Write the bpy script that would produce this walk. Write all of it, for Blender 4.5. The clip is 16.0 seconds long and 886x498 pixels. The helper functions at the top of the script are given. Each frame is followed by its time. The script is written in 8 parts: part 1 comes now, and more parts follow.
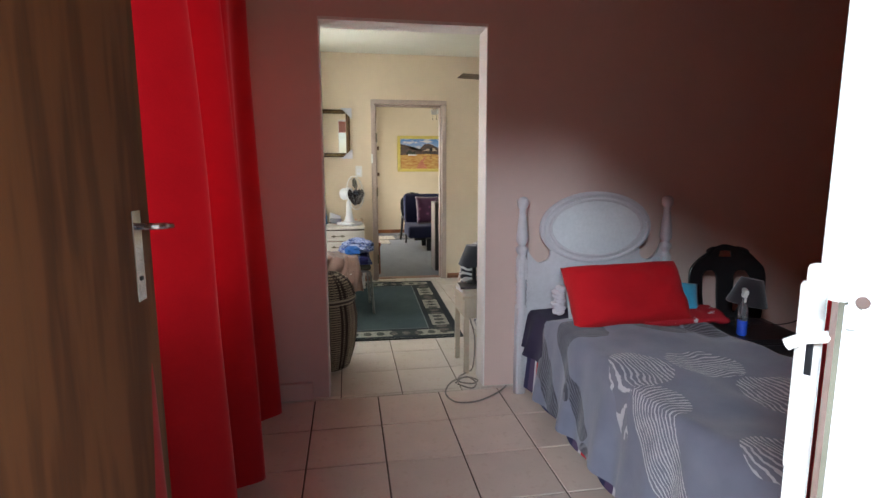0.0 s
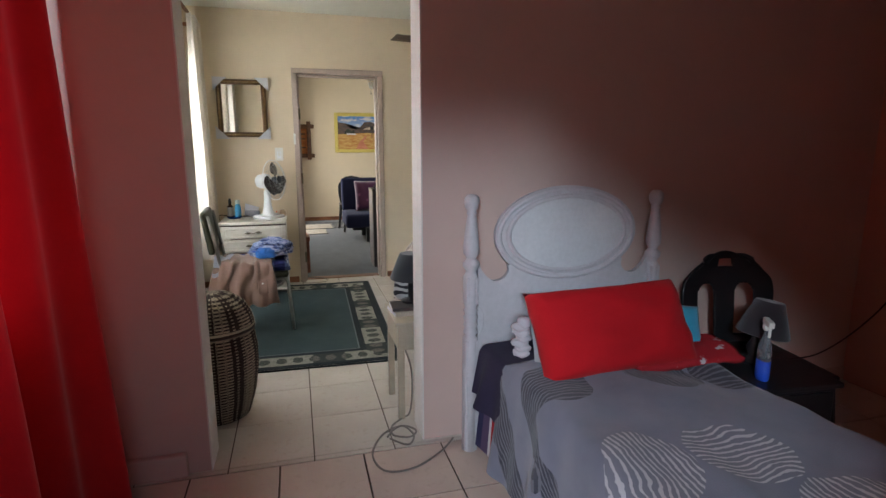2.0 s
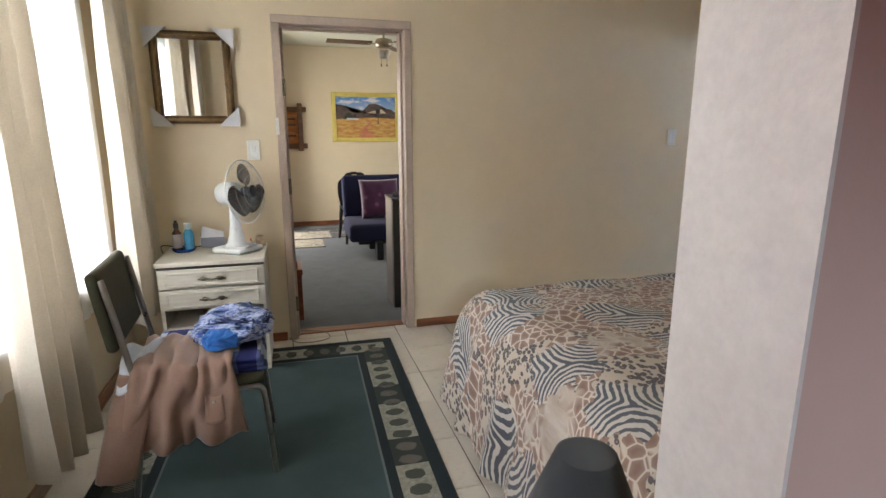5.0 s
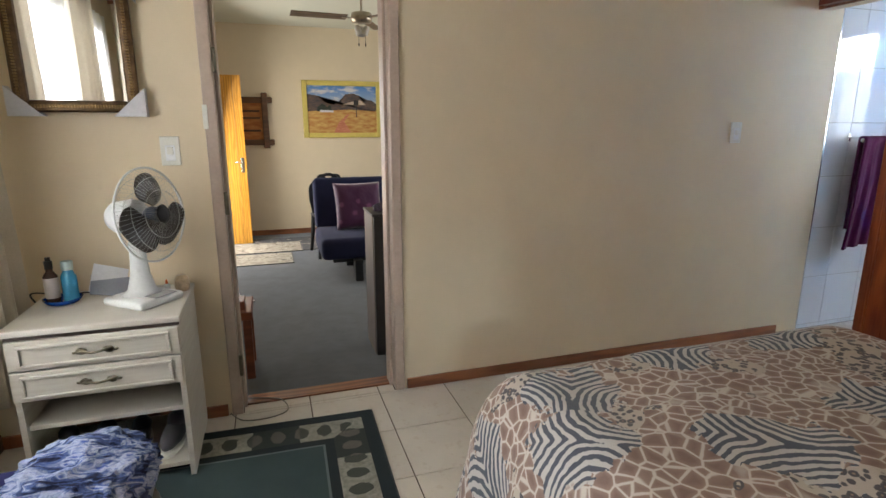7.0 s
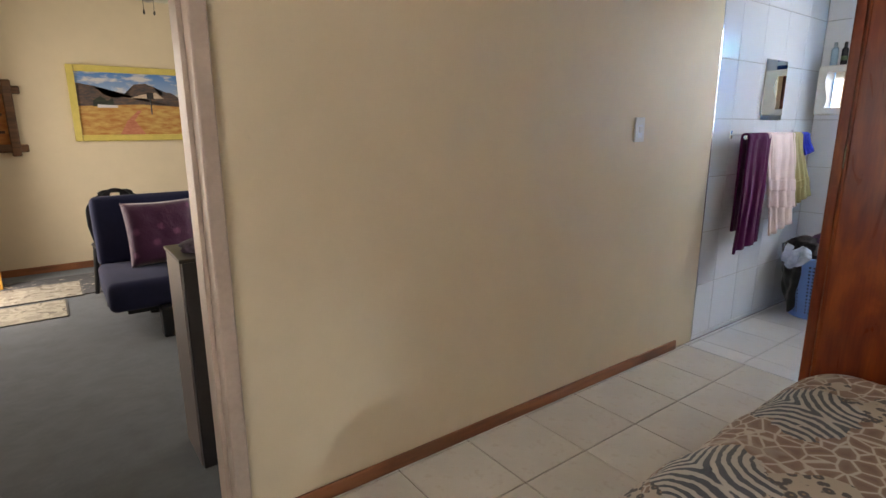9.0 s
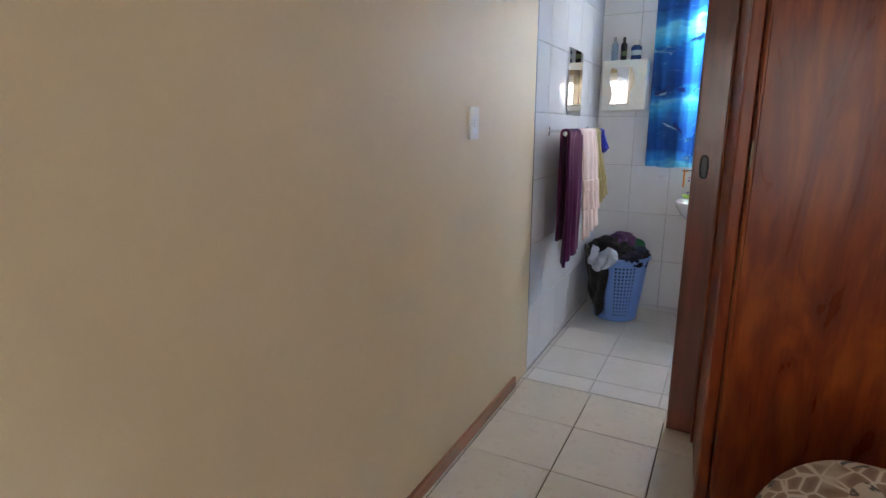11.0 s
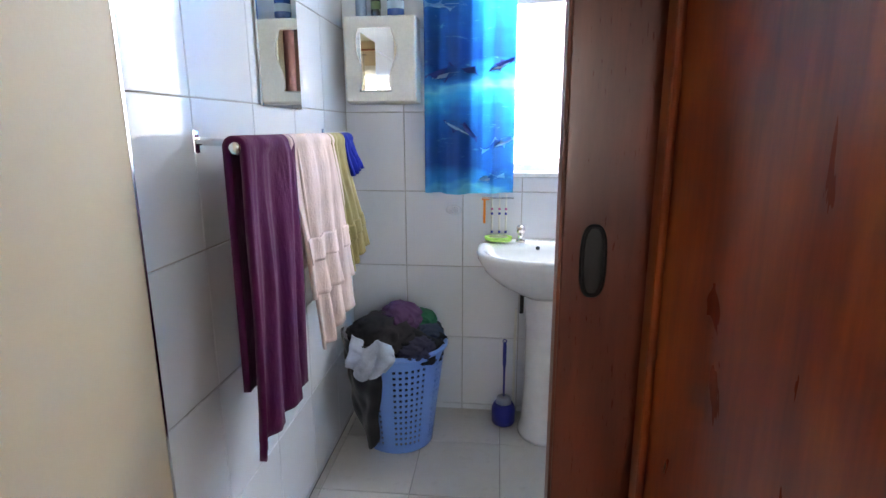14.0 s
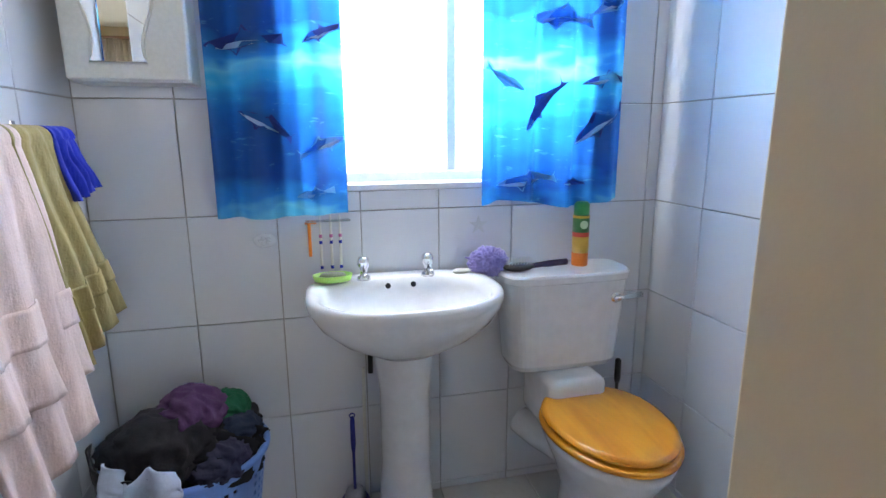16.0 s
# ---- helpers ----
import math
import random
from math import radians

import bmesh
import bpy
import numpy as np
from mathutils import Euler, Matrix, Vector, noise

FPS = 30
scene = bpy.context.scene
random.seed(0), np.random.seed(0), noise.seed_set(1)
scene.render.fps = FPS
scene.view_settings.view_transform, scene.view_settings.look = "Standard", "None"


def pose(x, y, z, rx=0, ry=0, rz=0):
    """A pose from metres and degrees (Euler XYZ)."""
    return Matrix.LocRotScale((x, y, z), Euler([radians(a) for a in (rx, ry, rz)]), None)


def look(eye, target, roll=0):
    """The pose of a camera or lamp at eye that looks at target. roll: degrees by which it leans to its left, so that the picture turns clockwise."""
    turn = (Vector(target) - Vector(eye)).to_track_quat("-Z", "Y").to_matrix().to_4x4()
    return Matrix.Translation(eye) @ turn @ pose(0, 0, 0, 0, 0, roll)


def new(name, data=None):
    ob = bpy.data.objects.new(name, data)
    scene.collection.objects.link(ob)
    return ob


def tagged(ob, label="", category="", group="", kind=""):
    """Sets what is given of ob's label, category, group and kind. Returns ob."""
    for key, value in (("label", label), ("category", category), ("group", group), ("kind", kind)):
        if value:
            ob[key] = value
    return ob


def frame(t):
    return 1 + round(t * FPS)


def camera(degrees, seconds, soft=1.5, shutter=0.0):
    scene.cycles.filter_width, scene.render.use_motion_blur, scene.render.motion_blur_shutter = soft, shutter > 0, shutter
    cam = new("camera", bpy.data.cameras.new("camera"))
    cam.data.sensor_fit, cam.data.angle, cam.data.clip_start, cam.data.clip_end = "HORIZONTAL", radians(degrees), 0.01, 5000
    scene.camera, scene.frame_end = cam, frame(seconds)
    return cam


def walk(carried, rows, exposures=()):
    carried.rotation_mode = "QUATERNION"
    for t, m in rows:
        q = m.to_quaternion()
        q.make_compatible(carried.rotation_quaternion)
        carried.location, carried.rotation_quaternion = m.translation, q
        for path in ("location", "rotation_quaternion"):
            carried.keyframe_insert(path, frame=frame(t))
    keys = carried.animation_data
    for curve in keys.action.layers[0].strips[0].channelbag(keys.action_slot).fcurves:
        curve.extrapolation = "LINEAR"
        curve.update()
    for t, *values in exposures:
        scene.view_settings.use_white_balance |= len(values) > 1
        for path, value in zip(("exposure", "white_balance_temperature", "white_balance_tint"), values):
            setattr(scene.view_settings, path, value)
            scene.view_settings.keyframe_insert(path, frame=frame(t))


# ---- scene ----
cam = camera(79.2, 16.0)
# seconds, x, y, z, heading, pitch, roll
PATH = [
    (0, 0.341, 0.362, 1.293, -9.991, -8.654, 0.027),
    (0.5, 0.447, 0.528, 1.286, -11.502, -9.068, -0.069),
    (1, 0.531, 0.679, 1.282, -13.118, -9.444, 0.044),
    (1.5, 0.565, 0.878, 1.309, -14.655, -10.139, -0.018),
    (2, 0.601, 1.126, 1.324, -15.293, -10.866, 0.020),
    (2.5, 0.625, 1.429, 1.349, -15.392, -11.416, 0.040),
    (3, 0.610, 1.743, 1.366, -15.457, -11.877, -0.080),
    (5.5, 0.686, 3.226, 1.355, -16.485, -12.568, -0.048),
    (6, 0.733, 3.464, 1.351, -17.048, -12.803, -0.051),
    (6.5, 0.813, 3.714, 1.347, -17.202, -12.818, -0.004),
    (7, 0.848, 3.952, 1.351, -17.969, -12.900, -0.002),
    (7.5, 0.843, 4.184, 1.349, -20.557, -12.904, 0.055),
    (8, 0.877, 4.428, 1.345, -24.228, -12.863, -0.028),
    (8.5, 0.937, 4.654, 1.337, -29.206, -12.623, 0.102),
    (9, 1.050, 4.845, 1.330, -36.251, -12.804, -0.191),
    (9.5, 1.229, 5.023, 1.311, -42.229, -12.502, -0.103),
    (10, 1.363, 5.192, 1.300, -49.171, -12.782, -0.108),
    (10.3, 1.380, 5.345, 1.300, -52.8, -12.8, -0.1),
    (10.7, 1.480, 5.540, 1.300, -58.0, -12.8, -0.1),
    (11.4, 1.800, 5.665, 1.301, -67.2, -12.8, -0.1),
    (12.5, 2.377, 5.741, 1.303, -76.855, -12.775, -0.165),
    (13, 2.689, 5.783, 1.311, -79.157, -12.820, -0.013),
    (13.5, 3.008, 5.791, 1.313, -81.617, -12.740, -0.031),
    (14, 3.284, 5.823, 1.307, -83.984, -12.746, -0.191),
    (14.5, 3.522, 5.851, 1.287, -87.977, -12.629, -0.108),
    (15, 3.704, 5.859, 1.282, -91.661, -12.282, -0.003),
    (15.5, 3.818, 5.873, 1.269, -96.115, -12.088, -0.234),
    (16, 3.911, 5.873, 1.270, -103.802, -12.012, -0.299),
]
walk(cam, [(t, pose(x, y, z, 90 + pitch, 0, yaw) @ pose(0, 0, 0, 0, 0, roll)) for t, x, y, z, yaw, pitch, roll in PATH], [
    (0.0, 0.0, 6500, 10), (1.5, -0.2, 6300, 10), (3.0, -0.08, 6400, 10), (5.5, -0.05, 6500, 10), (6.5, -0.17, 6500, 10), (7.5, -0.12, 6600, 11), (8.5, -0.24, 7200, 14),
    (10.0, -0.1, 7100, 14), (12.5, -0.32, 7100, 14), (13.5, 0.0, 7000, 14), (14.5, 0.22, 6700, 11), (15.5, 0.03, 6600, 13), (16.0, -0.08, 6600, 13)])

# ---------- world, sun and daylight ----------
world = bpy.data.worlds.new("world")
scene.world = world
world.use_nodes = True
wn = world.node_tree.nodes
sky = wn.new("ShaderNodeTexSky")
sky.sky_type, sky.sun_disc = "NISHITA", False
sky.sun_elevation, sky.sun_rotation = radians(58), radians(150)
world.node_tree.links.new(sky.outputs[0], wn["Background"].inputs[0])
wn["Background"].inputs[1].default_value = 0.12


def area(name, m, sx, sy, watts, color=(1, 1, 1)):
    d = bpy.data.lights.new(name, "AREA")
    d.shape, d.size, d.size_y, d.energy, d.color = "RECTANGLE", sx, sy, watts, color
    ob = new(name, d)
    ob.matrix_world = m
    return ob


sun = bpy.data.lights.new("sun", "SUN")
sun.energy, sun.angle, sun.color = 3.0, radians(0.6), (1.0, 0.95, 0.87)
sun_ob = new("sun", sun)
sun_ob.matrix_world = look((0, 0, 10), (2.5, 4.33, 2))

area("entrance_sky", look((-2.6, -4.0, 3.44), (1.5, 3.3, 0.9)) @ pose(0, 0, 0, 0, 0, -19), 3.6, 0.34, 1200, (0.72, 0.87, 1.0))
# added fill strip outside, brightens the partition's right end through the doorway
area("entrance_side_fill", look((-3.9, -4.0, 3.85), (2.4, 3.3, 0.6)) @ pose(0, 0, 0, 0, 0, -19), 1.5, 0.34, 620, (0.74, 0.88, 1.0))
area("entrance_daylight", look((0.48, -0.08, 1.1), (0.6, 3.4, 0.3)), 1.1, 1.7, 0.3, (0.93, 0.96, 1.0))
area("red_curtain_daylight", look((-0.47, 2.38, 1.45), (2, 2.38, 1.2)), 1.2, 1.2, 6, (1.0, 0.98, 0.95))
area("bedroom_window_daylight", look((-0.44, 5.05, 1.35), (2, 5.05, 0.9)), 2.1, 1.4, 70, (0.985, 0.975, 0.98))
area("bathroom_window_daylight", look((5.80, 5.42, 1.63), (4.2, 5.4, 1.0)), 0.9, 0.98, 100, (0.92, 0.96, 1.0))
area("lounge_door_daylight", look((0.12, 10.0, 1.1), (2.2, 9.4, 0.4)), 0.8, 1.9, 48, (1.0, 0.98, 0.94))
area("lounge_window_daylight", look((3.9, 8.6, 1.5), (1.5, 9.6, 1.0)), 1.6, 1.2, 25, (0.95, 0.97, 1.0))

# ---------- materials ----------
MATS = {}


class Mat:
    """A small builder for node materials."""

    def __init__(self, name, rough=0.6, metal=0.0, spec=0.5):
        self.m = bpy.data.materials.new(name)
        self.m.use_nodes = True
        self.t = self.m.node_tree
        self.b = self.t.nodes["Principled BSDF"]
        self.b.inputs["Roughness"].default_value = rough
        self.b.inputs["Metallic"].default_value = metal
        self.b.inputs["Specular IOR Level"].default_value = spec
        self.co = self.node("ShaderNodeTexCoord").outputs["Object"]
        MATS[name] = self.m

    def node(self, kind, **kw):
        n = self.t.nodes.new(kind)
        for k, val in kw.items():
            if k == "op":
                n.operation = val
            elif k == "blend":
                n.blend_type = val
            elif k == "wave":
                n.wave_type, n.bands_direction = val
            elif k == "feature":
                n.feature = val
        return n

    def link(self, a, b):
        self.t.links.new(a, b)

    def scaled(self, s, turn=(0, 0, 0), loc=(0, 0, 0)):
        n = self.node("ShaderNodeMapping")
        n.inputs["Scale"].default_value = s
        n.inputs["Rotation"].default_value = turn
        n.inputs["Location"].default_value = loc
        self.link(self.co, n.inputs[0])
        return n.outputs[0]

    def noise(self, scale, detail=4.0, vec=None, rough=0.6, dist=0.0):
        n = self.node("ShaderNodeTexNoise")
        n.inputs["Scale"].default_value, n.inputs["Detail"].default_value = scale, detail
        n.inputs["Roughness"].default_value, n.inputs["Distortion"].default_value = rough, dist
        self.link(vec or self.co, n.inputs["Vector"])
        return n.outputs["Fac"]

    def voronoi(self, scale, feature="F1", vec=None, rand=1.0):
        n = self.node("ShaderNodeTexVoronoi", feature=feature)
        n.inputs["Scale"].default_value = scale
        n.inputs["Randomness"].default_value = rand
        self.link(vec or self.co, n.inputs["Vector"])
        return n.outputs["Distance"]

    def wave(self, scale, dist, vec=None, way="X", kind="BANDS", detail=2.0, dscale=1.0):
        n = self.node("ShaderNodeTexWave")
        n.wave_type = kind
        if kind == "BANDS":
            n.bands_direction = way
        n.inputs["Scale"].default_value, n.inputs["Distortion"].default_value = scale, dist
        n.inputs["Detail"].default_value, n.inputs["Detail Scale"].default_value = detail, dscale
        self.link(vec or self.co, n.inputs["Vector"])
        return n.outputs["Fac"]

    def math(self, op, a, b=0.0):
        n = self.node("ShaderNodeMath", op=op)
        for i, q in enumerate((a, b)):
            if isinstance(q, (int, float)):
                n.inputs[i].default_value = q
            else:
                self.link(q, n.inputs[i])
        return n.outputs[0]

    def ramp(self, fac, stops, hard=False):
        n = self.node("ShaderNodeValToRGB")
        e = n.color_ramp.elements
        n.color_ramp.interpolation = "CONSTANT" if hard else "LINEAR"
        while len(e) < len(stops):
            e.new(0.5)
        for el, (p, c) in zip(e, stops):
            el.position, el.color = p, (*c, 1)
        self.link(fac, n.inputs[0])
        return n.outputs[0]

    def mix(self, fac, a, b, blend="MIX"):
        n = self.node("ShaderNodeMixRGB", blend=blend)
        if isinstance(fac, (int, float)):
            n.inputs[0].default_value = fac
        else:
            self.link(fac, n.inputs[0])
        for i, q in ((1, a), (2, b)):
            if isinstance(q, tuple):
                n.inputs[i].default_value = (*q, 1)
            else:
                self.link(q, n.inputs[i])
        return n.outputs[0]

    def xyz(self, vec=None):
        n = self.node("ShaderNodeSeparateXYZ")
        self.link(vec or self.co, n.inputs[0])
        return n.outputs

    def rand(self):
        return self.node("ShaderNodeObjectInfo").outputs["Random"]

    def color(self, c):
        if isinstance(c, tuple):
            self.b.inputs["Base Color"].default_value = (*c, 1)
        else:
            self.link(c, self.b.inputs["Base Color"])
        return self

    def roughness(self, fac, lo, hi):
        n = self.node("ShaderNodeMapRange")
        n.inputs["To Min"].default_value, n.inputs["To Max"].default_value = lo, hi
        self.link(fac, n.inputs[0])
        self.link(n.outputs[0], self.b.inputs["Roughness"])
        return self

    def bump(self, height, strength=0.3, dist=0.005):
        n = self.node("ShaderNodeBump")
        n.inputs["Strength"].default_value, n.inputs["Distance"].default_value = strength, dist
        self.link(height, n.inputs["Height"])
        self.link(n.outputs[0], self.b.inputs["Normal"])
        return self


def shade(c, k):
    return tuple(min(1.0, max(0.0, q * k)) for q in c)


def speckled(name, c, rough=0.6, scale=6.0, amount=0.12, bump=0.15, fine=120.0, metal=0.0, spec=0.5, bdist=0.002):
    """A plain surface with broad uneven tone and a fine grain."""
    m = Mat(name, rough, metal, spec)
    broad = m.noise(scale, 5)
    grain = m.noise(fine, 3)
    base = m.ramp(broad, [(0.3, shade(c, 1 - amount)), (0.7, shade(c, 1 + amount))])
    m.color(m.mix(0.25, base, m.ramp(grain, [(0.3, shade(c, 0.8)), (0.7, shade(c, 1.15))])))
    m.roughness(broad, max(0.02, rough - 0.08), min(1, rough + 0.08))
    m.bump(m.math("ADD", grain, m.math("MULTIPLY", broad, 2.0)), bump, bdist)
    return m.m


def wood(name, light, dark, along="Z", rough=0.4, scale=1.0, knots=True, coat=0.0):
    """Sawn wood with grain along one axis of the thing."""
    m = Mat(name, rough)
    k = {"X": (0.35, 3, 3), "Y": (3, 0.35, 3), "Z": (3, 3, 0.35)}[along]
    v = m.scaled(tuple(q * scale for q in k))
    big = m.noise(1.6, 3, v, dist=0.9)
    rings = m.wave(2.4, 9.0, v, "X" if along != "X" else "Y", detail=3.0, dscale=1.6)
    v2 = m.scaled(tuple(q * 14 * scale for q in k))
    fine = m.noise(5.0, 4, v2)
    f = m.math("ADD", m.math("MULTIPLY", rings, 0.35), m.math("MULTIPLY", big, 0.65))
    base = m.ramp(f, [(0.25, dark), (0.62, light), (0.9, shade(light, 1.12))])
    base = m.mix(0.15, base, m.ramp(fine, [(0.35, shade(dark, 0.7)), (0.65, light)]))
    if knots:
        vk = m.scaled(tuple(q * 0.9 * scale for q in k))
        kn = m.voronoi(1.3, vec=vk)
        base = m.mix(m.ramp(kn, [(0.02, (0.85, 0.85, 0.85)), (0.13, (0.0, 0.0, 0.0))]), base, shade(dark, 0.35))
    m.color(base).roughness(fine, max(rough - 0.1, 0.05), rough + 0.12).bump(fine, 0.12, 0.001)
    m.b.inputs["Coat Weight"].default_value = coat
    m.b.inputs["Coat Roughness"].default_value = 0.15
    return m.m


def fabric(name, c, rough=0.9, weave=420.0, amount=0.15, fuzz=0.3, bump=0.25):
    m = Mat(name, rough, 0, 0.2)
    broad = m.noise(7, 4)
    fine = m.noise(weave, 2)
    base = m.ramp(broad, [(0.3, shade(c, 1 - amount)), (0.7, shade(c, 1 + amount))])
    m.color(m.mix(0.2, base, m.ramp(fine, [(0.3, shade(c, 0.6)), (0.7, shade(c, 1.3))])))
    m.b.inputs["Sheen Weight"].default_value = fuzz
    m.bump(m.math("ADD", fine, m.math("MULTIPLY", m.noise(30, 4), 2.0)), bump, 0.002)
    return m.m


def plaster(name, c, amount=0.05):
    """Painted plaster: roller texture, faint blotches, a few scuffs."""
    m = Mat(name, 0.62)
    broad = m.noise(1.3, 5)
    mid = m.noise(9, 5)
    fine = m.noise(90, 4)
    base = m.ramp(broad, [(0.3, shade(c, 1 - amount)), (0.7, shade(c, 1 + amount))])
    scuff = m.ramp(m.noise(3.5, 8, rough=0.75), [(0.66, (0, 0, 0)), (0.74, (0.35, 0.35, 0.35))])
    base = m.mix(scuff, base, shade(c, 0.78))
    m.color(m.mix(0.12, base, m.ramp(mid, [(0.3, shade(c, 0.85)), (0.7, shade(c, 1.1))])))
    m.roughness(mid, 0.5, 0.62)
    m.bump(m.math("ADD", m.math("MULTIPLY", fine, 0.6), mid), 0.18, 0.004)
    return m.m


CREAM = plaster("cream_plaster", (0.72, 0.605, 0.43))
ORANGE = plaster("terracotta_plaster", (0.62, 0.445, 0.385), 0.05)
# terracotta paint as it looks in shade, so that its bounce stays red
SHADE_RED = plaster("shade_tinted_plaster", (0.60, 0.31, 0.23), 0.05)
CEIL = plaster("ceiling_paint", (0.74, 0.74, 0.62), 0.03)
OUTER = plaster("outside_plaster", (0.55, 0.50, 0.42))


def tile_material(name, c, rough, grout_tint, amount=0.08, speck=0.1):
    m = Mat(name, rough)
    r = m.rand()
    broad = m.noise(5, 6)
    veins = m.noise(22, 6, rough=0.7)
    base = m.ramp(m.math("ADD", m.math("MULTIPLY", broad, 0.7), m.math("MULTIPLY", r, 0.3)), [(0.3, shade(c, 1 - amount)), (0.7, shade(c, 1 + amount))])
    base = m.mix(m.ramp(veins, [(0.55, (0, 0, 0)), (0.75, (speck, speck, speck))]), base, grout_tint)
    m.color(base).roughness(veins, rough * 0.7, rough * 1.5)
    m.bump(broad, 0.05, 0.002)
    return m.m


FLOOR_TILE = tile_material("cream_floor_tile", (0.62, 0.57, 0.50), 0.22, (0.42, 0.32, 0.22), speck=0.5)
FLOOR_TILE2 = tile_material("entry_floor_tile", (0.58, 0.47, 0.40), 0.28, (0.40, 0.28, 0.2), speck=0.5)
BATH_FLOOR = tile_material("grey_floor_tile", (0.60, 0.58, 0.56), 0.3, (0.4, 0.36, 0.32), speck=0.4)
WALL_TILE = tile_material("white_wall_tile", (0.74, 0.76, 0.80), 0.055, (0.6, 0.6, 0.6), amount=0.02, speck=0.05)
GROUT = speckled("dark_grout", (0.075, 0.048, 0.034), 0.9, 12, 0.3)
GROUT2 = speckled("grey_grout", (0.42, 0.40, 0.38), 0.9, 12, 0.2)
SKIRT = wood("brown_skirting", (0.33, 0.125, 0.052), (0.16, 0.055, 0.024), "X", 0.35, 1.0, False, 0.3)
FRAME_PAINT = speckled("taupe_frame_paint", (0.49, 0.39, 0.32), 0.38, 9, 0.12, 0.2, 60)
m = Mat("red_brown_wardrobe_wood", 0.26)
v = m.scaled((3.4, 3.4, 0.75))
swirl = m.noise(2.4, 5, v, 0.5, 2.2)
ring_w = m.wave(2.2, 16.0, m.scaled((1.6, 1.6, 0.5)), "Y", detail=3, dscale=0.9)
wbase = m.ramp(m.math("ADD", m.math("MULTIPLY", swirl, 0.92), m.math("MULTIPLY", ring_w, 0.08)), [(0.33, (0.125, 0.019, 0.008)), (0.50, (0.20, 0.036, 0.011)), (0.68, (0.31, 0.075, 0.016))])
kn = m.voronoi(2.3, vec=m.scaled((1.3, 1.3, 0.8), loc=(0.3, 0.1, 0.4)))
wbase = m.mix(m.ramp(kn, [(0.03, (0.9, 0.9, 0.9)), (0.10, (0.25, 0.25, 0.25)), (0.22, (0, 0, 0))]), wbase, (0.045, 0.008, 0.005))
fg = m.noise(9, 3, m.scaled((14, 14, 1.2)))
m.color(m.mix(0.18, wbase, m.ramp(fg, [(0.35, (0.07, 0.012, 0.006)), (0.65, (0.30, 0.07, 0.02))]))).roughness(swirl, 0.24, 0.34).bump(m.noise(4, 2), 0.05, 0.002)
m.b.inputs["Coat Weight"].default_value, m.b.inputs["Coat Roughness"].default_value = 0.12, 0.15
m.b.inputs["Specular IOR Level"].default_value = 0.3
RED_WOOD = m.m
DARK_WOOD = wood("dark_sliding_door_wood", (0.21, 0.052, 0.030), (0.12, 0.028, 0.018), "Z", 0.3, 1.2, False, 0.35)
ENTRY_WOOD = wood("brown_entry_door_wood", (0.22, 0.085, 0.03), (0.11, 0.04, 0.014), "Z", 0.62, 1.2, False, 0.0)
PINE = wood("orange_pine", (0.85, 0.42, 0.06), (0.55, 0.22, 0.02), "Z", 0.35, 1.6, True, 0.3)
WHITE_PAINT = speckled("worn_white_paint", (0.74, 0.71, 0.67), 0.45, 14, 0.07, 0.25, 70)
WHITE_GLOSS = speckled("white_gloss_paint", (0.80, 0.82, 0.84), 0.3, 8, 0.05, 0.1, 60)
CERAMIC = speckled("white_ceramic", (0.80, 0.81, 0.83), 0.07, 4, 0.015, 0.0, 20)
PLASTIC_W = speckled("white_plastic", (0.76, 0.755, 0.70), 0.35, 10, 0.04, 0.05, 100)
CHROME = speckled("chrome", (0.75, 0.75, 0.77), 0.14, 20, 0.06, 0.02, 80, 1.0)
BRASS_DARK = speckled("tarnished_brass", (0.20, 0.18, 0.13), 0.4, 60, 0.3, 0.2, 200, 0.9)
BLACK_PL = speckled("black_plastic", (0.012, 0.012, 0.014), 0.32, 20, 0.2, 0.1, 200)
IRON = speckled("dark_iron", (0.03, 0.03, 0.035), 0.5, 30, 0.3, 0.3, 150, 0.8)
CARPET = fabric("blue_grey_carpet", (0.115, 0.13, 0.15), 0.95, 260, 0.18, 0.2, 0.6)

# ---------- mesh helpers ----------


def part(name, bm, material, parent=None, label="", smooth=False, mats=None):
    me = bpy.data.meshes.new(name)
    bm.normal_update()
    bm.to_mesh(me)
    bm.free()
    for m in (mats or [material]):
        me.materials.append(m)
    if smooth:
        me.polygons.foreach_set("use_smooth", [True] * len(me.polygons))
    ob = new(name, me)
    if parent is not None:
        ob.parent = parent
    if label:
        tagged(ob, label)
    return ob


def thing(name, label, category, at=(0, 0, 0), rz=0.0, group=""):
    ob = new(name)
    ob.empty_display_size = 0.1
    ob.matrix_world = pose(*at, 0, 0, rz)
    return tagged(ob, label, category, group)


def add_box(bm, lo, hi, bevel=0.0, seg=2, m=None):
    """A box between two corners; a bevel rounds its edges."""
    tmp = bmesh.new()
    bmesh.ops.create_cube(tmp, size=1.0)
    for q in tmp.verts:
        q.co = Vector([lo[i] + (q.co[i] + 0.5) * (hi[i] - lo[i]) for i in range(3)])
    if bevel > 0:
        bmesh.ops.bevel(tmp, geom=tmp.edges[:], offset=bevel, segments=seg, affect="EDGES", profile=0.5)
    if m is not None:
        bmesh.ops.transform(tmp, matrix=m, verts=tmp.verts)
    join(bm, tmp)
    return bm


def join(bm, tmp):
    me = bpy.data.meshes.new("tmp")
    tmp.to_mesh(me)
    tmp.free()
    bm.from_mesh(me)
    bpy.data.meshes.remove(me)


def box(lo, hi, bevel=0.0, seg=2, m=None):
    return add_box(bmesh.new(), lo, hi, bevel, seg, m)


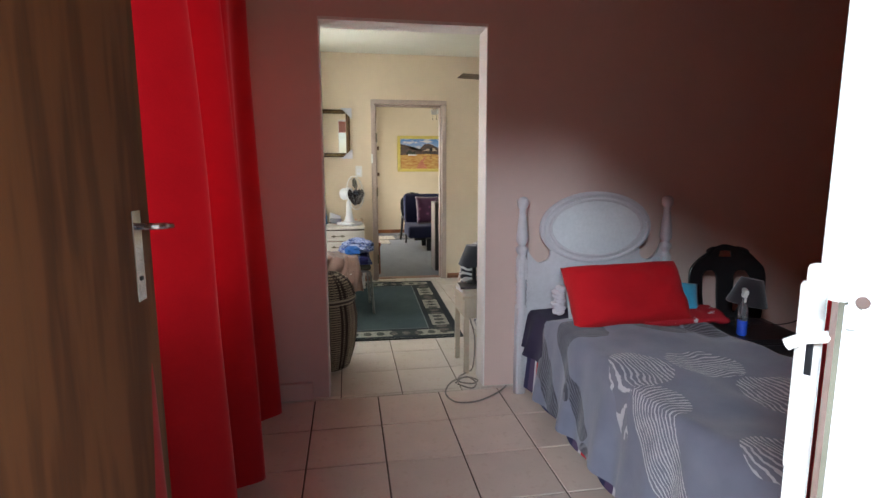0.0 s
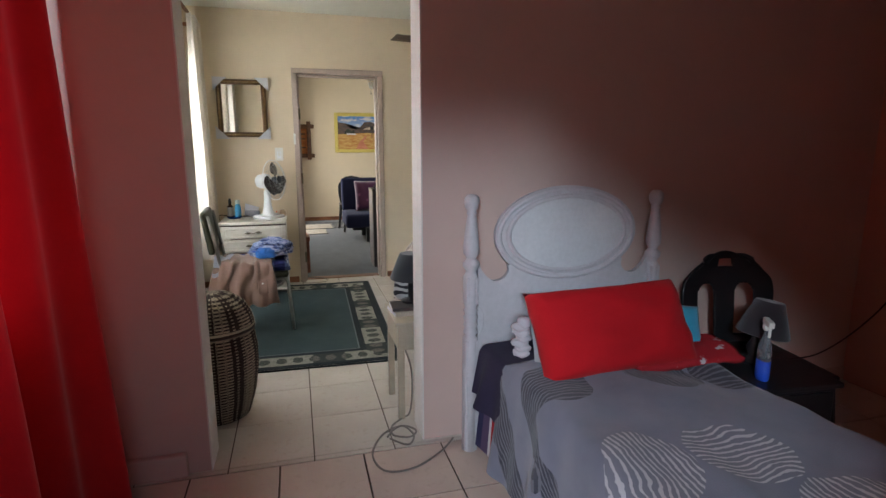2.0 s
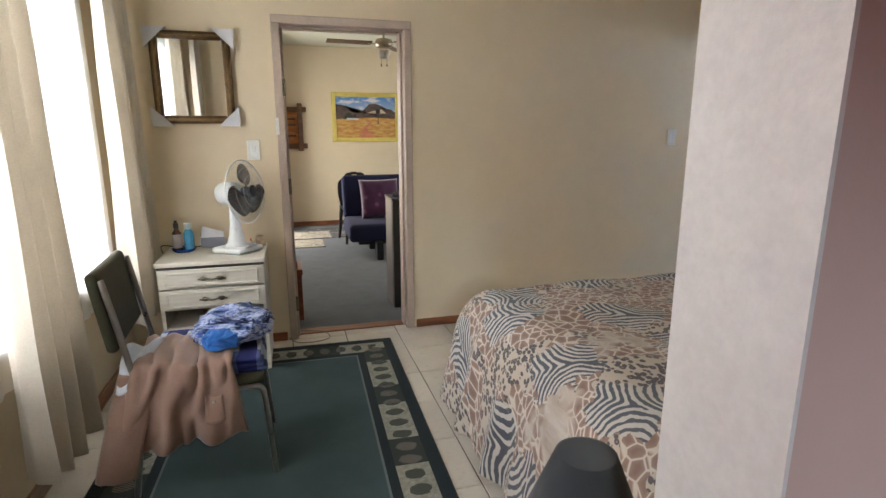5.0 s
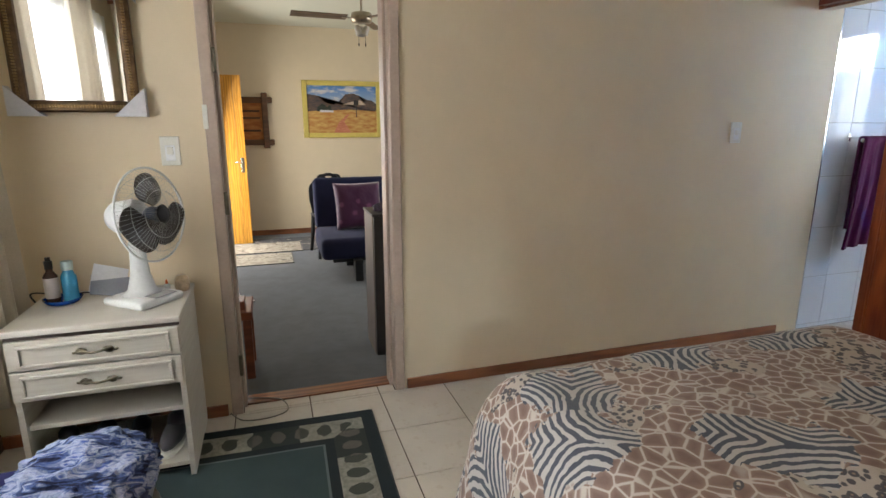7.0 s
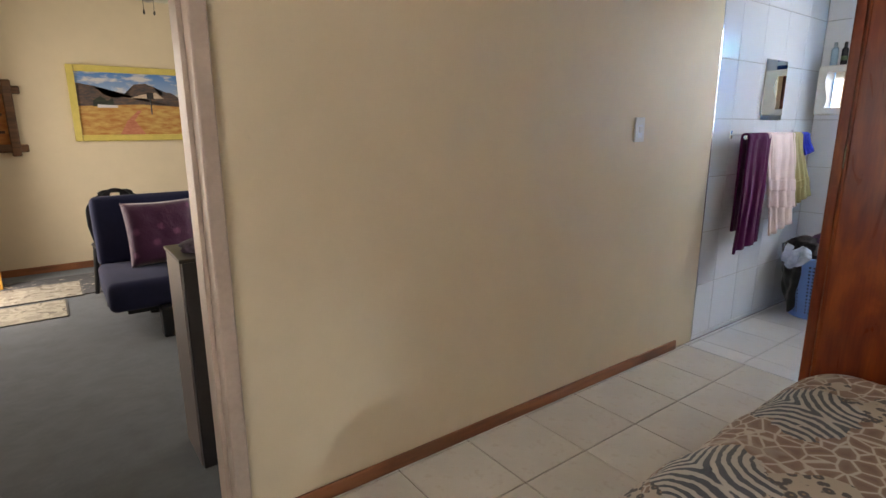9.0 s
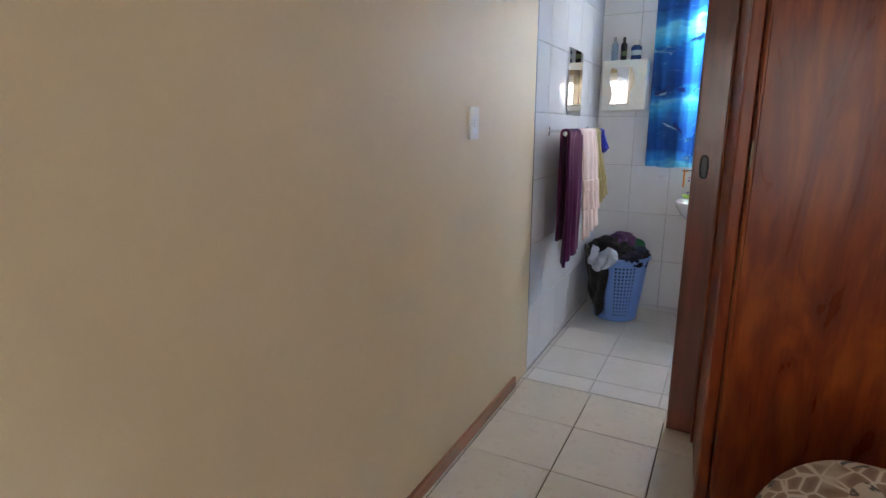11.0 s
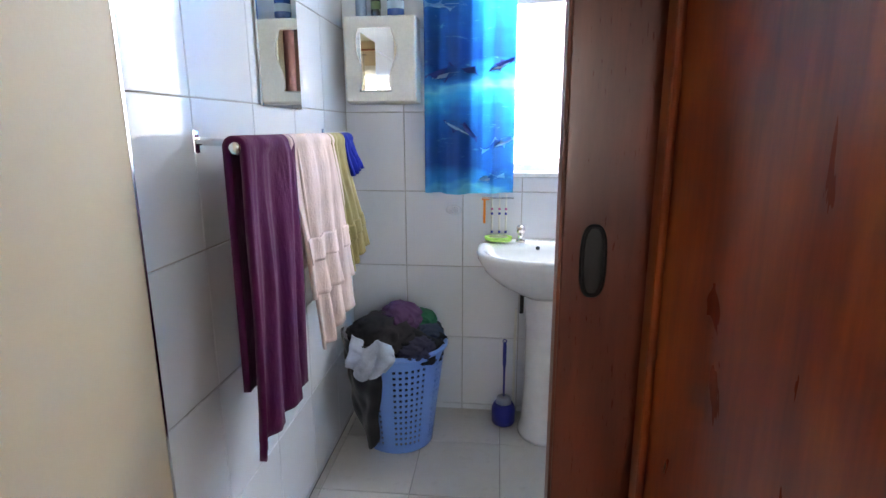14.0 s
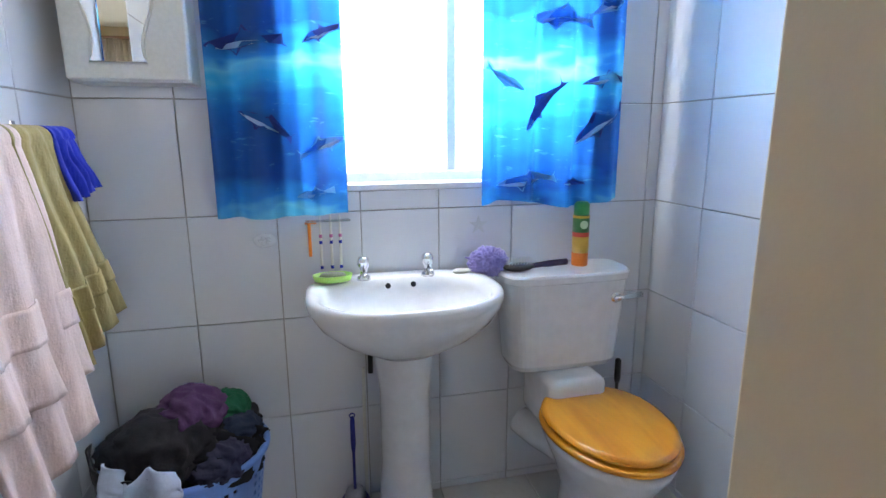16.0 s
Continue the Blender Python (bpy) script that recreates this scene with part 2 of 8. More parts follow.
def boxes(items, bevel=0.0, seg=2):
    bm = bmesh.new()
    for lo, hi in items:
        add_box(bm, lo, hi, bevel, seg)
    return bm


def lathe(bm, profile, steps=24, m=None, sx=1.0, sy=1.0):
    """A turned shape about z from (radius, height) pairs, bottom to top."""
    rings = []
    for r, z in profile:
        ring = []
        for i in range(steps):
            a = 2 * math.pi * i / steps
            p = Vector((r * sx * math.cos(a), r * sy * math.sin(a), z))
            ring.append(bm.verts.new(m @ p if m is not None else p))
        rings.append(ring)
    for a, b in zip(rings, rings[1:]):
        for i in range(steps):
            j = (i + 1) % steps
            bm.faces.new((a[i], a[j], b[j], b[i]))
    bm.faces.new(rings[0][::-1])
    bm.faces.new(rings[-1])
    return bm


def tube(bm, pts, r, steps=10, closed=False):
    """A round bar or cable along points."""
    pts = [Vector(p) for p in pts]
    n = len(pts)
    rings = []
    up = Vector((0.13, 0.21, 0.97))
    for i, p in enumerate(pts):
        if closed:
            d = pts[(i + 1) % n] - pts[i - 1]
        else:
            d = pts[min(i + 1, n - 1)] - pts[max(i - 1, 0)]
        d.normalize()
        s = d.cross(up)
        if s.length < 0.05:
            s = d.cross(Vector((1, 0.1, 0)))
        s.normalize()
        t2 = s.cross(d)
        rr = r[i] if isinstance(r, (list, tuple)) else r
        rings.append([bm.verts.new(p + rr * (math.cos(2 * math.pi * k / steps) * s + math.sin(2 * math.pi * k / steps) * t2)) for k in range(steps)])
    pairs = list(zip(rings, rings[1:])) + ([(rings[-1], rings[0])] if closed else [])
    for a, b in pairs:
        for k in range(steps):
            j = (k + 1) % steps
            bm.faces.new((a[k], a[j], b[j], b[k]))
    if not closed:
        bm.faces.new(rings[0][::-1])
        bm.faces.new(rings[-1])
    return bm


def smooth_line(pts, per=8):
    """Points of a smooth curve through the given ones."""
    pts = [Vector(p) for p in pts]
    out = []
    for i in range(len(pts) - 1):
        p0, p1, p2, p3 = pts[max(i - 1, 0)], pts[i], pts[i + 1], pts[min(i + 2, len(pts) - 1)]
        for k in range(per):
            t = k / per
            out.append(0.5 * (2 * p1 + (p2 - p0) * t + (2 * p0 - 5 * p1 + 4 * p2 - p3) * t * t + (3 * p1 - p0 - 3 * p2 + p3) * t ** 3))
    out.append(pts[-1])
    return out


def sheet(nu, nv, fn, thick=0.0):
    """A cloth or shell from a function of u and v in 0..1, with a back when thick."""
    bm = bmesh.new()
    grid = [[bm.verts.new(fn(i / nu, j / nv)) for j in range(nv + 1)] for i in range(nu + 1)]
    for i in range(nu):
        for j in range(nv):
            bm.faces.new((grid[i][j], grid[i + 1][j], grid[i + 1][j + 1], grid[i][j + 1]))
    bm.normal_update()
    if thick:
        back = [[bm.verts.new(q.co - q.normal * thick) for q in row] for row in grid]
        for i in range(nu):
            for j in range(nv):
                bm.faces.new((back[i][j], back[i][j + 1], back[i + 1][j + 1], back[i + 1][j]))
        edge = [(i, 0) for i in range(nu)] + [(nu, j) for j in range(nv)] + [(i, nv) for i in range(nu, 0, -1)] + [(0, j) for j in range(nv, 0, -1)]
        for (a, b), (c, d) in zip(edge, edge[1:] + edge[:1]):
            bm.faces.new((grid[a][b], back[a][b], back[c][d], grid[c][d]))
    return bm


def blob(bm, center, radii, seed=0, rough=0.25, sub=3, scale=3.0):
    """A lumpy rounded mass."""
    tmp = bmesh.new()
    bmesh.ops.create_icosphere(tmp, subdivisions=sub, radius=1.0)
    for q in tmp.verts:
        n = noise.noise(q.co * scale + Vector((seed * 3.1, seed, 0))) + 0.5 * noise.noise(q.co * scale * 2.3 + Vector((seed, 7, seed)))
        q.co = Vector(center) + Vector([q.co[i] * radii[i] * (1 + rough * n) for i in range(3)])
    join(bm, tmp)
    return bm


def cushion(w, d, h, n=20, power=0.35, seed=0, ruck=0.012):
    """A stuffed rectangle lying flat, centred at the origin, its rim at half height."""
    bm = bmesh.new()
    sides = []
    for sgn in (1, -1):
        g = []
        for i in range(n + 1):
            row = []
            for j in range(n + 1):
                u, q = 2 * i / n - 1, 2 * j / n - 1
                prof = (max(0, 1 - u ** 4) * max(0, 1 - q ** 4)) ** power
                x, y = u * w / 2 * (1 - 0.05 * (1 - q * q) * abs(u)), q * d / 2 * (1 - 0.05 * (1 - u * u) * abs(q))
                z = sgn * h / 2 * prof + ruck * noise.noise(Vector((u * 2.5, q * 2.5, seed + sgn))) * prof
                row.append(bm.verts.new((x, y, z)))
            g.append(row)
        for i in range(n):
            for j in range(n):
                f = (g[i][j], g[i + 1][j], g[i + 1][j + 1], g[i][j + 1])
                bm.faces.new(f if sgn > 0 else f[::-1])
        sides.append(g)
    bmesh.ops.remove_doubles(bm, verts=bm.verts[:], dist=0.0008)
    return bm


def structure(name, bm, material, label, **kw):
    return tagged(part(name, bm, material, None, label, **kw), kind="structure")


# ---------- the building ----------
X0, X1 = -0.32, 4.06
Y_FRONT, Y_A, Y_A2, Y_B, Y_B2, Y_END = 0.02, 3.324, 3.495, 6.487, 6.63, 11.0
CEIL_Z = 2.52
BATH_X, BATH_Y0 = 5.612, 4.66
LX0, LX1 = -0.30, 4.0
EAST_X, EAST_X2 = 4.0, 4.096
ENTRY_X = 3.6

# partition between entry room and bedroom, with its open doorway
structure("wall_partition", boxes([((X0, Y_A, 0), (0.207, Y_A2 - 0.012, CEIL_Z)), ((1.108, Y_A, 0), (ENTRY_X, Y_A2 - 0.012, CEIL_Z)), ((0.207, Y_A, 2.05), (1.108, Y_A2 - 0.012, CEIL_Z))]),
          ORANGE, "terracotta-pink painted plaster partition with an open doorway")
structure("wall_bedroom_south", boxes([((X0, Y_A2 - 0.012, 0), (0.207, Y_A2, CEIL_Z)), ((1.108, Y_A2 - 0.012, 0), (X1, Y_A2, CEIL_Z)), ((0.207, Y_A2 - 0.012, 2.05), (1.108, Y_A2, CEIL_Z))]),
          CREAM, "cream painted plaster wall behind the double bed")
# painted doorway lining
structure("doorway_lining", boxes([((0.205, Y_A - 0.003, 0), (0.211, Y_A2 + 0.003, 2.046)), ((1.106, Y_A - 0.003, 0), (1.112, Y_A2 + 0.003, 2.046)), ((0.205, Y_A - 0.003, 2.046), (1.112, Y_A2 + 0.003, 2.062))]),
          WHITE_PAINT, "off-white painted plaster lining of the open doorway")
# bedroom far wall with a doorway to the lounge
structure("wall_bedroom_north", boxes([((X0, Y_B, 0), (0.632, Y_B2, CEIL_Z)), ((1.43, Y_B, 0), (4.196, Y_B2, CEIL_Z)), ((0.632, Y_B, 2.01), (1.43, Y_B2, CEIL_Z))]),
          CREAM, "cream painted plaster bedroom wall with a light switch")
# outer side wall of entry room and bedroom, window in the bedroom, curtained opening in the entry room
structure("wall_west", boxes([((X0 - 0.2, Y_FRONT - 0.2, 0), (X0, 1.78, CEIL_Z)), ((X0 - 0.2, 1.78, 0), (X0, 2.98, 0.82)), ((X0 - 0.2, 1.78, 2.12), (X0, 2.98, CEIL_Z)), ((X0 - 0.2, 2.98, 0), (X0, 3.95, CEIL_Z)), ((X0 - 0.2, 6.15, 0), (X0, Y_B2, CEIL_Z)), ((X0 - 0.2, 3.95, 0), (X0, 6.15, 0.62)), ((X0 - 0.2, 3.95, 2.12), (X0, 6.15, CEIL_Z))]),
          CREAM, "cream painted plaster outer wall with a window")
structure("wall_entry_west", boxes([((X0, Y_FRONT, 0), (X0 + 0.012, 1.78, CEIL_Z)), ((X0, 2.98, 0), (X0 + 0.012, Y_A, CEIL_Z)), ((X0, 1.78, 0), (X0 + 0.012, 2.98, 0.82)), ((X0, 1.78, 2.12), (X0 + 0.012, 2.98, CEIL_Z))]), ORANGE, "terracotta-pink painted plaster wall behind the red curtain")
# side and front wall carry the room's red shade in their colour
structure("wall_entry_east", box((ENTRY_X, Y_FRONT - 0.2, 0), (ENTRY_X + 0.15, Y_A2 - 0.012, CEIL_Z)), SHADE_RED, "plaster side wall of the entry room, its shade put in as brown-red colour")
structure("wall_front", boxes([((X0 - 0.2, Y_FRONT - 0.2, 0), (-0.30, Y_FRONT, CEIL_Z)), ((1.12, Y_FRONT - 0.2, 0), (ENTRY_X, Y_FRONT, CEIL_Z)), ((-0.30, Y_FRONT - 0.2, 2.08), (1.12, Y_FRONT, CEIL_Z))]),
          SHADE_RED, "unseen plaster front wall with the entrance doorway, tinted brown-red for shade")
structure("wall_bedroom_east", boxes([((EAST_X, Y_A2, 0), (EAST_X2, 5.68, CEIL_Z)), ((EAST_X, 5.68, 2.02), (EAST_X2, Y_B, CEIL_Z))]),
          CREAM, "cream painted plaster wall with the bathroom doorway")
# bathroom shell
structure("wall_bath_north", box((4.196, Y_B + 0.0030, 0), (BATH_X + 0.2, Y_B2, CEIL_Z)), GROUT2, "tiled bathroom side wall behind the towel rail")
structure("wall_bath_window", boxes([((BATH_X, BATH_Y0 - 0.15, 0), (BATH_X + 0.2, 4.95, CEIL_Z)), ((BATH_X, 5.88, 0), (BATH_X + 0.2, Y_B, CEIL_Z)), ((BATH_X, 4.95, 0), (BATH_X + 0.2, 5.88, 1.115)), ((BATH_X, 4.95, 2.15), (BATH_X + 0.2, 5.88, CEIL_Z))]),
          GROUT2, "tiled bathroom wall with a window above the basin")
structure("wall_bath_south", box((EAST_X2, BATH_Y0 - 0.15, 0), (BATH_X, BATH_Y0, CEIL_Z)), GROUT2, "tiled bathroom wall beside the toilet")
structure("wall_bath_west", box((EAST_X2, BATH_Y0, 0), (EAST_X2 + 0.0012, 5.68, CEIL_Z)), GROUT2, "tiled bathroom wall beside the doorway")
# lounge shell
structure("wall_lounge_north", box((LX0 - 0.15, Y_END, 0), (LX1 + 0.135, Y_END + 0.2, CEIL_Z)), CREAM, "cream painted lounge wall hung with two pictures")
structure("wall_lounge_west", boxes([((LX0 - 0.15, Y_B2, 0), (LX0, 9.6, CEIL_Z)), ((LX0 - 0.15, 10.5, 0), (LX0, Y_END, CEIL_Z)), ((LX0 - 0.15, 9.6, 2.05), (LX0, 10.5, CEIL_Z))]), CREAM, "cream painted lounge wall with the outer doorway")
structure("wall_lounge_east", boxes([((LX1, Y_B2, 0), (LX1 + 0.135, 7.8, CEIL_Z)), ((LX1, 9.4, 0), (LX1 + 0.135, Y_END, CEIL_Z)), ((LX1, 7.8, 0), (LX1 + 0.135, 9.4, 0.9)), ((LX1, 7.8, 2.1), (LX1 + 0.135, 9.4, CEIL_Z))]), CREAM, "cream painted lounge wall with a window")
structure("ceiling", box((X0 - 0.2, Y_FRONT - 0.2, CEIL_Z), (BATH_X + 0.2, Y_END + 0.2, CEIL_Z + 0.08)), CEIL, "plain off-white painted ceiling boards")
# unseen ceiling, coloured like the shaded walls to keep the bounce dark and red
structure("ceiling_entry", box((X0 + 0.012, Y_FRONT, CEIL_Z - 0.02), (ENTRY_X, Y_A, CEIL_Z)), SHADE_RED, "unseen ceiling of the entry room, tinted brown-red to deepen the shade")
ground = bmesh.new()
add_box(ground, (-60, -60, -0.3), (60, 60, -0.12))
structure("ground", ground, speckled("garden_ground", (0.16, 0.15, 0.10), 0.95, 0.8, 0.35, 0.5, 14), "dry grass and sandy ground round the house")
structure("floor_slab", box((X0 - 0.2, Y_FRONT - 0.9, -0.12), (BATH_X + 0.2, Y_END + 0.2, -0.006)), GROUT, "dark grout and screed under the floor tiles")
structure("bath_screed", box((EAST_X + 0.001, BATH_Y0, -0.0075), (BATH_X, Y_B, -0.003)), GROUT2, "grey grout bed of the bathroom floor")
structure("lounge_carpet", box((LX0, Y_B2 + 0.01, -0.006), (LX1, Y_END, 0.004)), CARPET, "blue-grey fitted lounge carpet, worn and stained")


def tiles(parent, axes, u0, u1, v0, v1, ou, ov, pu, pv, at, material, thick=0.008, gap=0.004, holes=(), name="tile"):
    """Tiles on a plane. axes: world axes of u, v and the normal with its sign; at: place of the backs on the normal's axis."""
    iu, iv, iw, sgn = axes
    cache = {}
    ku = math.floor((u0 - ou) / pu)
    while ou + ku * pu < u1 - 0.01:
        a0, a1 = max(ou + ku * pu, u0), min(ou + (ku + 1) * pu, u1)
        kv = math.floor((v0 - ov) / pv)
        while ov + kv * pv < v1 - 0.01:
            b0, b1 = max(ov + kv * pv, v0), min(ov + (kv + 1) * pv, v1)
            kv += 1
            rects = [(a0, a1, b0, b1)]
            for ha0, ha1, hb0, hb1 in holes:
                cut = []
                for p0, p1, q0, q1 in rects:
                    if p1 <= ha0 or p0 >= ha1 or q1 <= hb0 or q0 >= hb1:
                        cut.append((p0, p1, q0, q1))
                        continue
                    if p0 < ha0:
                        cut.append((p0, ha0, q0, q1))
                    if p1 > ha1:
                        cut.append((ha1, p1, q0, q1))
                    if q0 < hb0:
                        cut.append((max(p0, ha0), min(p1, ha1), q0, hb0))
                    if q1 > hb1:
                        cut.append((max(p0, ha0), min(p1, ha1), hb1, q1))
                rects = cut
            for p0, p1, q0, q1 in rects:
                w, h = p1 - p0 - gap, q1 - q0 - gap
                if w < 0.006 or h < 0.006:
                    continue
                key = (round(w, 3), round(h, 3))
                if key not in cache:
                    lo, hi = [0.0] * 3, [0.0] * 3
                    lo[iu], hi[iu], lo[iv], hi[iv], lo[iw], hi[iw] = -w / 2, w / 2, -h / 2, h / 2, -thick / 2, thick / 2
                    bm = box(lo, hi)
                    top = [e for e in bm.edges if all(sgn * q.co[iw] > 0 for q in e.verts)]
                    bmesh.ops.bevel(bm, geom=top, offset=0.0016, segments=1, affect="EDGES")
                    me = bpy.data.meshes.new(name)
                    bm.to_mesh(me)
                    bm.free()
                    me.materials.append(material)
                    cache[key] = me
                ob = new(name, cache[key])
                c = [0.0] * 3
                c[iu], c[iv], c[iw] = (p0 + p1) / 2, (q0 + q1) / 2, at + sgn * thick / 2 + 0.0006 * random.random() * sgn
                ob.location = c
                ob.parent = parent
        ku += 1


# ---------- skirtings and frames ----------
structure("skirting_bedroom_north", boxes([((1.47, Y_B - 0.014, 0), (X1 - 0.05, Y_B, 0.058)), ((X0, Y_B - 0.014, 0), (0.59, Y_B, 0.058))], 0.004), SKIRT, "varnished brown timber skirting along the cream wall")
structure("skirting_bedroom_west", box((X0, Y_A2, 0), (X0 + 0.014, Y_B - 0.014, 0.075), 0.004), wood("brown_skirting_side", (0.26, 0.10, 0.045), (0.12, 0.045, 0.02), "Y", 0.35, 1.0, False, 0.3), "varnished brown timber skirting under the window")
structure("skirting_entry", boxes([((X0 + 0.012, Y_A - 0.03, 0), (0.12, Y_A, 0.10)), ((2.2, Y_A - 0.012, 0), (ENTRY_X, Y_A, 0.08))], 0.006), ORANGE, "low terracotta-painted plaster plinth at the wall's foot")
structure("skirting_lounge", box((0.5, Y_END - 0.016, 0.004), (LX1, Y_END, 0.07), 0.003), SKIRT, "dark brown skirting along the lounge wall")
fr = thing("door_2", "taupe-painted pressed steel door frame of the lounge doorway", "door frame", (0, 0, 0))
tagged(fr, kind="structure")
for nm, lo, hi in (("jamb", (0.607, Y_B - 0.016, 0), (0.657, Y_B2 + 0.006, 1.985)), ("jamb", (1.406, Y_B - 0.016, 0), (1.456, Y_B2 + 0.006, 1.985)), ("head", (0.607, Y_B - 0.016, 1.985), (1.456, Y_B2 + 0.006, 2.034))):
    part(nm, box(lo, hi, 0.006), FRAME_PAINT, fr)
bm = bmesh.new()
for x0, x1 in ((0.657, 0.672), (1.391, 1.406)):
    add_box(bm, (x0, Y_B + 0.05, 0), (x1, Y_B2, 1.97), 0.003)
add_box(bm, (0.672, Y_B + 0.05, 1.97), (1.391, Y_B2, 1.985), 0.003)
part("rebate", bm, FRAME_PAINT, fr)
for z in (0.25, 1.02, 1.62):
    part("hinge", lathe(bmesh.new(), [(0.008, z - 0.05), (0.009, z - 0.045), (0.009, z + 0.045), (0.008, z + 0.05)], 10, Matrix.Translation((0.664, Y_B - 0.012, 0))), BRASS_DARK, fr)
part("strike_plate", box((0.602, Y_B - 0.02, 1.34), (0.622, Y_B - 0.015, 1.44), 0.002), PLASTIC_W, fr)
structure("threshold_strip", box((0.657, Y_B + 0.07, -0.004), (1.406, Y_B2 + 0.02, 0.006), 0.002), SKIRT, "thin timber strip where tiles meet the lounge carpet")
structure("architrave_bath", box((EAST_X - 0.014, 5.76, 2.018), (EAST_X - 0.001, Y_B - 0.002, 2.04), 0.003), SKIRT, "thin varnished timber rail over the bathroom doorway")
structure("bath_jamb", box((EAST_X + 0.002, 5.68, 0), (EAST_X2 + 0.004, 5.687, 2.018), 0.002), CREAM, "cream painted reveal of the bathroom doorway")

# ---------- entry room ----------
RED = fabric("red_curtain_cloth", (0.50, 0.006, 0.012), 0.75, 300, 0.12, 0.3, 0.2)
RED.node_tree.nodes["Principled BSDF"].inputs["Transmission Weight"].default_value = 0.0
tr = RED.node_tree
tl = tr.nodes.new("ShaderNodeBsdfTranslucent")
tl.inputs[0].default_value = (0.85, 0.012, 0.03, 1)
mx = tr.nodes.new("ShaderNodeMixShader")
mx.inputs[0].default_value = 0.20
tr.links.new(tr.nodes["Principled BSDF"].outputs[0], mx.inputs[1])
tr.links.new(tl.outputs[0], mx.inputs[2])
tr.links.new(mx.outputs[0], tr.nodes["Material Output"].inputs[0])


def curtain(label, a, b, top, bottom, folds, depth, material, axis="y", at=0.0, seed=0, gather=0.0, hem=0.0, nu=120, nv=26):
    """A hanging curtain from a to b along an axis, with folds that deepen towards the hem."""
    th = thing("curtain", label, "curtain")

    def fn(u, v):
        z = bottom + (top - bottom) * v
        w = 1 - gather * v
        s = (a + b) / 2 + (u - 0.5) * (b - a) * w
        ph = u * folds * 2 * math.pi + seed
        amp = depth * (0.45 + 0.55 * (1 - v))
        off = amp * (math.sin(ph + 0.7 * math.sin(ph * 0.43 + seed)) + 0.35 * math.sin(2.3 * ph + 1.0 + seed)) + 0.012 * noise.noise(Vector((u * 6, v * 3, seed)))
        off = max(off, -0.115)
        s += 0.012 * noise.noise(Vector((u * 5, v * 2.2, seed + 4)))
        zz = z + (hem * math.sin(u * 5 + seed) if v < 0.02 else 0)
        return Vector((at + off, s, zz)) if axis == "y" else Vector((s, at + off, zz))

    part("cloth", sheet(nu, nv, fn, 0.0), material, th, smooth=True)
    return th


red = curtain("bright red heavy curtain hanging in deep folds beside the entrance door", 1.60, 3.20, 2.32, 0.03, 3.4, 0.115, RED, "y", -0.18, 1.3, 0.0, 0.01, 200, 30)
rod = thing("curtain_rod", "plain white curtain rod over the red curtain", "curtain rod")
part("rod", tube(bmesh.new(), [(-0.17, 1.2, 2.35), (-0.17, 3.1, 2.35)], 0.011), WHITE_GLOSS, rod)
for y in (1.3, 3.0):
    part("bracket", box((X0 + 0.012, y - 0.012, 2.33), (-0.16, y + 0.012, 2.345), 0.003), WHITE_GLOSS, rod)

door = thing("entrance_door", "brown flush timber entrance door standing open against the side", "door", (-0.115, 1.70, 0), 0)
dm = pose(0, 0, 0, 0, 0, -3)
part("leaf", box((-0.04, -0.82, 0.01), (0, 0, 2.03), 0.003, m=dm), ENTRY_WOOD, door)
part("handle_plate", box((0.0, -0.095, 1.0), (0.004, -0.055, 1.20), 0.0015, m=dm), CHROME, door, "worn chrome handle plate")
bm = bmesh.new()
tube(bm, [dm @ Vector(p) for p in [(0.002, -0.075, 1.165), (0.045, -0.075, 1.165), (0.052, -0.068, 1.165), (0.052, -0.015, 1.16)]], 0.008)
part("handle", bm, CHROME, door, "chrome lever handle", smooth=True)
part("keyhole", lathe(bmesh.new(), [(0.006, 0), (0.006, 0.002)], 10, dm @ pose(0.004, -0.075, 1.05, 0, 90, 0)), BLACK_PL, door)
part("lock_edge", box((-0.03, 0.0, 1.0), (-0.01, 0.002, 1.18), 0.0008, m=dm), BRASS_DARK, door)

wd = thing("security_door", "chipped white-painted steel door leaf with a bolt lock", "door", (0.763, 0.752, 0), -63)
part("leaf", box((0.012, -0.038, 0.01), (0.82, 0.0, 2.03), 0.003), WHITE_GLOSS, wd)
part("edge_strip", box((-0.004, -0.044, 0.01), (0.012, 0.006, 2.03), 0.003), WHITE_PAINT, wd)
part("lock_box", boxes([((-0.012, -0.05, 1.165), (0.03, -0.036, 1.215)), ((-0.016, -0.05, 1.03), (0.012, -0.036, 1.20)), ((-0.014, -0.052, 0.97), (0.026, -0.036, 1.035))], 0.005), WHITE_PAINT, wd, "chipped white bolt housing with dark worn spots")
part("bolt", tube(bmesh.new(), [(0.015, -0.058, 1.0), (0.015, -0.058, 1.19)], 0.007), CHROME, wd)
part("bolt_handle", tube(bmesh.new(), [(0.015, -0.058, 1.16), (0.0, -0.072, 1.158), (-0.012, -0.075, 1.15)], 0.005), WHITE_PAINT, wd)
for z in (1.19, 1.0):
    part("screw", lathe(bmesh.new(), [(0.006, 0), (0.005, 0.003)], 10, pose(0.03, -0.05, z, 90, 0, 0)), CHROME, wd)
part("worn_patch", boxes([((-0.006, -0.0505, 1.12), (0.0, -0.046, 1.155))], 0.001), IRON, wd, "bare dark metal where the paint has chipped")
part("keyhole", box((0.04, -0.0395, 0.90), (0.05, -0.0375, 0.925), 0.001), BLACK_PL, wd)

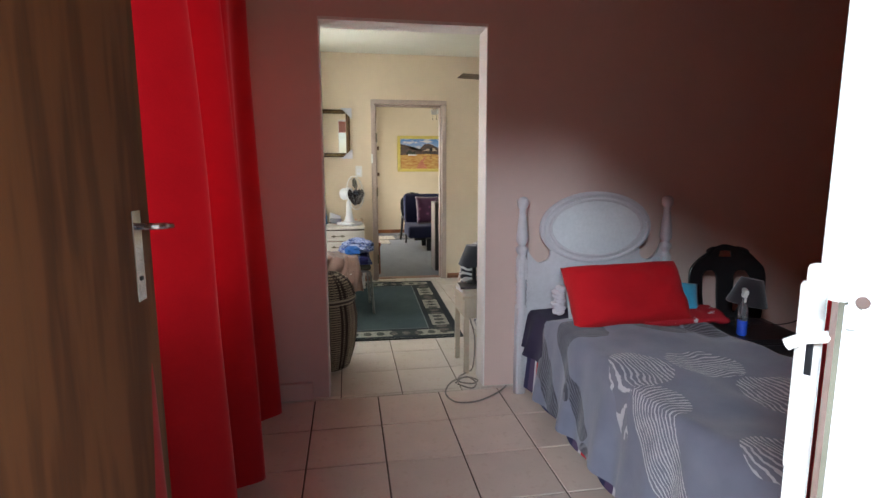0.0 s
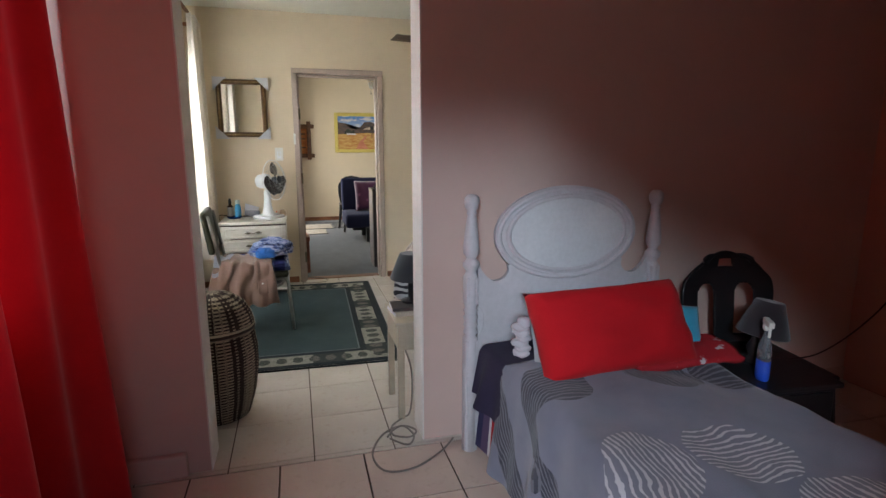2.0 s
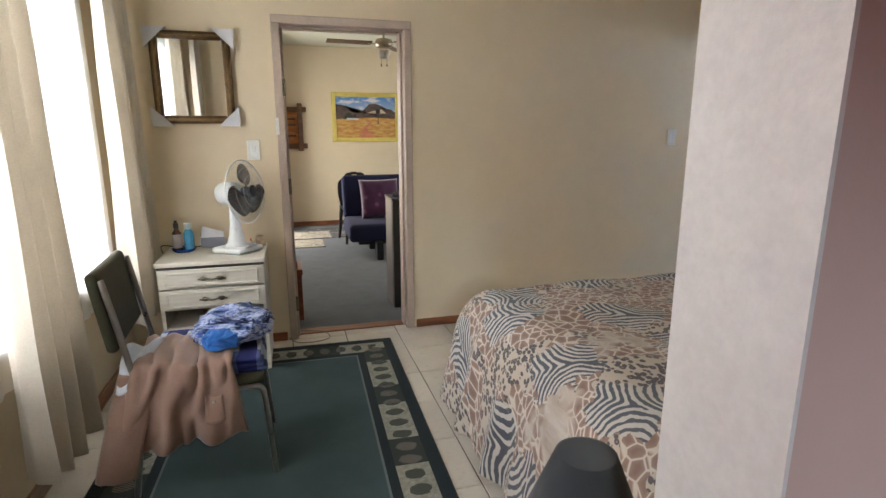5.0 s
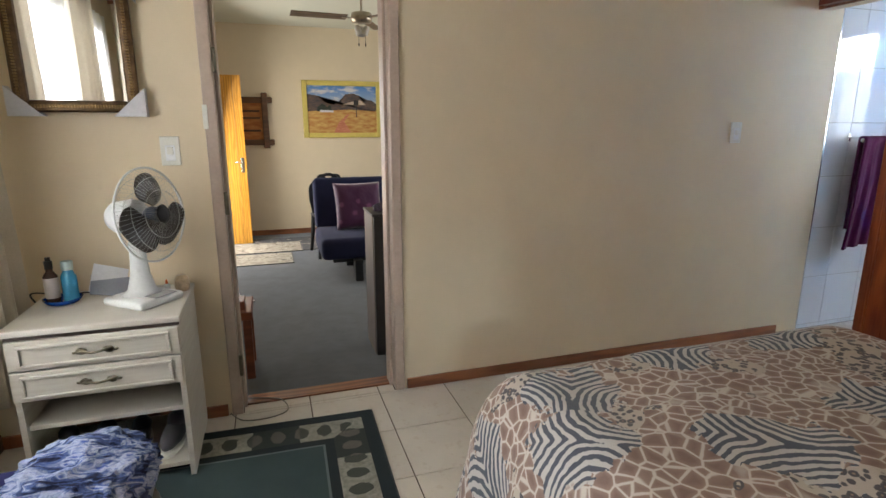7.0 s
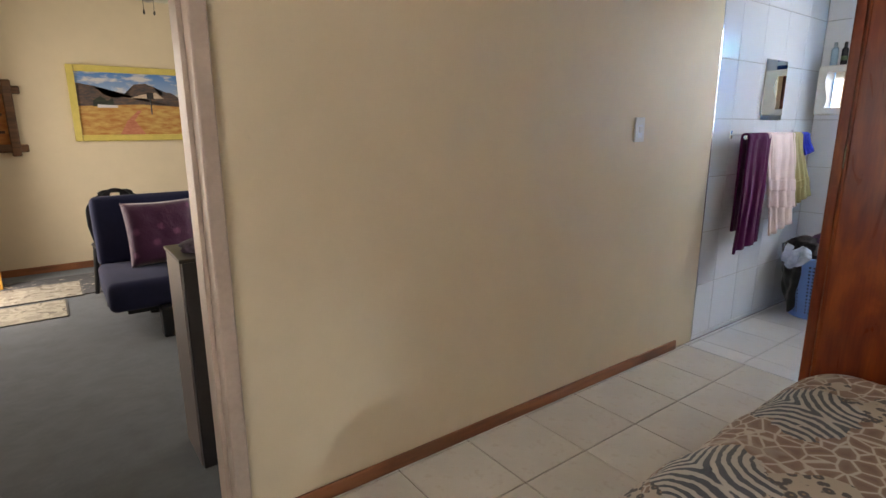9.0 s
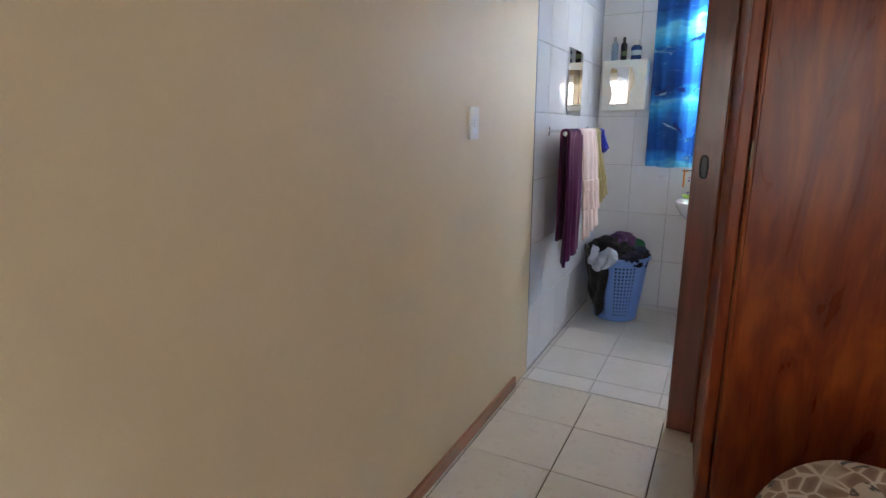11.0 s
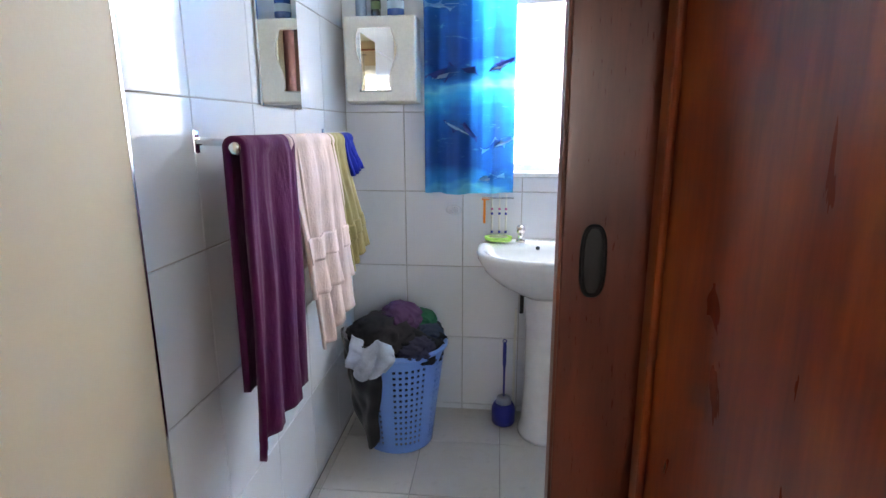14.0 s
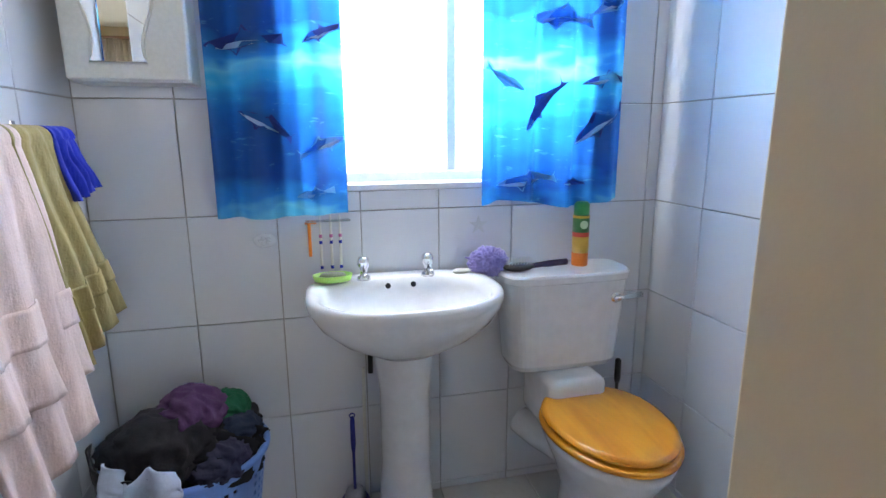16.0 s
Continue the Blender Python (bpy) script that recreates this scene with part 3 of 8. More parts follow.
# single bed
bed = thing("single_bed", "white-painted single bed with a turned-post oval headboard", "bed", (0, 0, 0))
prof = [(0.034, 0.0), (0.034, 0.40), (0.034, 0.52), (0.024, 0.532), (0.033, 0.546), (0.025, 0.562), (0.033, 0.578), (0.025, 0.594), (0.033, 0.610), (0.025, 0.626), (0.033, 0.640), (0.024, 0.655), (0.030, 0.67), (0.031, 0.79), (0.026, 0.802), (0.022, 0.812), (0.035, 0.832), (0.036, 0.848), (0.022, 0.862), (0.020, 0.868), (0.033, 0.888), (0.034, 0.915), (0.028, 0.97), (0.021, 1.03), (0.018, 1.048),
        (0.024, 1.054), (0.018, 1.062), (0.028, 1.078), (0.032, 1.098), (0.029, 1.118), (0.018, 1.130), (0.003, 1.133)]
BED_PAINT = speckled("aged_bed_paint", (0.55, 0.52, 0.54), 0.5, 6, 0.06, 0.2, 60)
for x in (1.29, 2.165):
    bm = lathe(bmesh.new(), prof, 20, Matrix.Translation((x, 3.2, 0)))
    part("post", bm, BED_PAINT, bed, "turned white-painted post", smooth=True)
    bm = boxes([((x - 0.029, 3.171, 0.0), (x + 0.029, 3.229, 0.515)), ((x - 0.028, 3.172, 0.67), (x + 0.028, 3.228, 0.79))], 0.006)
    part("post_block", bm, BED_PAINT, bed)
    s = 1 if x < 2 else -1
    part("scroll", tube(bmesh.new(), smooth_line([(x + s * 0.03, 3.2, 0.655), (x + s * 0.052, 3.2, 0.62), (x + s * 0.05, 3.2, 0.56), (x + s * 0.03, 3.2, 0.52)], 6), 0.009, 8), BED_PAINT, bed, smooth=True)


def head_outline(cx):
    """The headboard's outline above its base: a flat bottom, swept notches and an oval crown."""
    pts = [(1.32, 0.44), (1.32, 0.845)]
    pts += [(q.x, q.z) for q in smooth_line([(1.32, 0, 0.845), (1.345, 0, 0.80), (1.385, 0, 0.765), (1.43, 0, 0.77), (1.455, 0, 0.80), (1.452, 0, 0.83)], 4)[1:]]
    rx, rz, cz = 0.335, 0.205, 0.955
    for k in range(33):
        a = math.radians(218 - 256 * k / 32)
        pts.append((cx + rx * math.cos(a), cz + rz * math.sin(a)))
    left = pts[2:26]
    pts += [(2 * cx - x, z) for x, z in reversed(left)] + [(2 * cx - 1.32, 0.845), (2 * cx - 1.32, 0.44)]
    return pts


cx = 1.7275
bm = bmesh.new()
ring = []
for x, z in head_outline(cx):
    if not ring or (Vector((x, 3.215, z)) - ring[-1].co).length > 0.004:
        ring.append(bm.verts.new((x, 3.215, z)))
f = bm.faces.new(ring)
ext = bmesh.ops.extrude_face_region(bm, geom=[f])
bmesh.ops.translate(bm, verts=[q for q in ext["geom"] if isinstance(q, bmesh.types.BMVert)], vec=(0, -0.022, 0))
bmesh.ops.triangulate(bm, faces=[q for q in bm.faces if len(q.verts) > 4])
bmesh.ops.recalc_face_normals(bm, faces=bm.faces[:])
part("headboard_panel", bm, BED_PAINT, bed)


def oval_ring(rx, rz, r, y):
    return tube(bmesh.new(), [(cx + rx * math.cos(a * math.pi / 24), y, 0.955 + rz * math.sin(a * math.pi / 24)) for a in range(48)], r, 8, True)


part("oval_moulding", oval_ring(0.275, 0.16, 0.011, 3.192), BED_PAINT, bed, smooth=True)
part("rim_moulding", oval_ring(0.318, 0.19, 0.012, 3.194), BED_PAINT, bed, smooth=True)
part("oval_panel", lathe(bmesh.new(), [(0.27, 0), (0.268, 0.006)], 48, pose(cx, 3.193, 0.955, 90, 0, 0), 1, 0.58), speckled("grey_white_panel", (0.62, 0.62, 0.63), 0.5, 8, 0.06, 0.15, 60), bed, "pale grey-white inset panel")
part("lower_panel", box((1.32, 3.19, 0.12), (2.135, 3.214, 0.437), 0.003), BED_PAINT, bed)
part("base", box((1.36, 1.33, 0.10), (2.12, 3.17, 0.30), 0.02), fabric("dark_bed_base", (0.05, 0.05, 0.09)), bed, "dark fabric-covered bed base")
for x in (1.42, 2.06):
    for y in (1.42, 3.08):
        part("leg", lathe(bmesh.new(), [(0.02, 0), (0.028, 0.10)], 12, Matrix.Translation((x, y, 0))), BLACK_PL, bed)
NAVY = fabric("navy_striped_sheet", (0.03, 0.03, 0.075))
m = Mat("navy_red_white_stripes", 0.9, 0, 0.2)
st = m.xyz()
sv = m.math("FRACT", m.math("MULTIPLY", m.math("ADD", st[1], m.math("MULTIPLY", st[0], 0.25)), 3.2))
m.color(m.ramp(sv, [(0.0, (0.03, 0.03, 0.08)), (0.42, (0.55, 0.53, 0.55)), (0.5, (0.42, 0.02, 0.03)), (0.64, (0.6, 0.58, 0.6)), (0.70, (0.09, 0.06, 0.12)), (0.86, (0.03, 0.03, 0.08))], True)).bump(m.noise(300, 2), 0.2, 0.002)
STRIPE = m.m
part("mattress", box((1.35, 1.31, 0.30), (2.13, 3.165, 0.49), 0.05, 4), NAVY, bed, "mattress in a navy sheet", smooth=True)
val = thing("striped_sheet", "navy, red and white striped sheet hanging beside the single bed", "bedding")


def hang(u, v):
    y = 1.35 + u * 1.76
    z = 0.07 + 0.36 * v
    x = 1.348 - 0.03 * (1 - v) - 0.012 * math.sin(u * 32) * (1 - v) - 0.01 * math.sin(u * 13 + 1) - 0.015
    return Vector((x, y, z))


part("cloth", sheet(80, 8, hang, 0.0), STRIPE, val, smooth=True)

# quilt with patches
m = Mat("grey_patchwork_quilt", 0.92, 0, 0.2)
co = m.scaled((1.0, 1.0, 1.0))
wob = m.noise(3.0, 2)
sx, sy, sz = m.xyz()
warp = m.node("ShaderNodeCombineXYZ")
m.link(m.math("ADD", sx, m.math("MULTIPLY", wob, 0.12)), warp.inputs[0])
m.link(m.math("ADD", m.math("SUBTRACT", sy, m.math("MULTIPLY", sz, 0.9)), m.math("MULTIPLY", wob, 0.10)), warp.inputs[1])
cell = m.node("ShaderNodeTexVoronoi")
cell.feature = "F1"
cell.voronoi_dimensions = "2D"
cell.inputs["Scale"].default_value = 2.9
cell.inputs["Randomness"].default_value = 0.55
m.link(warp.outputs[0], cell.inputs["Vector"])
inside = m.math("LESS_THAN", m.math("ADD", cell.outputs["Distance"], m.math("MULTIPLY", m.noise(5, 2), 0.16)), 0.47)
cid = m.node("ShaderNodeSeparateColor")
m.link(cell.outputs["Color"], cid.inputs[0])
wx, wy, wz = m.xyz(warp.outputs[0])
s1 = m.math("SINE", m.math("ADD", m.math("MULTIPLY", wx, 340), m.math("MULTIPLY", m.noise(5, 4), 22)))
s2 = m.math("SINE", m.math("ADD", m.math("MULTIPLY", wy, 320), m.math("MULTIPLY", m.noise(4.5, 4), 22)))
pick = m.math("GREATER_THAN", cid.outputs[0], 0.5)
stv = m.math("ADD", m.math("MULTIPLY", s1, pick), m.math("MULTIPLY", s2, m.math("SUBTRACT", 1.0, pick)))
line = m.math("GREATER_THAN", m.math("ADD", stv, m.math("MULTIPLY", m.noise(19, 4), 2.6)), 1.75)
dark = m.math("GREATER_THAN", cid.outputs[1], 0.68)
bg = m.mix(dark, (0.19, 0.19, 0.235), (0.045, 0.045, 0.065))
ln = m.mix(dark, (0.55, 0.53, 0.56), (0.14, 0.14, 0.17))
patch = m.mix(line, bg, ln)
soft = m.ramp(m.noise(6, 3), [(0.3, (0.165, 0.17, 0.225)), (0.7, (0.215, 0.22, 0.28))])
m.color(m.mix(inside, soft, patch)).bump(m.math("ADD", m.noise(240, 2), m.math("MULTIPLY", m.math("MULTIPLY", line, inside), 1.5)), 0.35, 0.003)
m.b.inputs["Sheen Weight"].default_value = 0.25
QUILT = m.m


def cover(x0, x1, y0, y1, top, drop, lows, rad=0.07, seed=0, ruck=0.014, flare_out=0.05):
    """A bed cover: over the top between the edges, down the sides. lows: height of the hem at west, foot, east."""
    def fn(u, v):
        lx, ly = x1 - x0, y1 - y0
        a = (u - 0.5) * (lx + 2 * drop)
        b = (v - 0.0) * (ly + drop) - drop
        ox = max(0.0, abs(a) - lx / 2)
        oy = max(0.0, -b)
        sx_ = -1 if a < 0 else 1
        x = (x0 + x1) / 2 + sx_ * min(abs(a), lx / 2)
        y = y0 + max(b, 0.0)
        o = max(ox, oy) if not (ox and oy) else math.hypot(ox, oy)
        o = min(o, drop)
        low = lows[1] if oy > ox else (lows[0] if sx_ < 0 else lows[2])
        if ox and oy:
            k = oy / (ox + oy)
            side = lows[0] if sx_ < 0 else lows[2]
            low = side * (1 - k) + lows[1] * k
        z = top - (top - low) * (o / drop)
        flare = flare_out * (o / drop) + (0.018 * math.sin((x + y) * 21 + seed) + 0.012 * math.sin((x - y) * 37)) * (o / drop)
        if o > 0:
            nx, ny = (sx_ * ox, -oy)
            l = math.hypot(nx, ny) or 1
            r = min(1.0, o / rad)
            x += nx / l * (flare + rad * 0.5 * math.sin(r * math.pi / 2))
            y += ny / l * (flare + rad * 0.5 * math.sin(r * math.pi / 2))
            if o < rad:
                z = top - rad * 0.5 * (1 - math.cos(r * math.pi / 2)) - (top - low) * (o / drop) * 0.4 * r
        n = noise.noise(Vector((x * 3.2, y * 3.2, seed))) + 0.5 * noise.noise(Vector((x * 8, y * 7, seed + 3)))
        z += ruck * n * (1 if o < 0.02 else 0.5)
        return Vector((x, y, z))
    return fn


qu = thing("quilt", "grey patchwork quilt with striped patches, rumpled over the single bed", "quilt")
part("cloth", sheet(90, 110, cover(1.36, 2.06, 1.34, 2.90, 0.535, 0.44, (0.12, 0.05, 0.1), 0.09, 2.0, 0.028), 0.0), QUILT, qu, smooth=True)
lin = thing("navy_sheet_fold", "navy sheet with a pale piped edge at the bed's head", "bedding")
part("cloth", sheet(60, 30, cover(1.345, 2.14, 2.86, 3.14, 0.51, 0.2, (0.30, 0.45, 0.3), 0.06, 5.0, 0.01), 0.0), fabric("navy_sheet", (0.028, 0.022, 0.05), 0.9, 420.0, 0.15, 0.03), lin, smooth=True)
RED_CLOTH = fabric("red_pillow_cloth", (0.50, 0.008, 0.014), 0.9, 300, 0.05, 0.04, 0.2)
pl = thing("red_pillow", "plump red cotton pillow leaning on the headboard", "pillow", (0, 0, 0))
pm = pose(1.705, 2.79, 0.658, 58, -1, 2)
bm = cushion(0.64, 0.335, 0.19, 28, 0.34, 3, 0.02)
bmesh.ops.transform(bm, matrix=pm, verts=bm.verts)
part("cover", bm, RED_CLOTH, pl, smooth=True)
pl2 = thing("frilled_pillow", "white frilled pillow tucked behind the red one", "pillow")
bm = cushion(0.56, 0.32, 0.12, 20, 0.4, 8, 0.02)
bmesh.ops.transform(bm, matrix=pose(1.71, 2.92, 0.61, 60, 2, 0), verts=bm.verts)
part("cover", bm, fabric("pale_floral_cloth", (0.55, 0.52, 0.54)), pl2, smooth=True)
FRILL = fabric("pale_frill", (0.5, 0.47, 0.5))
for k in range(7):
    part("ruffle", blob(bmesh.new(), (1.385 + 0.008 * math.sin(k * 2.3), 2.88, 0.565 + 0.020 * k), (0.030, 0.03, 0.018), k, 0.5, 2, 3), FRILL, pl2, smooth=True)
pl3 = thing("blue_pillow", "turquoise pillow mostly hidden behind the red pillow", "pillow")
bm = cushion(0.34, 0.26, 0.07, 16, 0.4, 4)
bmesh.ops.transform(bm, matrix=pose(1.98, 2.86, 0.60, 50, 8, -14), verts=bm.verts)
part("cover", bm, fabric("turquoise_cloth", (0.05, 0.33, 0.50)), pl3, smooth=True)
th = thing("red_blanket", "red folded blanket with white flecks at the bed's head", "blanket")
m = Mat("red_flecked", 0.9)
m.color(m.ramp(m.noise(16, 3), [(0.60, (0.42, 0.01, 0.02)), (0.64, (0.6, 0.5, 0.52))])).bump(m.noise(200, 2), 0.2, 0.002)
part("cloth", sheet(30, 14, lambda u, v: Vector((1.75 + 0.45 * u, 2.66 + 0.26 * v, 0.545 + 0.03 * math.sin(v * math.pi) + 0.012 * noise.noise(Vector((u * 7, v * 5, 1))))), 0.02), m.m, th, smooth=True)


def plastic_chair(at, rz):
    """A moulded armless-backed garden chair."""
    ch = thing("plastic_chair", "black moulded plastic chair with a slotted rounded back", "chair", at, rz)
    bm = bmesh.new()
    cols, rows = 64, 60
    grid = {}
    for i in range(cols + 1):
        for j in range(rows + 1):
            u, v = i / cols * 2 - 1, j / rows
            half = 0.225 * (1 - max(0, v - 0.55) ** 2 * 2.6) if v < 0.98 else 0.10
            half *= 0.88 + 0.12 * min(1, v * 3)
            z = 0.42 + 0.43 * v - 0.05 * max(0, v - 0.7) / 0.3 * u * u
            grid[i, j] = (u * half, 0.20 + 0.05 * v - 0.03 * u * u, z)
    vs = {k: bm.verts.new(p) for k, p in grid.items()}
    for i in range(cols):
        for j in range(rows):
            u, v = (i + 0.5) / cols * 2 - 1, (j + 0.5) / rows
            slot = (0.22 < abs(u) < 0.62 and 0.10 < v < 0.66 - 0.5 * (abs(u) - 0.42) ** 2 * 4)
            grip = (abs(u) < 0.22 and 0.83 < v < 0.91)
            if not slot and not grip:
                bm.faces.new((vs[i, j], vs[i + 1, j], vs[i + 1, j + 1], vs[i, j + 1]))
    bmesh.ops.delete(bm, geom=[q for q in bm.verts if not q.link_faces], context="VERTS")
    bm.normal_update()
    bmesh.ops.solidify(bm, geom=bm.faces[:], thickness=0.012)
    part("backrest", bm, BLACK_PL, ch, smooth=True)
    part("seat", box((-0.22, -0.22, 0.40), (0.22, 0.22, 0.425), 0.012, 3), BLACK_PL, ch, smooth=True)
    for sx_ in (-1, 1):
        for sy_ in (-1, 1):
            part("leg", tube(bmesh.new(), [(sx_ * 0.19, sy_ * 0.19, 0.405), (sx_ * 0.225, sy_ * 0.225, 0.0)], [0.024, 0.018], 10), BLACK_PL, ch)
    return ch


plastic_chair((2.47, 2.88, 0), -8)
bt = thing("bedside_table", "small black-painted bedside table with one drawer", "bedside table", (2.31, 2.66, 0), -4)
BLACK_WOOD = speckled("black_painted_wood", (0.02, 0.018, 0.02), 0.35, 12, 0.3, 0.1, 80)
part("top", box((-0.17, -0.17, 0.47), (0.17, 0.17, 0.49), 0.004), BLACK_WOOD, bt)
part("body", box((-0.155, -0.15, 0.29), (0.155, 0.155, 0.47), 0.003), BLACK_WOOD, bt)
part("drawer", box((-0.14, -0.162, 0.31), (0.14, -0.15, 0.455), 0.003), BLACK_WOOD, bt)
part("knob", lathe(bmesh.new(), [(0.008, 0), (0.014, 0.012), (0.011, 0.02)], 12, pose(0, -0.16, 0.385, 90, 0, 0)), WHITE_GLOSS, bt, "white knob")
for x in (-0.14, 0.14):
    for y in (-0.14, 0.14):
        part("leg", box((x - 0.015, y - 0.015, 0), (x + 0.015, y + 0.015, 0.29), 0.002), BLACK_WOOD, bt)
part_mat = fabric("dark_lampshade", (0.035, 0.03, 0.035), 0.8)
lp = thing("table_lamp", "small table lamp with a dark flared shade on the bedside table", "lamp", (2.31, 2.73, 0.49), 0)
part("base", lathe(bmesh.new(), [(0.05, 0), (0.05, 0.012), (0.018, 0.02), (0.03, 0.06), (0.012, 0.10), (0.012, 0.13)], 18), BLACK_PL, lp, smooth=True)
part("shade", lathe(bmesh.new(), [(0.092, 0.12), (0.097, 0.125), (0.052, 0.255), (0.048, 0.255)], 26, pose(0.01, 0, -0.01, 0, 10, 0)), part_mat, lp, smooth=True)
sp = thing("spray_bottle", "clear spray bottle with blue liquid and a white trigger head", "spray bottle", (2.21, 2.59, 0.49), 60)
GLASSY = Mat("clear_plastic", 0.08)
GLASSY.color((0.75, 0.8, 0.85))
GLASSY.b.inputs["Transmission Weight"].default_value = 0.85
GLASSY = GLASSY.m
BLUE_LIQ = speckled("blue_liquid", (0.03, 0.10, 0.62), 0.15, 6, 0.1, 0.0)
part("bottle", lathe(bmesh.new(), [(0.034, 0.075), (0.035, 0.10), (0.032, 0.125), (0.022, 0.15), (0.013, 0.168), (0.013, 0.185)], 18, None, 1, 0.65), GLASSY, sp, "clear upper bottle", smooth=True)
part("liquid", lathe(bmesh.new(), [(0.033, 0), (0.036, 0.006), (0.035, 0.074)], 18, None, 1, 0.65), BLUE_LIQ, sp, "bright blue liquid", smooth=True)
part("trigger_head", boxes([((-0.016, -0.012, 0.185), (0.016, 0.012, 0.205)), ((-0.045, -0.010, 0.203), (0.028, 0.010, 0.226)), ((-0.034, -0.005, 0.165), (-0.026, 0.005, 0.206))], 0.004), PLASTIC_W, sp, "white trigger head")

CABLE = speckled("grey_cable", (0.20, 0.18, 0.16), 0.55, 20, 0.1, 0.05)
DCABLE = speckled("dark_cable", (0.03, 0.012, 0.012), 0.5, 20, 0.1, 0.05)
cb = thing("wall_cable", "thin dark cable sagging from the side wall to the bedside table", "cable")
part("cable", tube(bmesh.new(), smooth_line([(2.36, 2.74, 0.495), (2.60, 2.70, 0.50), (2.9, 2.70, 0.66), (3.08, 2.72, 0.86), (3.30, 2.74, 1.12), (3.50, 2.76, 1.40), (3.597, 2.78, 1.62)], 8), 0.003, 6), DCABLE, cb, smooth=True)
cb = thing("floor_cable", "grey extension cable looped on the tiles by the doorway", "cable")
loop = [(1.24, 3.29, 0.006), (1.16, 3.20, 0.006), (1.02, 3.11, 0.006), (0.90, 3.12, 0.006), (0.865, 3.25, 0.006), (0.93, 3.40, 0.006), (1.03, 3.46, 0.006), (1.09, 3.40, 0.008), (1.05, 3.34, 0.013), (0.98, 3.38, 0.010), (0.99, 3.47, 0.006), (1.05, 3.53, 0.008), (1.09, 3.52, 0.05), (1.098, 3.52, 0.25), (1.06, 3.56, 0.40), (1.045, 3.60, 0.49)]
part("cable", tube(bmesh.new(), smooth_line(loop, 9), 0.0045, 8), CABLE, cb, smooth=True)
cb2 = [(0.96, 3.36, 0.006), (1.03, 3.29, 0.006), (1.07, 3.35, 0.012), (1.04, 3.44, 0.014), (0.99, 3.42, 0.016), (0.95, 3.37, 0.01)]
part("loop", tube(bmesh.new(), smooth_line(cb2, 8), 0.0045, 8), CABLE, cb, smooth=True)

# ---------- bedroom ----------
# translucent white for the sheet that stands in for the overexposed outdoors
m = Mat("glow_sheet_cloth", 0.9)
m.color((0.85, 0.85, 0.85))
tl = m.node("ShaderNodeBsdfTranslucent")
tl.inputs[0].default_value = (0.92, 0.92, 0.92, 1)
mx = m.node("ShaderNodeMixShader")
mx.inputs[0].default_value = 0.8
m.link(m.b.outputs[0], mx.inputs[1])
m.link(tl.outputs[0], mx.inputs[2])
m.link(mx.outputs[0], m.t.nodes["Material Output"].inputs[0])
GLOW_SHEET = m.m


def translucent(mat, fac, c):
    t = mat.node_tree
    a = t.nodes.new("ShaderNodeBsdfTranslucent")
    if isinstance(c, tuple):
        a.inputs[0].default_value = (*c, 1)
    else:
        t.links.new(c, a.inputs[0])
    b = t.nodes.new("ShaderNodeMixShader")
    b.inputs[0].default_value = fac
    t.links.new(t.nodes["Principled BSDF"].outputs[0], b.inputs[1])
    t.links.new(a.outputs[0], b.inputs[2])
    t.links.new(b.outputs[0], t.nodes["Material Output"].inputs[0])


def window(name, axis_x, y0, y1, z0, z1, bars, label, frame_mat):
    w = tagged(new(name), label, "", "", "structure")
    t = 0.035
    part("window_frame", boxes([((axis_x, y0, z0), (axis_x + 0.04, y0 + t, z1)), ((axis_x, y1 - t, z0), (axis_x + 0.04, y1, z1)), ((axis_x, y0 + t, z0), (axis_x + 0.04, y1 - t, z0 + t)), ((axis_x, y0 + t, z1 - t), (axis_x + 0.04, y1 - t, z1))], 0.003), frame_mat, w)
    ys = [y0 + t] + [b for b in bars] + [y1 - t]
    for b in bars:
        part("mullion", box((axis_x, b - 0.016, z0 + t), (axis_x + 0.035, b + 0.016, z1 - t), 0.003), frame_mat, w)
    return w, ys


w, ys = window("window_1", X0 - 0.13, 3.95, 6.15, 0.62, 2.12, (4.5, 5.05, 5.6), "white steel-framed bedroom window with small panes", WHITE_GLOSS)
GLASS = Mat("window_glass", 0.02)
GLASS.color((1, 1, 1))
GLASS.b.inputs["Transmission Weight"].default_value = 1.0
GLASS.b.inputs["IOR"].default_value = 1.1
GLASS = GLASS.m
for a, b in zip(ys, ys[1:]):
    pn = part("pane", box((X0 - 0.115, a, 0.655), (X0 - 0.111, b, 2.085)), GLASS, w)
    pn.visible_shadow = False
part("window_sill", box((X0 - 0.09, 3.95, 0.62), (X0 + 0.02, 6.15, 0.645), 0.004), WHITE_PAINT, w)
# added sheet, lit from outside so that the whole window turns white
net = thing("window_glow_sheet", "added white translucent sheet that gives the bedroom window its overexposed glow", "curtain")
part("cloth", sheet(120, 4, lambda u, v: Vector((X0 + 0.03 + 0.008 * math.sin(u * 120), 3.90 + 2.3 * u, 0.50 + 1.68 * v))), GLOW_SHEET, net, smooth=True)
CURT = fabric("cream_damask_cloth", (0.62, 0.57, 0.49), 0.7, 200, 0.1, 0.3, 0.25)
q = CURT.node_tree
translucent(CURT, 0.24, (0.62, 0.55, 0.44))
curtain("cream damask curtain with deep folds beside the dresser", 5.93, 6.42, 2.36, 0.36, 4.2, 0.05, CURT, "y", -0.15, 0.4, 0.1, 0.012, 110, 24)
curtain("cream damask curtain with deep folds behind the padded chair", 4.80, 5.24, 2.36, 0.22, 3.7, 0.055, CURT, "y", -0.175, 2.2, 0.2, 0.012, 120, 24)
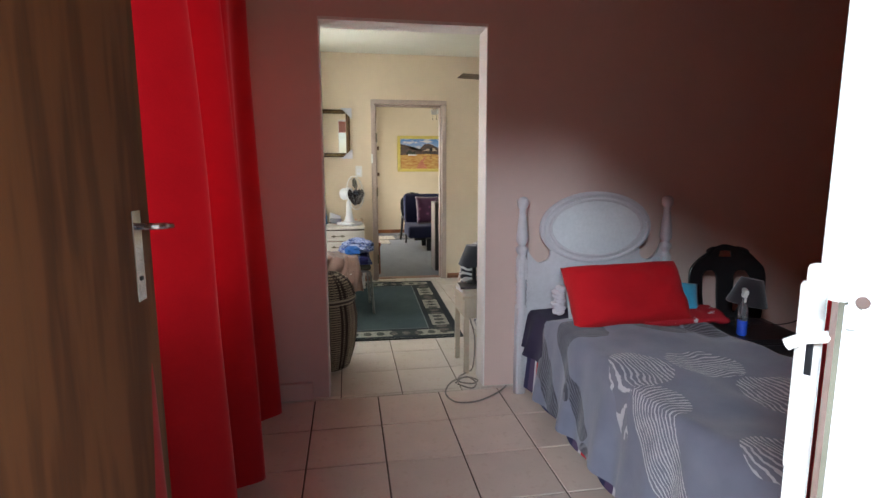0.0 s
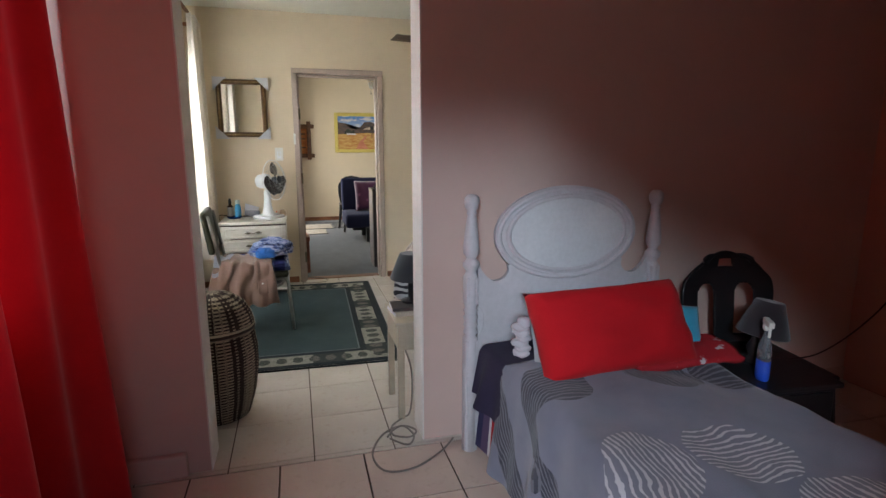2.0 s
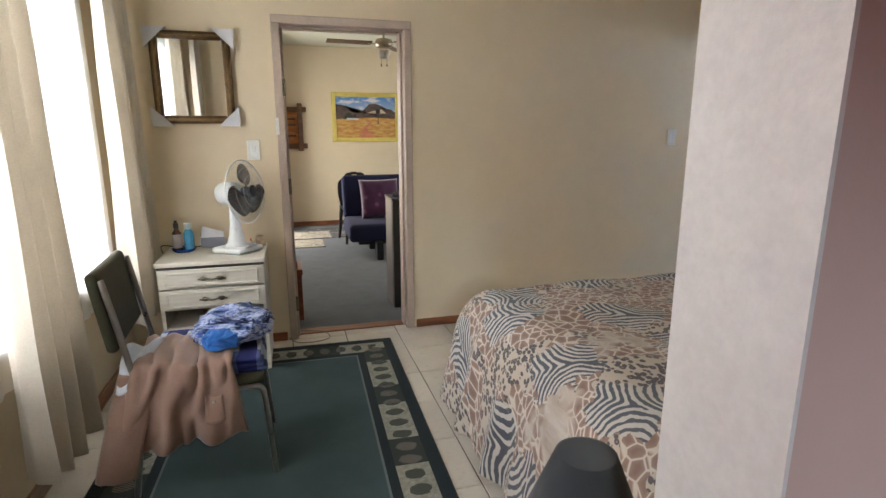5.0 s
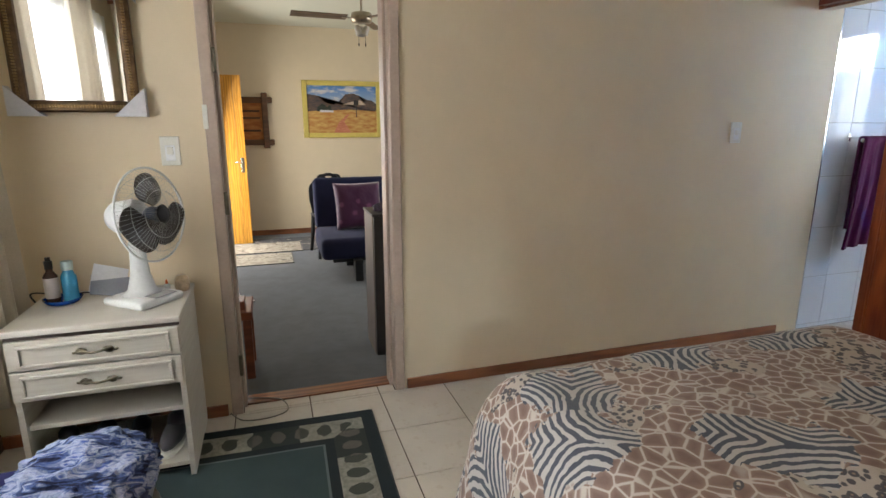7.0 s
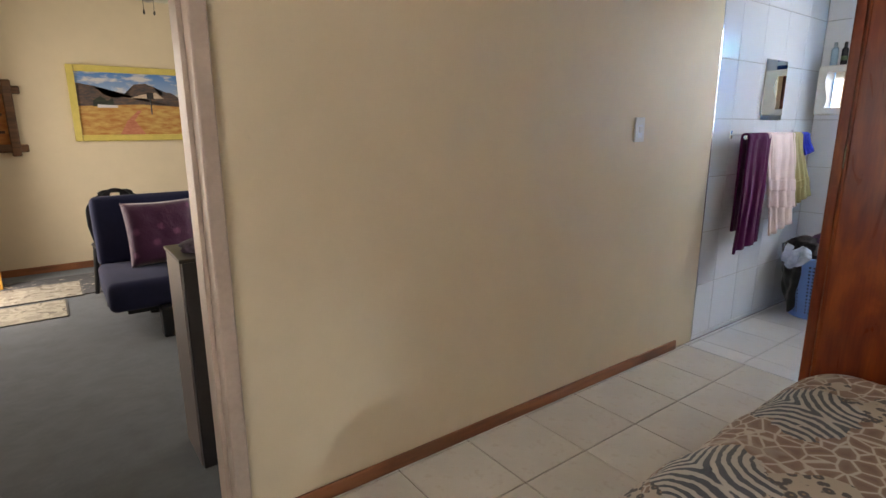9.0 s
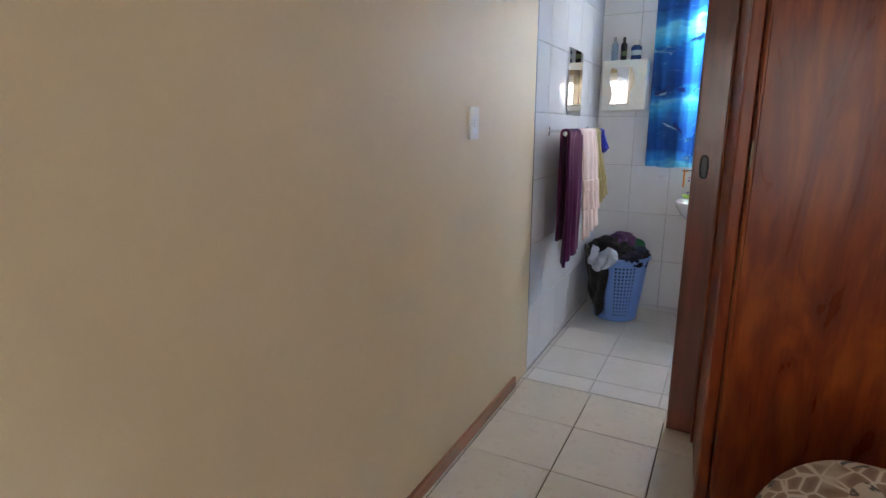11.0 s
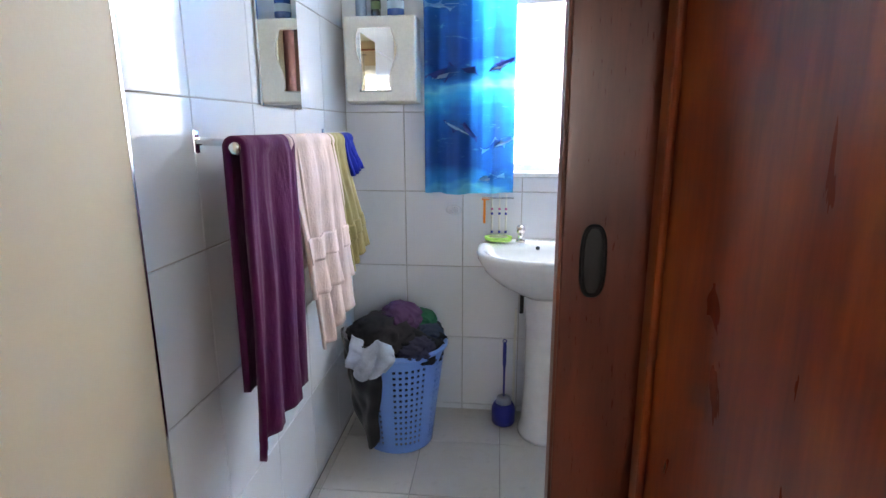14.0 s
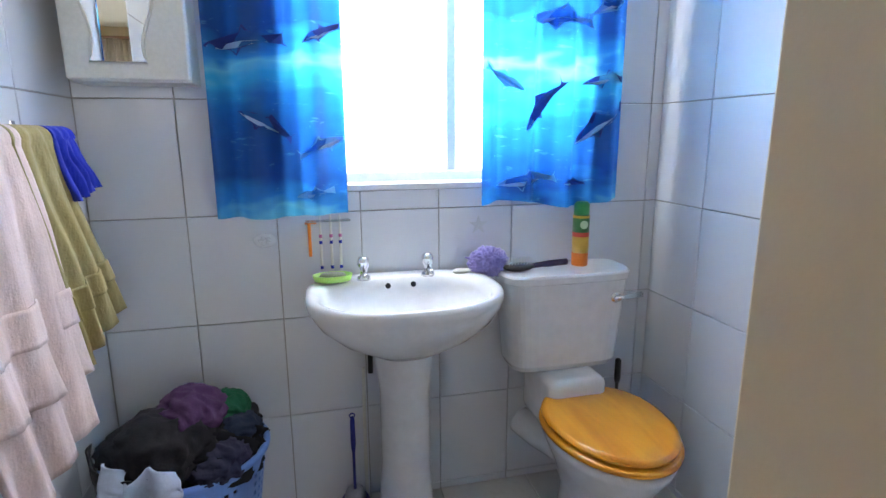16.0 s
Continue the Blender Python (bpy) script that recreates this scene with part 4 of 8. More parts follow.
curtain("cream damask curtain gathered behind the woven basket", 3.60, 3.98, 2.36, 0.22, 3.1, 0.05, CURT, "y", -0.175, 1.2, 0.0, 0.012, 90, 24)
rod = thing("curtain_rod", "brown wooden rod over the cream curtains", "curtain rod")
part("rod", tube(bmesh.new(), [(-0.17, 3.54, 2.38), (-0.17, 6.46, 2.38)], 0.014), SKIRT, rod)
for y in (3.58, 6.43):
    part("bracket", box((X0, y - 0.012, 2.34), (-0.155, y + 0.012, 2.37), 0.003), SKIRT, rod)

# mirror in its ornate frame with card corner guards
MIRROR = Mat("mirror_glass", 0.01, 1.0)
MIRROR.color((0.88, 0.89, 0.88))
MIRROR = MIRROR.m
m = Mat("antique_gold_frame", 0.35, 0.55)
m.color(m.ramp(m.noise(30, 4), [(0.3, (0.055, 0.028, 0.012)), (0.7, (0.16, 0.095, 0.04))])).bump(m.noise(80, 3), 0.3, 0.002)
GOLD = m.m
mi = thing("wall_mirror", "square mirror in a dark gold beaded frame with white card corners", "mirror", (0.163, Y_B, 1.66))
hw, hh = 0.214, 0.255
part("mirror_glass", box((-hw + 0.035, -0.022, -hh + 0.035), (hw - 0.035, -0.018, hh - 0.035)), MIRROR, mi)
part("back", box((-hw + 0.01, -0.017, -hh + 0.01), (hw - 0.01, 0, hh - 0.01)), BLACK_PL, mi)
for nm, lo, hi in (("frame_side", (-hw, -0.042, -hh), (-hw + 0.045, -0.012, hh)), ("frame_side", (hw - 0.045, -0.042, -hh), (hw, -0.012, hh)), ("frame_rail", (-hw + 0.045, -0.042, hh - 0.045), (hw - 0.045, -0.012, hh)), ("frame_rail", (-hw + 0.045, -0.042, -hh), (hw - 0.045, -0.012, -hh + 0.045))):
    part(nm, box(lo, hi, 0.010, 3), GOLD, mi, smooth=True)
bm = bmesh.new()
for k in range(44):
    for x in (-hw + 0.022, hw - 0.022):
        z = -hh + 0.02 + k * (2 * hh - 0.04) / 43
        add_box(bm, (x - 0.007, -0.046, z - 0.0035), (x + 0.007, -0.038, z + 0.0035), 0.002, 1)
for k in range(34):
    for z in (-hh + 0.022, hh - 0.022):
        x = -hw + 0.05 + k * (2 * hw - 0.1) / 33
        add_box(bm, (x - 0.0035, -0.046, z - 0.007), (x + 0.0035, -0.038, z + 0.007), 0.002, 1)
part("beading", bm, speckled("bright_gold_beading", (0.26, 0.17, 0.07), 0.3, 50, 0.2, 0.1, 100, 0.8), mi)
CARD = speckled("white_card", (0.62, 0.62, 0.66), 0.8, 10, 0.05, 0.1, 60)
for sx_ in (-1, 1):
    for sz_ in (-1, 1):
        bm = bmesh.new()
        tri = [(sx_ * (hw + 0.022), sz_ * (hh + 0.016)), (sx_ * (hw + 0.022), sz_ * (hh - 0.095)), (sx_ * (hw - 0.095), sz_ * (hh + 0.016))]
        f1 = [bm.verts.new((x, -0.049, z)) for x, z in tri]
        f2 = [bm.verts.new((x, -0.004, z)) for x, z in tri]
        bm.faces.new(f1), bm.faces.new(f2[::-1])
        for i in range(3):
            j = (i + 1) % 3
            bm.faces.new((f1[i], f2[i], f2[j], f1[j]))
        bmesh.ops.recalc_face_normals(bm, faces=bm.faces[:])
        part("corner_guard", bm, CARD, mi, "folded white card corner guard")


def switch(at, rz, label="white plastic wall switch with one rocker", big=1.0, name="light_switch"):
    s = thing(name, label, "light switch", at, rz)
    part("plate", box((-0.037 * big, -0.011, -0.06 * big), (0.037 * big, 0, 0.06 * big), 0.003), PLASTIC_W, s)
    part("rocker", box((-0.012, -0.016, -0.014), (0.012, -0.009, 0.016), 0.002), PLASTIC_W, s)
    part("surround", box((-0.019, -0.0125, -0.04), (0.019, -0.0105, 0.024), 0.001), WHITE_GLOSS, s)
    return s


switch((0.463, Y_B, 1.25), 0)
sw = switch((3.475, Y_B, 1.315), 0, "white plastic light switch proud of the wall on a cream box")
part("back_box", box((-0.036, 0.0, -0.058), (0.036, -0.014 + 0.013, 0.058)), CREAM, sw)

# dresser
D = thing("dresser", "chipped white two-drawer dresser with an open shelf, under the mirror", "dresser")
m = Mat("chipped_white_wood", 0.42)
gr = m.noise(5, 5, m.scaled((1, 1, 14)))
m.color(m.mix(m.ramp(m.noise(11, 7, rough=0.8), [(0.66, (0, 0, 0)), (0.70, (0.6, 0.6, 0.6))]), m.ramp(gr, [(0.3, (0.60, 0.56, 0.49)), (0.7, (0.70, 0.67, 0.60))]), (0.20, 0.13, 0.08)))
m.bump(gr, 0.2, 0.002)
WWOOD = m.m
dx0, dx1, dy0, dy1 = -0.048, 0.497, 6.03, 6.47
part("top", box((dx0 - 0.01, dy0 - 0.018, 0.652), (dx1 + 0.006, dy1, 0.676), 0.005), WWOOD, D)
part("side", box((dx0, dy0, 0.0), (dx0 + 0.02, dy1, 0.652), 0.002), WWOOD, D)
part("side", box((dx1 - 0.02, dy0, 0.0), (dx1, dy1, 0.652), 0.002), WWOOD, D)
part("back", box((dx0 + 0.02, dy1 - 0.008, 0.05), (dx1 - 0.02, dy1, 0.652)), ENTRY_WOOD, D)
part("shelf", box((dx0 + 0.02, dy0 + 0.02, 0.285), (dx1 - 0.02, dy1 - 0.008, 0.303), 0.002), WWOOD, D)
part("bottom", box((dx0 + 0.02, dy0 + 0.02, 0.045), (dx1 - 0.02, dy1 - 0.008, 0.063), 0.002), WWOOD, D)
part("divider", box((dx0 + 0.02, dy0 + 0.02, 0.40), (dx1 - 0.02, dy1 - 0.008, 0.412), 0.002), WWOOD, D)
part("top_strip", box((dx0, dy0 - 0.006, 0.638), (dx1, dy0, 0.652), 0.002), speckled("dark_gap_strip", (0.08, 0.06, 0.05), 0.6), D, "dark strip under the top")
for z0, z1 in ((0.530, 0.636), (0.414, 0.524)):
    dr = part("drawer", box((dx0 + 0.003, dy0 - 0.018, z0), (dx1 - 0.003, dy0 + 0.0, z1), 0.004), WWOOD, D)
    fx0, fx1 = dx0 + 0.035, dx1 - 0.035
    bm = boxes([((fx0, dy0 - 0.027, z1 - 0.026), (fx1, dy0 - 0.017, z1 - 0.014)), ((fx0, dy0 - 0.027, z0 + 0.012), (fx1, dy0 - 0.017, z0 + 0.022)), ((fx0, dy0 - 0.027, z0 + 0.022), (fx0 + 0.012, dy0 - 0.017, z1 - 0.026)), ((fx1 - 0.012, dy0 - 0.027, z0 + 0.022), (fx1, dy0 - 0.017, z1 - 0.026))], 0.003)
    part("moulding", bm, WWOOD, dr)
    zc, xc = (z0 + z1) / 2, (dx0 + dx1) / 2
    bm = tube(bmesh.new(), smooth_line([(xc - 0.055, dy0 - 0.024, zc - 0.006), (xc - 0.03, dy0 - 0.044, zc + 0.004), (xc, dy0 - 0.05, zc), (xc + 0.03, dy0 - 0.044, zc + 0.004), (xc + 0.055, dy0 - 0.024, zc + 0.004)], 5), 0.0045, 8)
    for sx_ in (-1, 1):
        blob(bm, (xc + sx_ * 0.042, dy0 - 0.026, zc), (0.018, 0.006, 0.013), 3 + sx_, 0.3, 2)
        blob(bm, (xc + sx_ * 0.064, dy0 - 0.024, zc - 0.003), (0.009, 0.004, 0.006), 5 + sx_, 0.3, 1)
    part("handle", bm, BRASS_DARK, dr, "ornate tarnished bail handle", smooth=True)
SHOE = fabric("dark_shoe", (0.015, 0.018, 0.03), 0.6)
SHOE2 = fabric("grey_shoe", (0.10, 0.10, 0.12), 0.7)
for i, (x, mt) in enumerate(((0.02, SHOE2), (0.15, SHOE), (0.27, SHOE), (0.40, SHOE2))):
    sh = thing("shoe", ("dark blue" if mt is SHOE else "grey") + " trainer on the dresser's bottom shelf", "shoe", (x, 6.20, 0.063), 8 - 5 * i, "shoes in the dresser")
    bm = blob(bmesh.new(), (0, 0, 0.045), (0.042, 0.12, 0.035), i, 0.12, 3, 1.4)
    blob(bm, (0, 0.06, 0.075), (0.038, 0.055, 0.04), i + 3, 0.15, 2, 1.4)
    part("upper", bm, mt, sh, smooth=True)
    part("sole", lathe(bmesh.new(), [(0.040, 0), (0.044, 0.006), (0.044, 0.018), (0.040, 0.02)], 18, None, 1, 2.9), PLASTIC_W, sh)

# table fan
FAN_WHITE = speckled("white_fan_plastic", (0.74, 0.76, 0.76), 0.3, 10, 0.03, 0.05, 100)
fan = thing("table_fan", "white table fan with smoky blades and wire guard on the dresser", "fan", (0.345, 6.24, 0.676), 8)
part("base", box((-0.10, -0.11, 0), (0.10, 0.10, 0.032), 0.014, 3, m=pose(0, 0, 0, 0, 0, 42)), FAN_WHITE, fan, smooth=True)
part("control_panel", box((-0.03, -0.105, 0.032), (0.07, -0.045, 0.036), 0.002, m=pose(0, 0, 0, 0, 0, 42)), speckled("grey_plastic", (0.30, 0.31, 0.33), 0.4), fan, "grey control strip with buttons")
part("neck", lathe(bmesh.new(), [(0.075, 0.03), (0.05, 0.055), (0.036, 0.11), (0.03, 0.17), (0.028, 0.24), (0.02, 0.262)], 24, pose(0.0, 0.0, 0, 0, 0, 0), 1.0, 0.75), FAN_WHITE, fan, smooth=True)
hm = pose(0.080, -0.055, 0.350, 84, 0, 53)
part("motor", lathe(bmesh.new(), [(0.02, -0.19), (0.05, -0.185), (0.062, -0.165), (0.066, -0.10), (0.06, -0.075), (0.03, -0.07)], 26, hm), FAN_WHITE, fan, "white motor housing", smooth=True)
R = 0.178


def ring_at(r, h, w=0.0022):
    return tube(bmesh.new(), [hm @ Vector((r * math.cos(a * math.pi / 24), r * math.sin(a * math.pi / 24), h)) for a in range(48)], w, 6, True)


WIRE = speckled("grey_wire", (0.42, 0.42, 0.40), 0.35, 20, 0.1, 0.05, 80, 0.5)
guard = part("guard_rim", ring_at(R, -0.02, 0.0042), FAN_WHITE, fan, smooth=True)
for k in range(60):
    a = 2 * math.pi * k / 60
    pr = [(0.035, 0.034), (0.09, 0.030), (0.15, 0.012), (R, -0.020), (0.15, -0.048), (0.09, -0.062), (0.04, -0.066)]
    part("wire", tube(bmesh.new(), [hm @ Vector((r * math.cos(a + r * 1.2), r * math.sin(a + r * 1.2), h)) for r, h in pr], 0.00055, 4), WIRE, guard)
for r, h in ((0.09, 0.031), (0.14, 0.017), (0.09, -0.063), (0.14, -0.052)):
    part("wire_ring", ring_at(r, h, 0.0010), WIRE, guard)
part("hub", lathe(bmesh.new(), [(0.030, -0.03), (0.032, -0.01), (0.026, 0.012), (0.01, 0.02)], 20, hm), speckled("dark_blue_plastic", (0.02, 0.035, 0.06), 0.3), fan, smooth=True)
part("badge", lathe(bmesh.new(), [(0.035, 0.027), (0.036, 0.031), (0.02, 0.034)], 20, hm), IRON, fan, smooth=True)
BLADE = speckled("smoky_blade_plastic", (0.045, 0.035, 0.032), 0.25, 8, 0.1, 0.02, 60)
for k in range(3):
    am = hm @ pose(0, 0, 0, 0, 0, 120 * k + 78)

    def blade(u, v):
        r = 0.026 + 0.132 * u
        ha = 0.40 + 0.72 * math.sin(math.pi * min(1, u * 0.93 + 0.05)) ** 0.8
        a = (v - 0.5) * 2 * ha * 0.82 + 0.25 * u
        return am @ Vector((r * math.cos(a), r * math.sin(a), 0.018 * (v - 0.5) * 2 - 0.012))

    part("blade", sheet(14, 12, blade, 0.002), BLADE, fan, "smoky dark fan blade", smooth=True)

tr_ = thing("blue_tray", "shiny blue dish holding the bottles on the dresser", "dish", (0.045, 6.33, 0.676))
part("dish", lathe(bmesh.new(), [(0.055, 0), (0.068, 0.018), (0.064, 0.018), (0.052, 0.006)], 28), speckled("blue_enamel", (0.01, 0.06, 0.30), 0.12, 10, 0.3, 0.02), tr_, smooth=True)


def bottle(name, label, at, prof_, mat, cap, capmat, sx_=1.0, sy_=1.0, band=None):
    b = thing(name, label, "bottle", at)
    part("body", lathe(bmesh.new(), prof_, 20, None, sx_, sy_), mat, b, smooth=True)
    part("cap", lathe(bmesh.new(), cap, 18, None, sx_ if sx_ < 1 else 1, sy_), capmat, b)
    if band:
        z0, z1, r, bm_ = band
        part("label", lathe(bmesh.new(), [(r, z0), (r, z1)], 20, None, sx_, sy_), bm_, b)
    return b


BROWN_PL = speckled("brown_bottle", (0.06, 0.03, 0.02), 0.2)
PALE_LABEL = speckled("pale_label", (0.50, 0.45, 0.44), 0.6)
BLUE_PL = speckled("sky_blue_bottle", (0.05, 0.28, 0.50), 0.2)
bottle("lotion_bottle", "brown pump bottle with a pale label on the blue dish", (0.012, 6.335, 0.682), [(0.024, 0), (0.025, 0.005), (0.025, 0.10), (0.012, 0.12), (0.012, 0.13)], BROWN_PL, [(0.014, 0.13), (0.014, 0.16), (0.009, 0.162), (0.009, 0.175)], BLACK_PL, band=(0.015, 0.095, 0.0255, PALE_LABEL))
bottle("mouthwash_bottle", "sky-blue plastic bottle with a pale cap on the blue dish", (0.078, 6.32, 0.682), [(0.026, 0), (0.028, 0.006), (0.027, 0.10), (0.018, 0.12), (0.017, 0.125)], BLUE_PL, [(0.021, 0.125), (0.021, 0.158), (0.019, 0.16)], speckled("pale_green_cap", (0.45, 0.58, 0.56), 0.4), 1, 0.8)
th = thing("papers", "folded white papers leaning on the wall of the dresser top", "papers", (0.185, 6.37, 0.676), 18)
part("sheet", box((-0.065, -0.002, 0.0), (0.065, 0.0, 0.13), m=pose(0, 0, 0.004, -38, 20, 0)), speckled("white_paper", (0.76, 0.77, 0.82), 0.8), th)
part("booklet", box((-0.07, -0.006, 0.0), (0.07, -0.001, 0.10), m=pose(0.01, -0.02, 0.002, -52, 14, 0)), speckled("grey_booklet", (0.3, 0.32, 0.38), 0.6), th)
th = thing("ornament", "small cream ornament with orange spots beside the fan", "ornament", (0.47, 6.36, 0.676))
bm = lathe(bmesh.new(), [(0.026, 0), (0.03, 0.02), (0.028, 0.05), (0.02, 0.065)], 16)
part("body", bm, speckled("cream_glaze", (0.55, 0.42, 0.28), 0.3, 40, 0.4), th, smooth=True)
th = thing("glue_bottle", "tiny bottle with an orange nozzle beside the fan", "bottle", (0.415, 6.34, 0.676))
part("body", lathe(bmesh.new(), [(0.013, 0), (0.013, 0.03), (0.007, 0.038)], 12), PLASTIC_W, th)
part("nozzle", lathe(bmesh.new(), [(0.006, 0.038), (0.003, 0.055)], 10), speckled("orange_plastic", (0.75, 0.15, 0.02), 0.4), th)
th = thing("fan_cable", "dark cable trailing behind the dresser top", "cable")
part("cable", tube(bmesh.new(), smooth_line([(0.30, 6.34, 0.68), (0.18, 6.42, 0.68), (0.02, 6.43, 0.68), (-0.09, 6.42, 0.695), (-0.10, 6.47, 0.64)], 8), 0.0035, 6), BLACK_PL, th, smooth=True)

# padded chair with clothes
OLIVE = fabric("olive_vinyl", (0.055, 0.055, 0.035), 0.5, 60, 0.12, 0.0, 0.1)
ch = thing("padded_chair", "steel-framed chair with worn olive vinyl pads, heaped with clothes", "chair", (0.275, 5.20, 0), 3)
part("seat_pad", box((-0.20, -0.215, 0.405), (0.235, 0.215, 0.45), 0.018, 3), OLIVE, ch, smooth=True)
bm = box((-0.02, -0.215, 0.60), (0.02, 0.215, 0.895), 0.018, 3, m=pose(-0.275, 0, 0, 0, 0, 0) @ Matrix.Translation((0.10, 0, 0)) @ pose(0, 0, 0, 0, -8, 0))
part("back_pad", bm, OLIVE, ch, smooth=True)
TUBE = speckled("dull_steel_tube", (0.32, 0.31, 0.29), 0.3, 20, 0.15, 0.05, 90, 0.9)
for s in (-1, 1):
    y = s * 0.20
    part("leg", tube(bmesh.new(), smooth_line([(0.255, y, 0.0), (0.235, y, 0.30), (0.22, y, 0.385), (0.17, y, 0.395)], 5), 0.011, 10), TUBE, ch, "steel tube front leg", smooth=True)
    part("leg", tube(bmesh.new(), smooth_line([(-0.25, y, 0.0), (-0.20, y, 0.36), (-0.225, y, 0.6), (-0.27, y, 0.86)], 5), 0.011, 10), TUBE, ch, "steel tube rear leg", smooth=True)
    part("rail", tube(bmesh.new(), [(-0.2, y, 0.395), (0.2, y, 0.395)], 0.010, 8), TUBE, ch)
bl = thing("folded_blanket", "folded navy and white checked blanket on the padded chair", "blanket")
m = Mat("navy_white_check", 0.95, 0, 0.2)
a, b_, _ = m.xyz()
c1 = m.math("GREATER_THAN", m.math("SINE", m.math("MULTIPLY", m.math("ADD", a, m.math("MULTIPLY", m.noise(4, 1), 0.05)), 42)), 0.1)
c2 = m.math("GREATER_THAN", m.math("SINE", m.math("MULTIPLY", b_, 34)), 0.2)
m.color(m.mix(c1, m.mix(c2, (0.45, 0.50, 0.62), (0.10, 0.13, 0.28)), (0.025, 0.03, 0.13))).bump(m.noise(220, 2), 0.3, 0.003)
CHECK = m.m
for k in range(3):
    part("fold", box((0.09, 5.0, 0.452 + 0.022 * k), (0.525 - 0.006 * k, 5.40, 0.474 + 0.022 * k), 0.010, 3, m=pose(0.3, 5.2, 0, 0, 0, 3 - 2 * k) @ Matrix.Translation((-0.3, -5.2, 0))), CHECK, bl, smooth=True)
shirt = thing("brown_shirt", "brown cotton shirt draped over the edge of the padded chair", "shirt")
BROWN = fabric("brown_cotton", (0.30, 0.195, 0.155), 0.85, 260, 0.15, 0.3, 0.3)


def drape(u, v):
    # v runs from the seat over its near edge and down
    x = 0.06 + 0.33 * u + 0.02 * math.sin(v * 4)
    if v < 0.45:
        y = 5.30 - 0.31 * (v / 0.45)
        z = 0.528 + 0.018 * math.sin(u * 9) * v
    else:
        k = (v - 0.45) / 0.55
        y = 4.985 - 0.05 * math.sin(k * 2.2) - 0.02 * math.sin(u * 17 + 1) * k
        z = 0.525 - 0.29 * k - 0.03 * (1 - u) * k
        x += (0.14 * (u - 0.45)) * k
    n = noise.noise(Vector((u * 6, v * 3, 2)))
    y += 0.02 * n
    z += 0.014 * n + 0.006 * math.sin(u * 30 + 4 * n)
    y += 0.012 * math.sin(u * 24 + 5 * n + v * 2)
    return Vector((x, y, z))


part("body", sheet(60, 46, drape, 0.006), BROWN, shirt, smooth=True)
part("pocket", sheet(8, 8, lambda u, v: drape(0.70 + 0.16 * u, 0.66 + 0.18 * v) + Vector((0, -0.010, 0)), 0.003), BROWN, shirt, smooth=True)
part("button", lathe(bmesh.new(), [(0.006, 0), (0.005, 0.003)], 10, pose(*(drape(0.78, 0.70) + Vector((0, -0.018, 0))), 90, 0, 0)), PLASTIC_W, shirt)
sleeve = sheet(12, 26, lambda u, v: Vector((0.045 - 0.09 * v + 0.13 * u - 0.02, 5.02 - 0.10 * math.sin(v * 1.6) - 0.03 * math.sin(u * math.pi), 0.50 - 0.36 * v + 0.01 * noise.noise(Vector((u * 4, v * 6, 1))))), 0.006)
part("sleeve", sleeve, BROWN, shirt, smooth=True)
bc = thing("blue_cloth", "crumpled blue, white and black patterned cloth on the chair", "cloth")
m = Mat("blue_print", 0.8, 0, 0.3)
nz = m.noise(13, 4, m.scaled((1, 3.6, 3.2), (0.2, 0.3, 0.7)), dist=0.9)
m.color(m.ramp(nz, [(0.36, (0.02, 0.025, 0.07)), (0.46, (0.10, 0.16, 0.42)), (0.55, (0.55, 0.62, 0.80)), (0.66, (0.06, 0.12, 0.46))])).bump(m.noise(18, 4, dist=1.5), 0.8, 0.02)
BPRINT = m.m


def crumple(cx_, cy_, cz_, rx, ry, rz_, seed, mat, parent, nm="cloth", sub=5):
    """A heap of cloth with long wrinkles that run one way and sag."""
    turn = Euler((0.5 * math.sin(seed), 0.6 * math.cos(seed * 1.7), seed * 1.3)).to_matrix()
    tmp = bmesh.new()
    bmesh.ops.create_icosphere(tmp, subdivisions=sub, radius=1.0)
    for q_ in tmp.verts:
        p = q_.co.copy()
        w = turn @ p
        w += 0.35 * noise.noise_vector(p * 1.3 + Vector((seed, 2, 0)))
        long_ = 1 - 2 * abs(noise.noise(Vector((w.x * 0.9, w.y * 2.7, w.z * 2.7)) + Vector((seed, 0, 3))))
        fine_ = 1 - 2 * abs(noise.noise(Vector((w.x * 2.2, w.y * 7.5, w.z * 7.5)) + Vector((0, seed, 1))))
        k = 0.84 + 0.19 * long_ + 0.07 * fine_ + 0.16 * noise.noise(p * 1.5 + Vector((0, 0, seed)))
        z = p.z * rz_ * k
        q_.co = Vector((cx_ + p.x * rx * k, cy_ + p.y * ry * k, cz_ + (z if z > -0.35 * rz_ else -0.35 * rz_)))
    return part(nm, tmp, mat, parent, smooth=True)


crumple(0.405, 5.21, 0.575, 0.155, 0.13, 0.085, 3, BPRINT, bc)
crumple(0.37, 5.09, 0.56, 0.075, 0.05, 0.05, 9, fabric("bright_blue_cloth", (0.03, 0.16, 0.55)), bc, "sock")
wb = thing("white_cloth", "white and blue cloth hanging off the padded chair", "cloth")
part("cloth", sheet(12, 20, lambda u, v: Vector((0.02 + 0.12 * u, 5.18 - 0.2 * v - 0.02 * math.sin(u * 5), 0.545 - 0.10 * v * v + 0.01 * math.sin(u * 9 + v * 4))), 0.008), speckled("white_blue_cloth", (0.60, 0.64, 0.74), 0.9, 6, 0.2), wb, smooth=True)

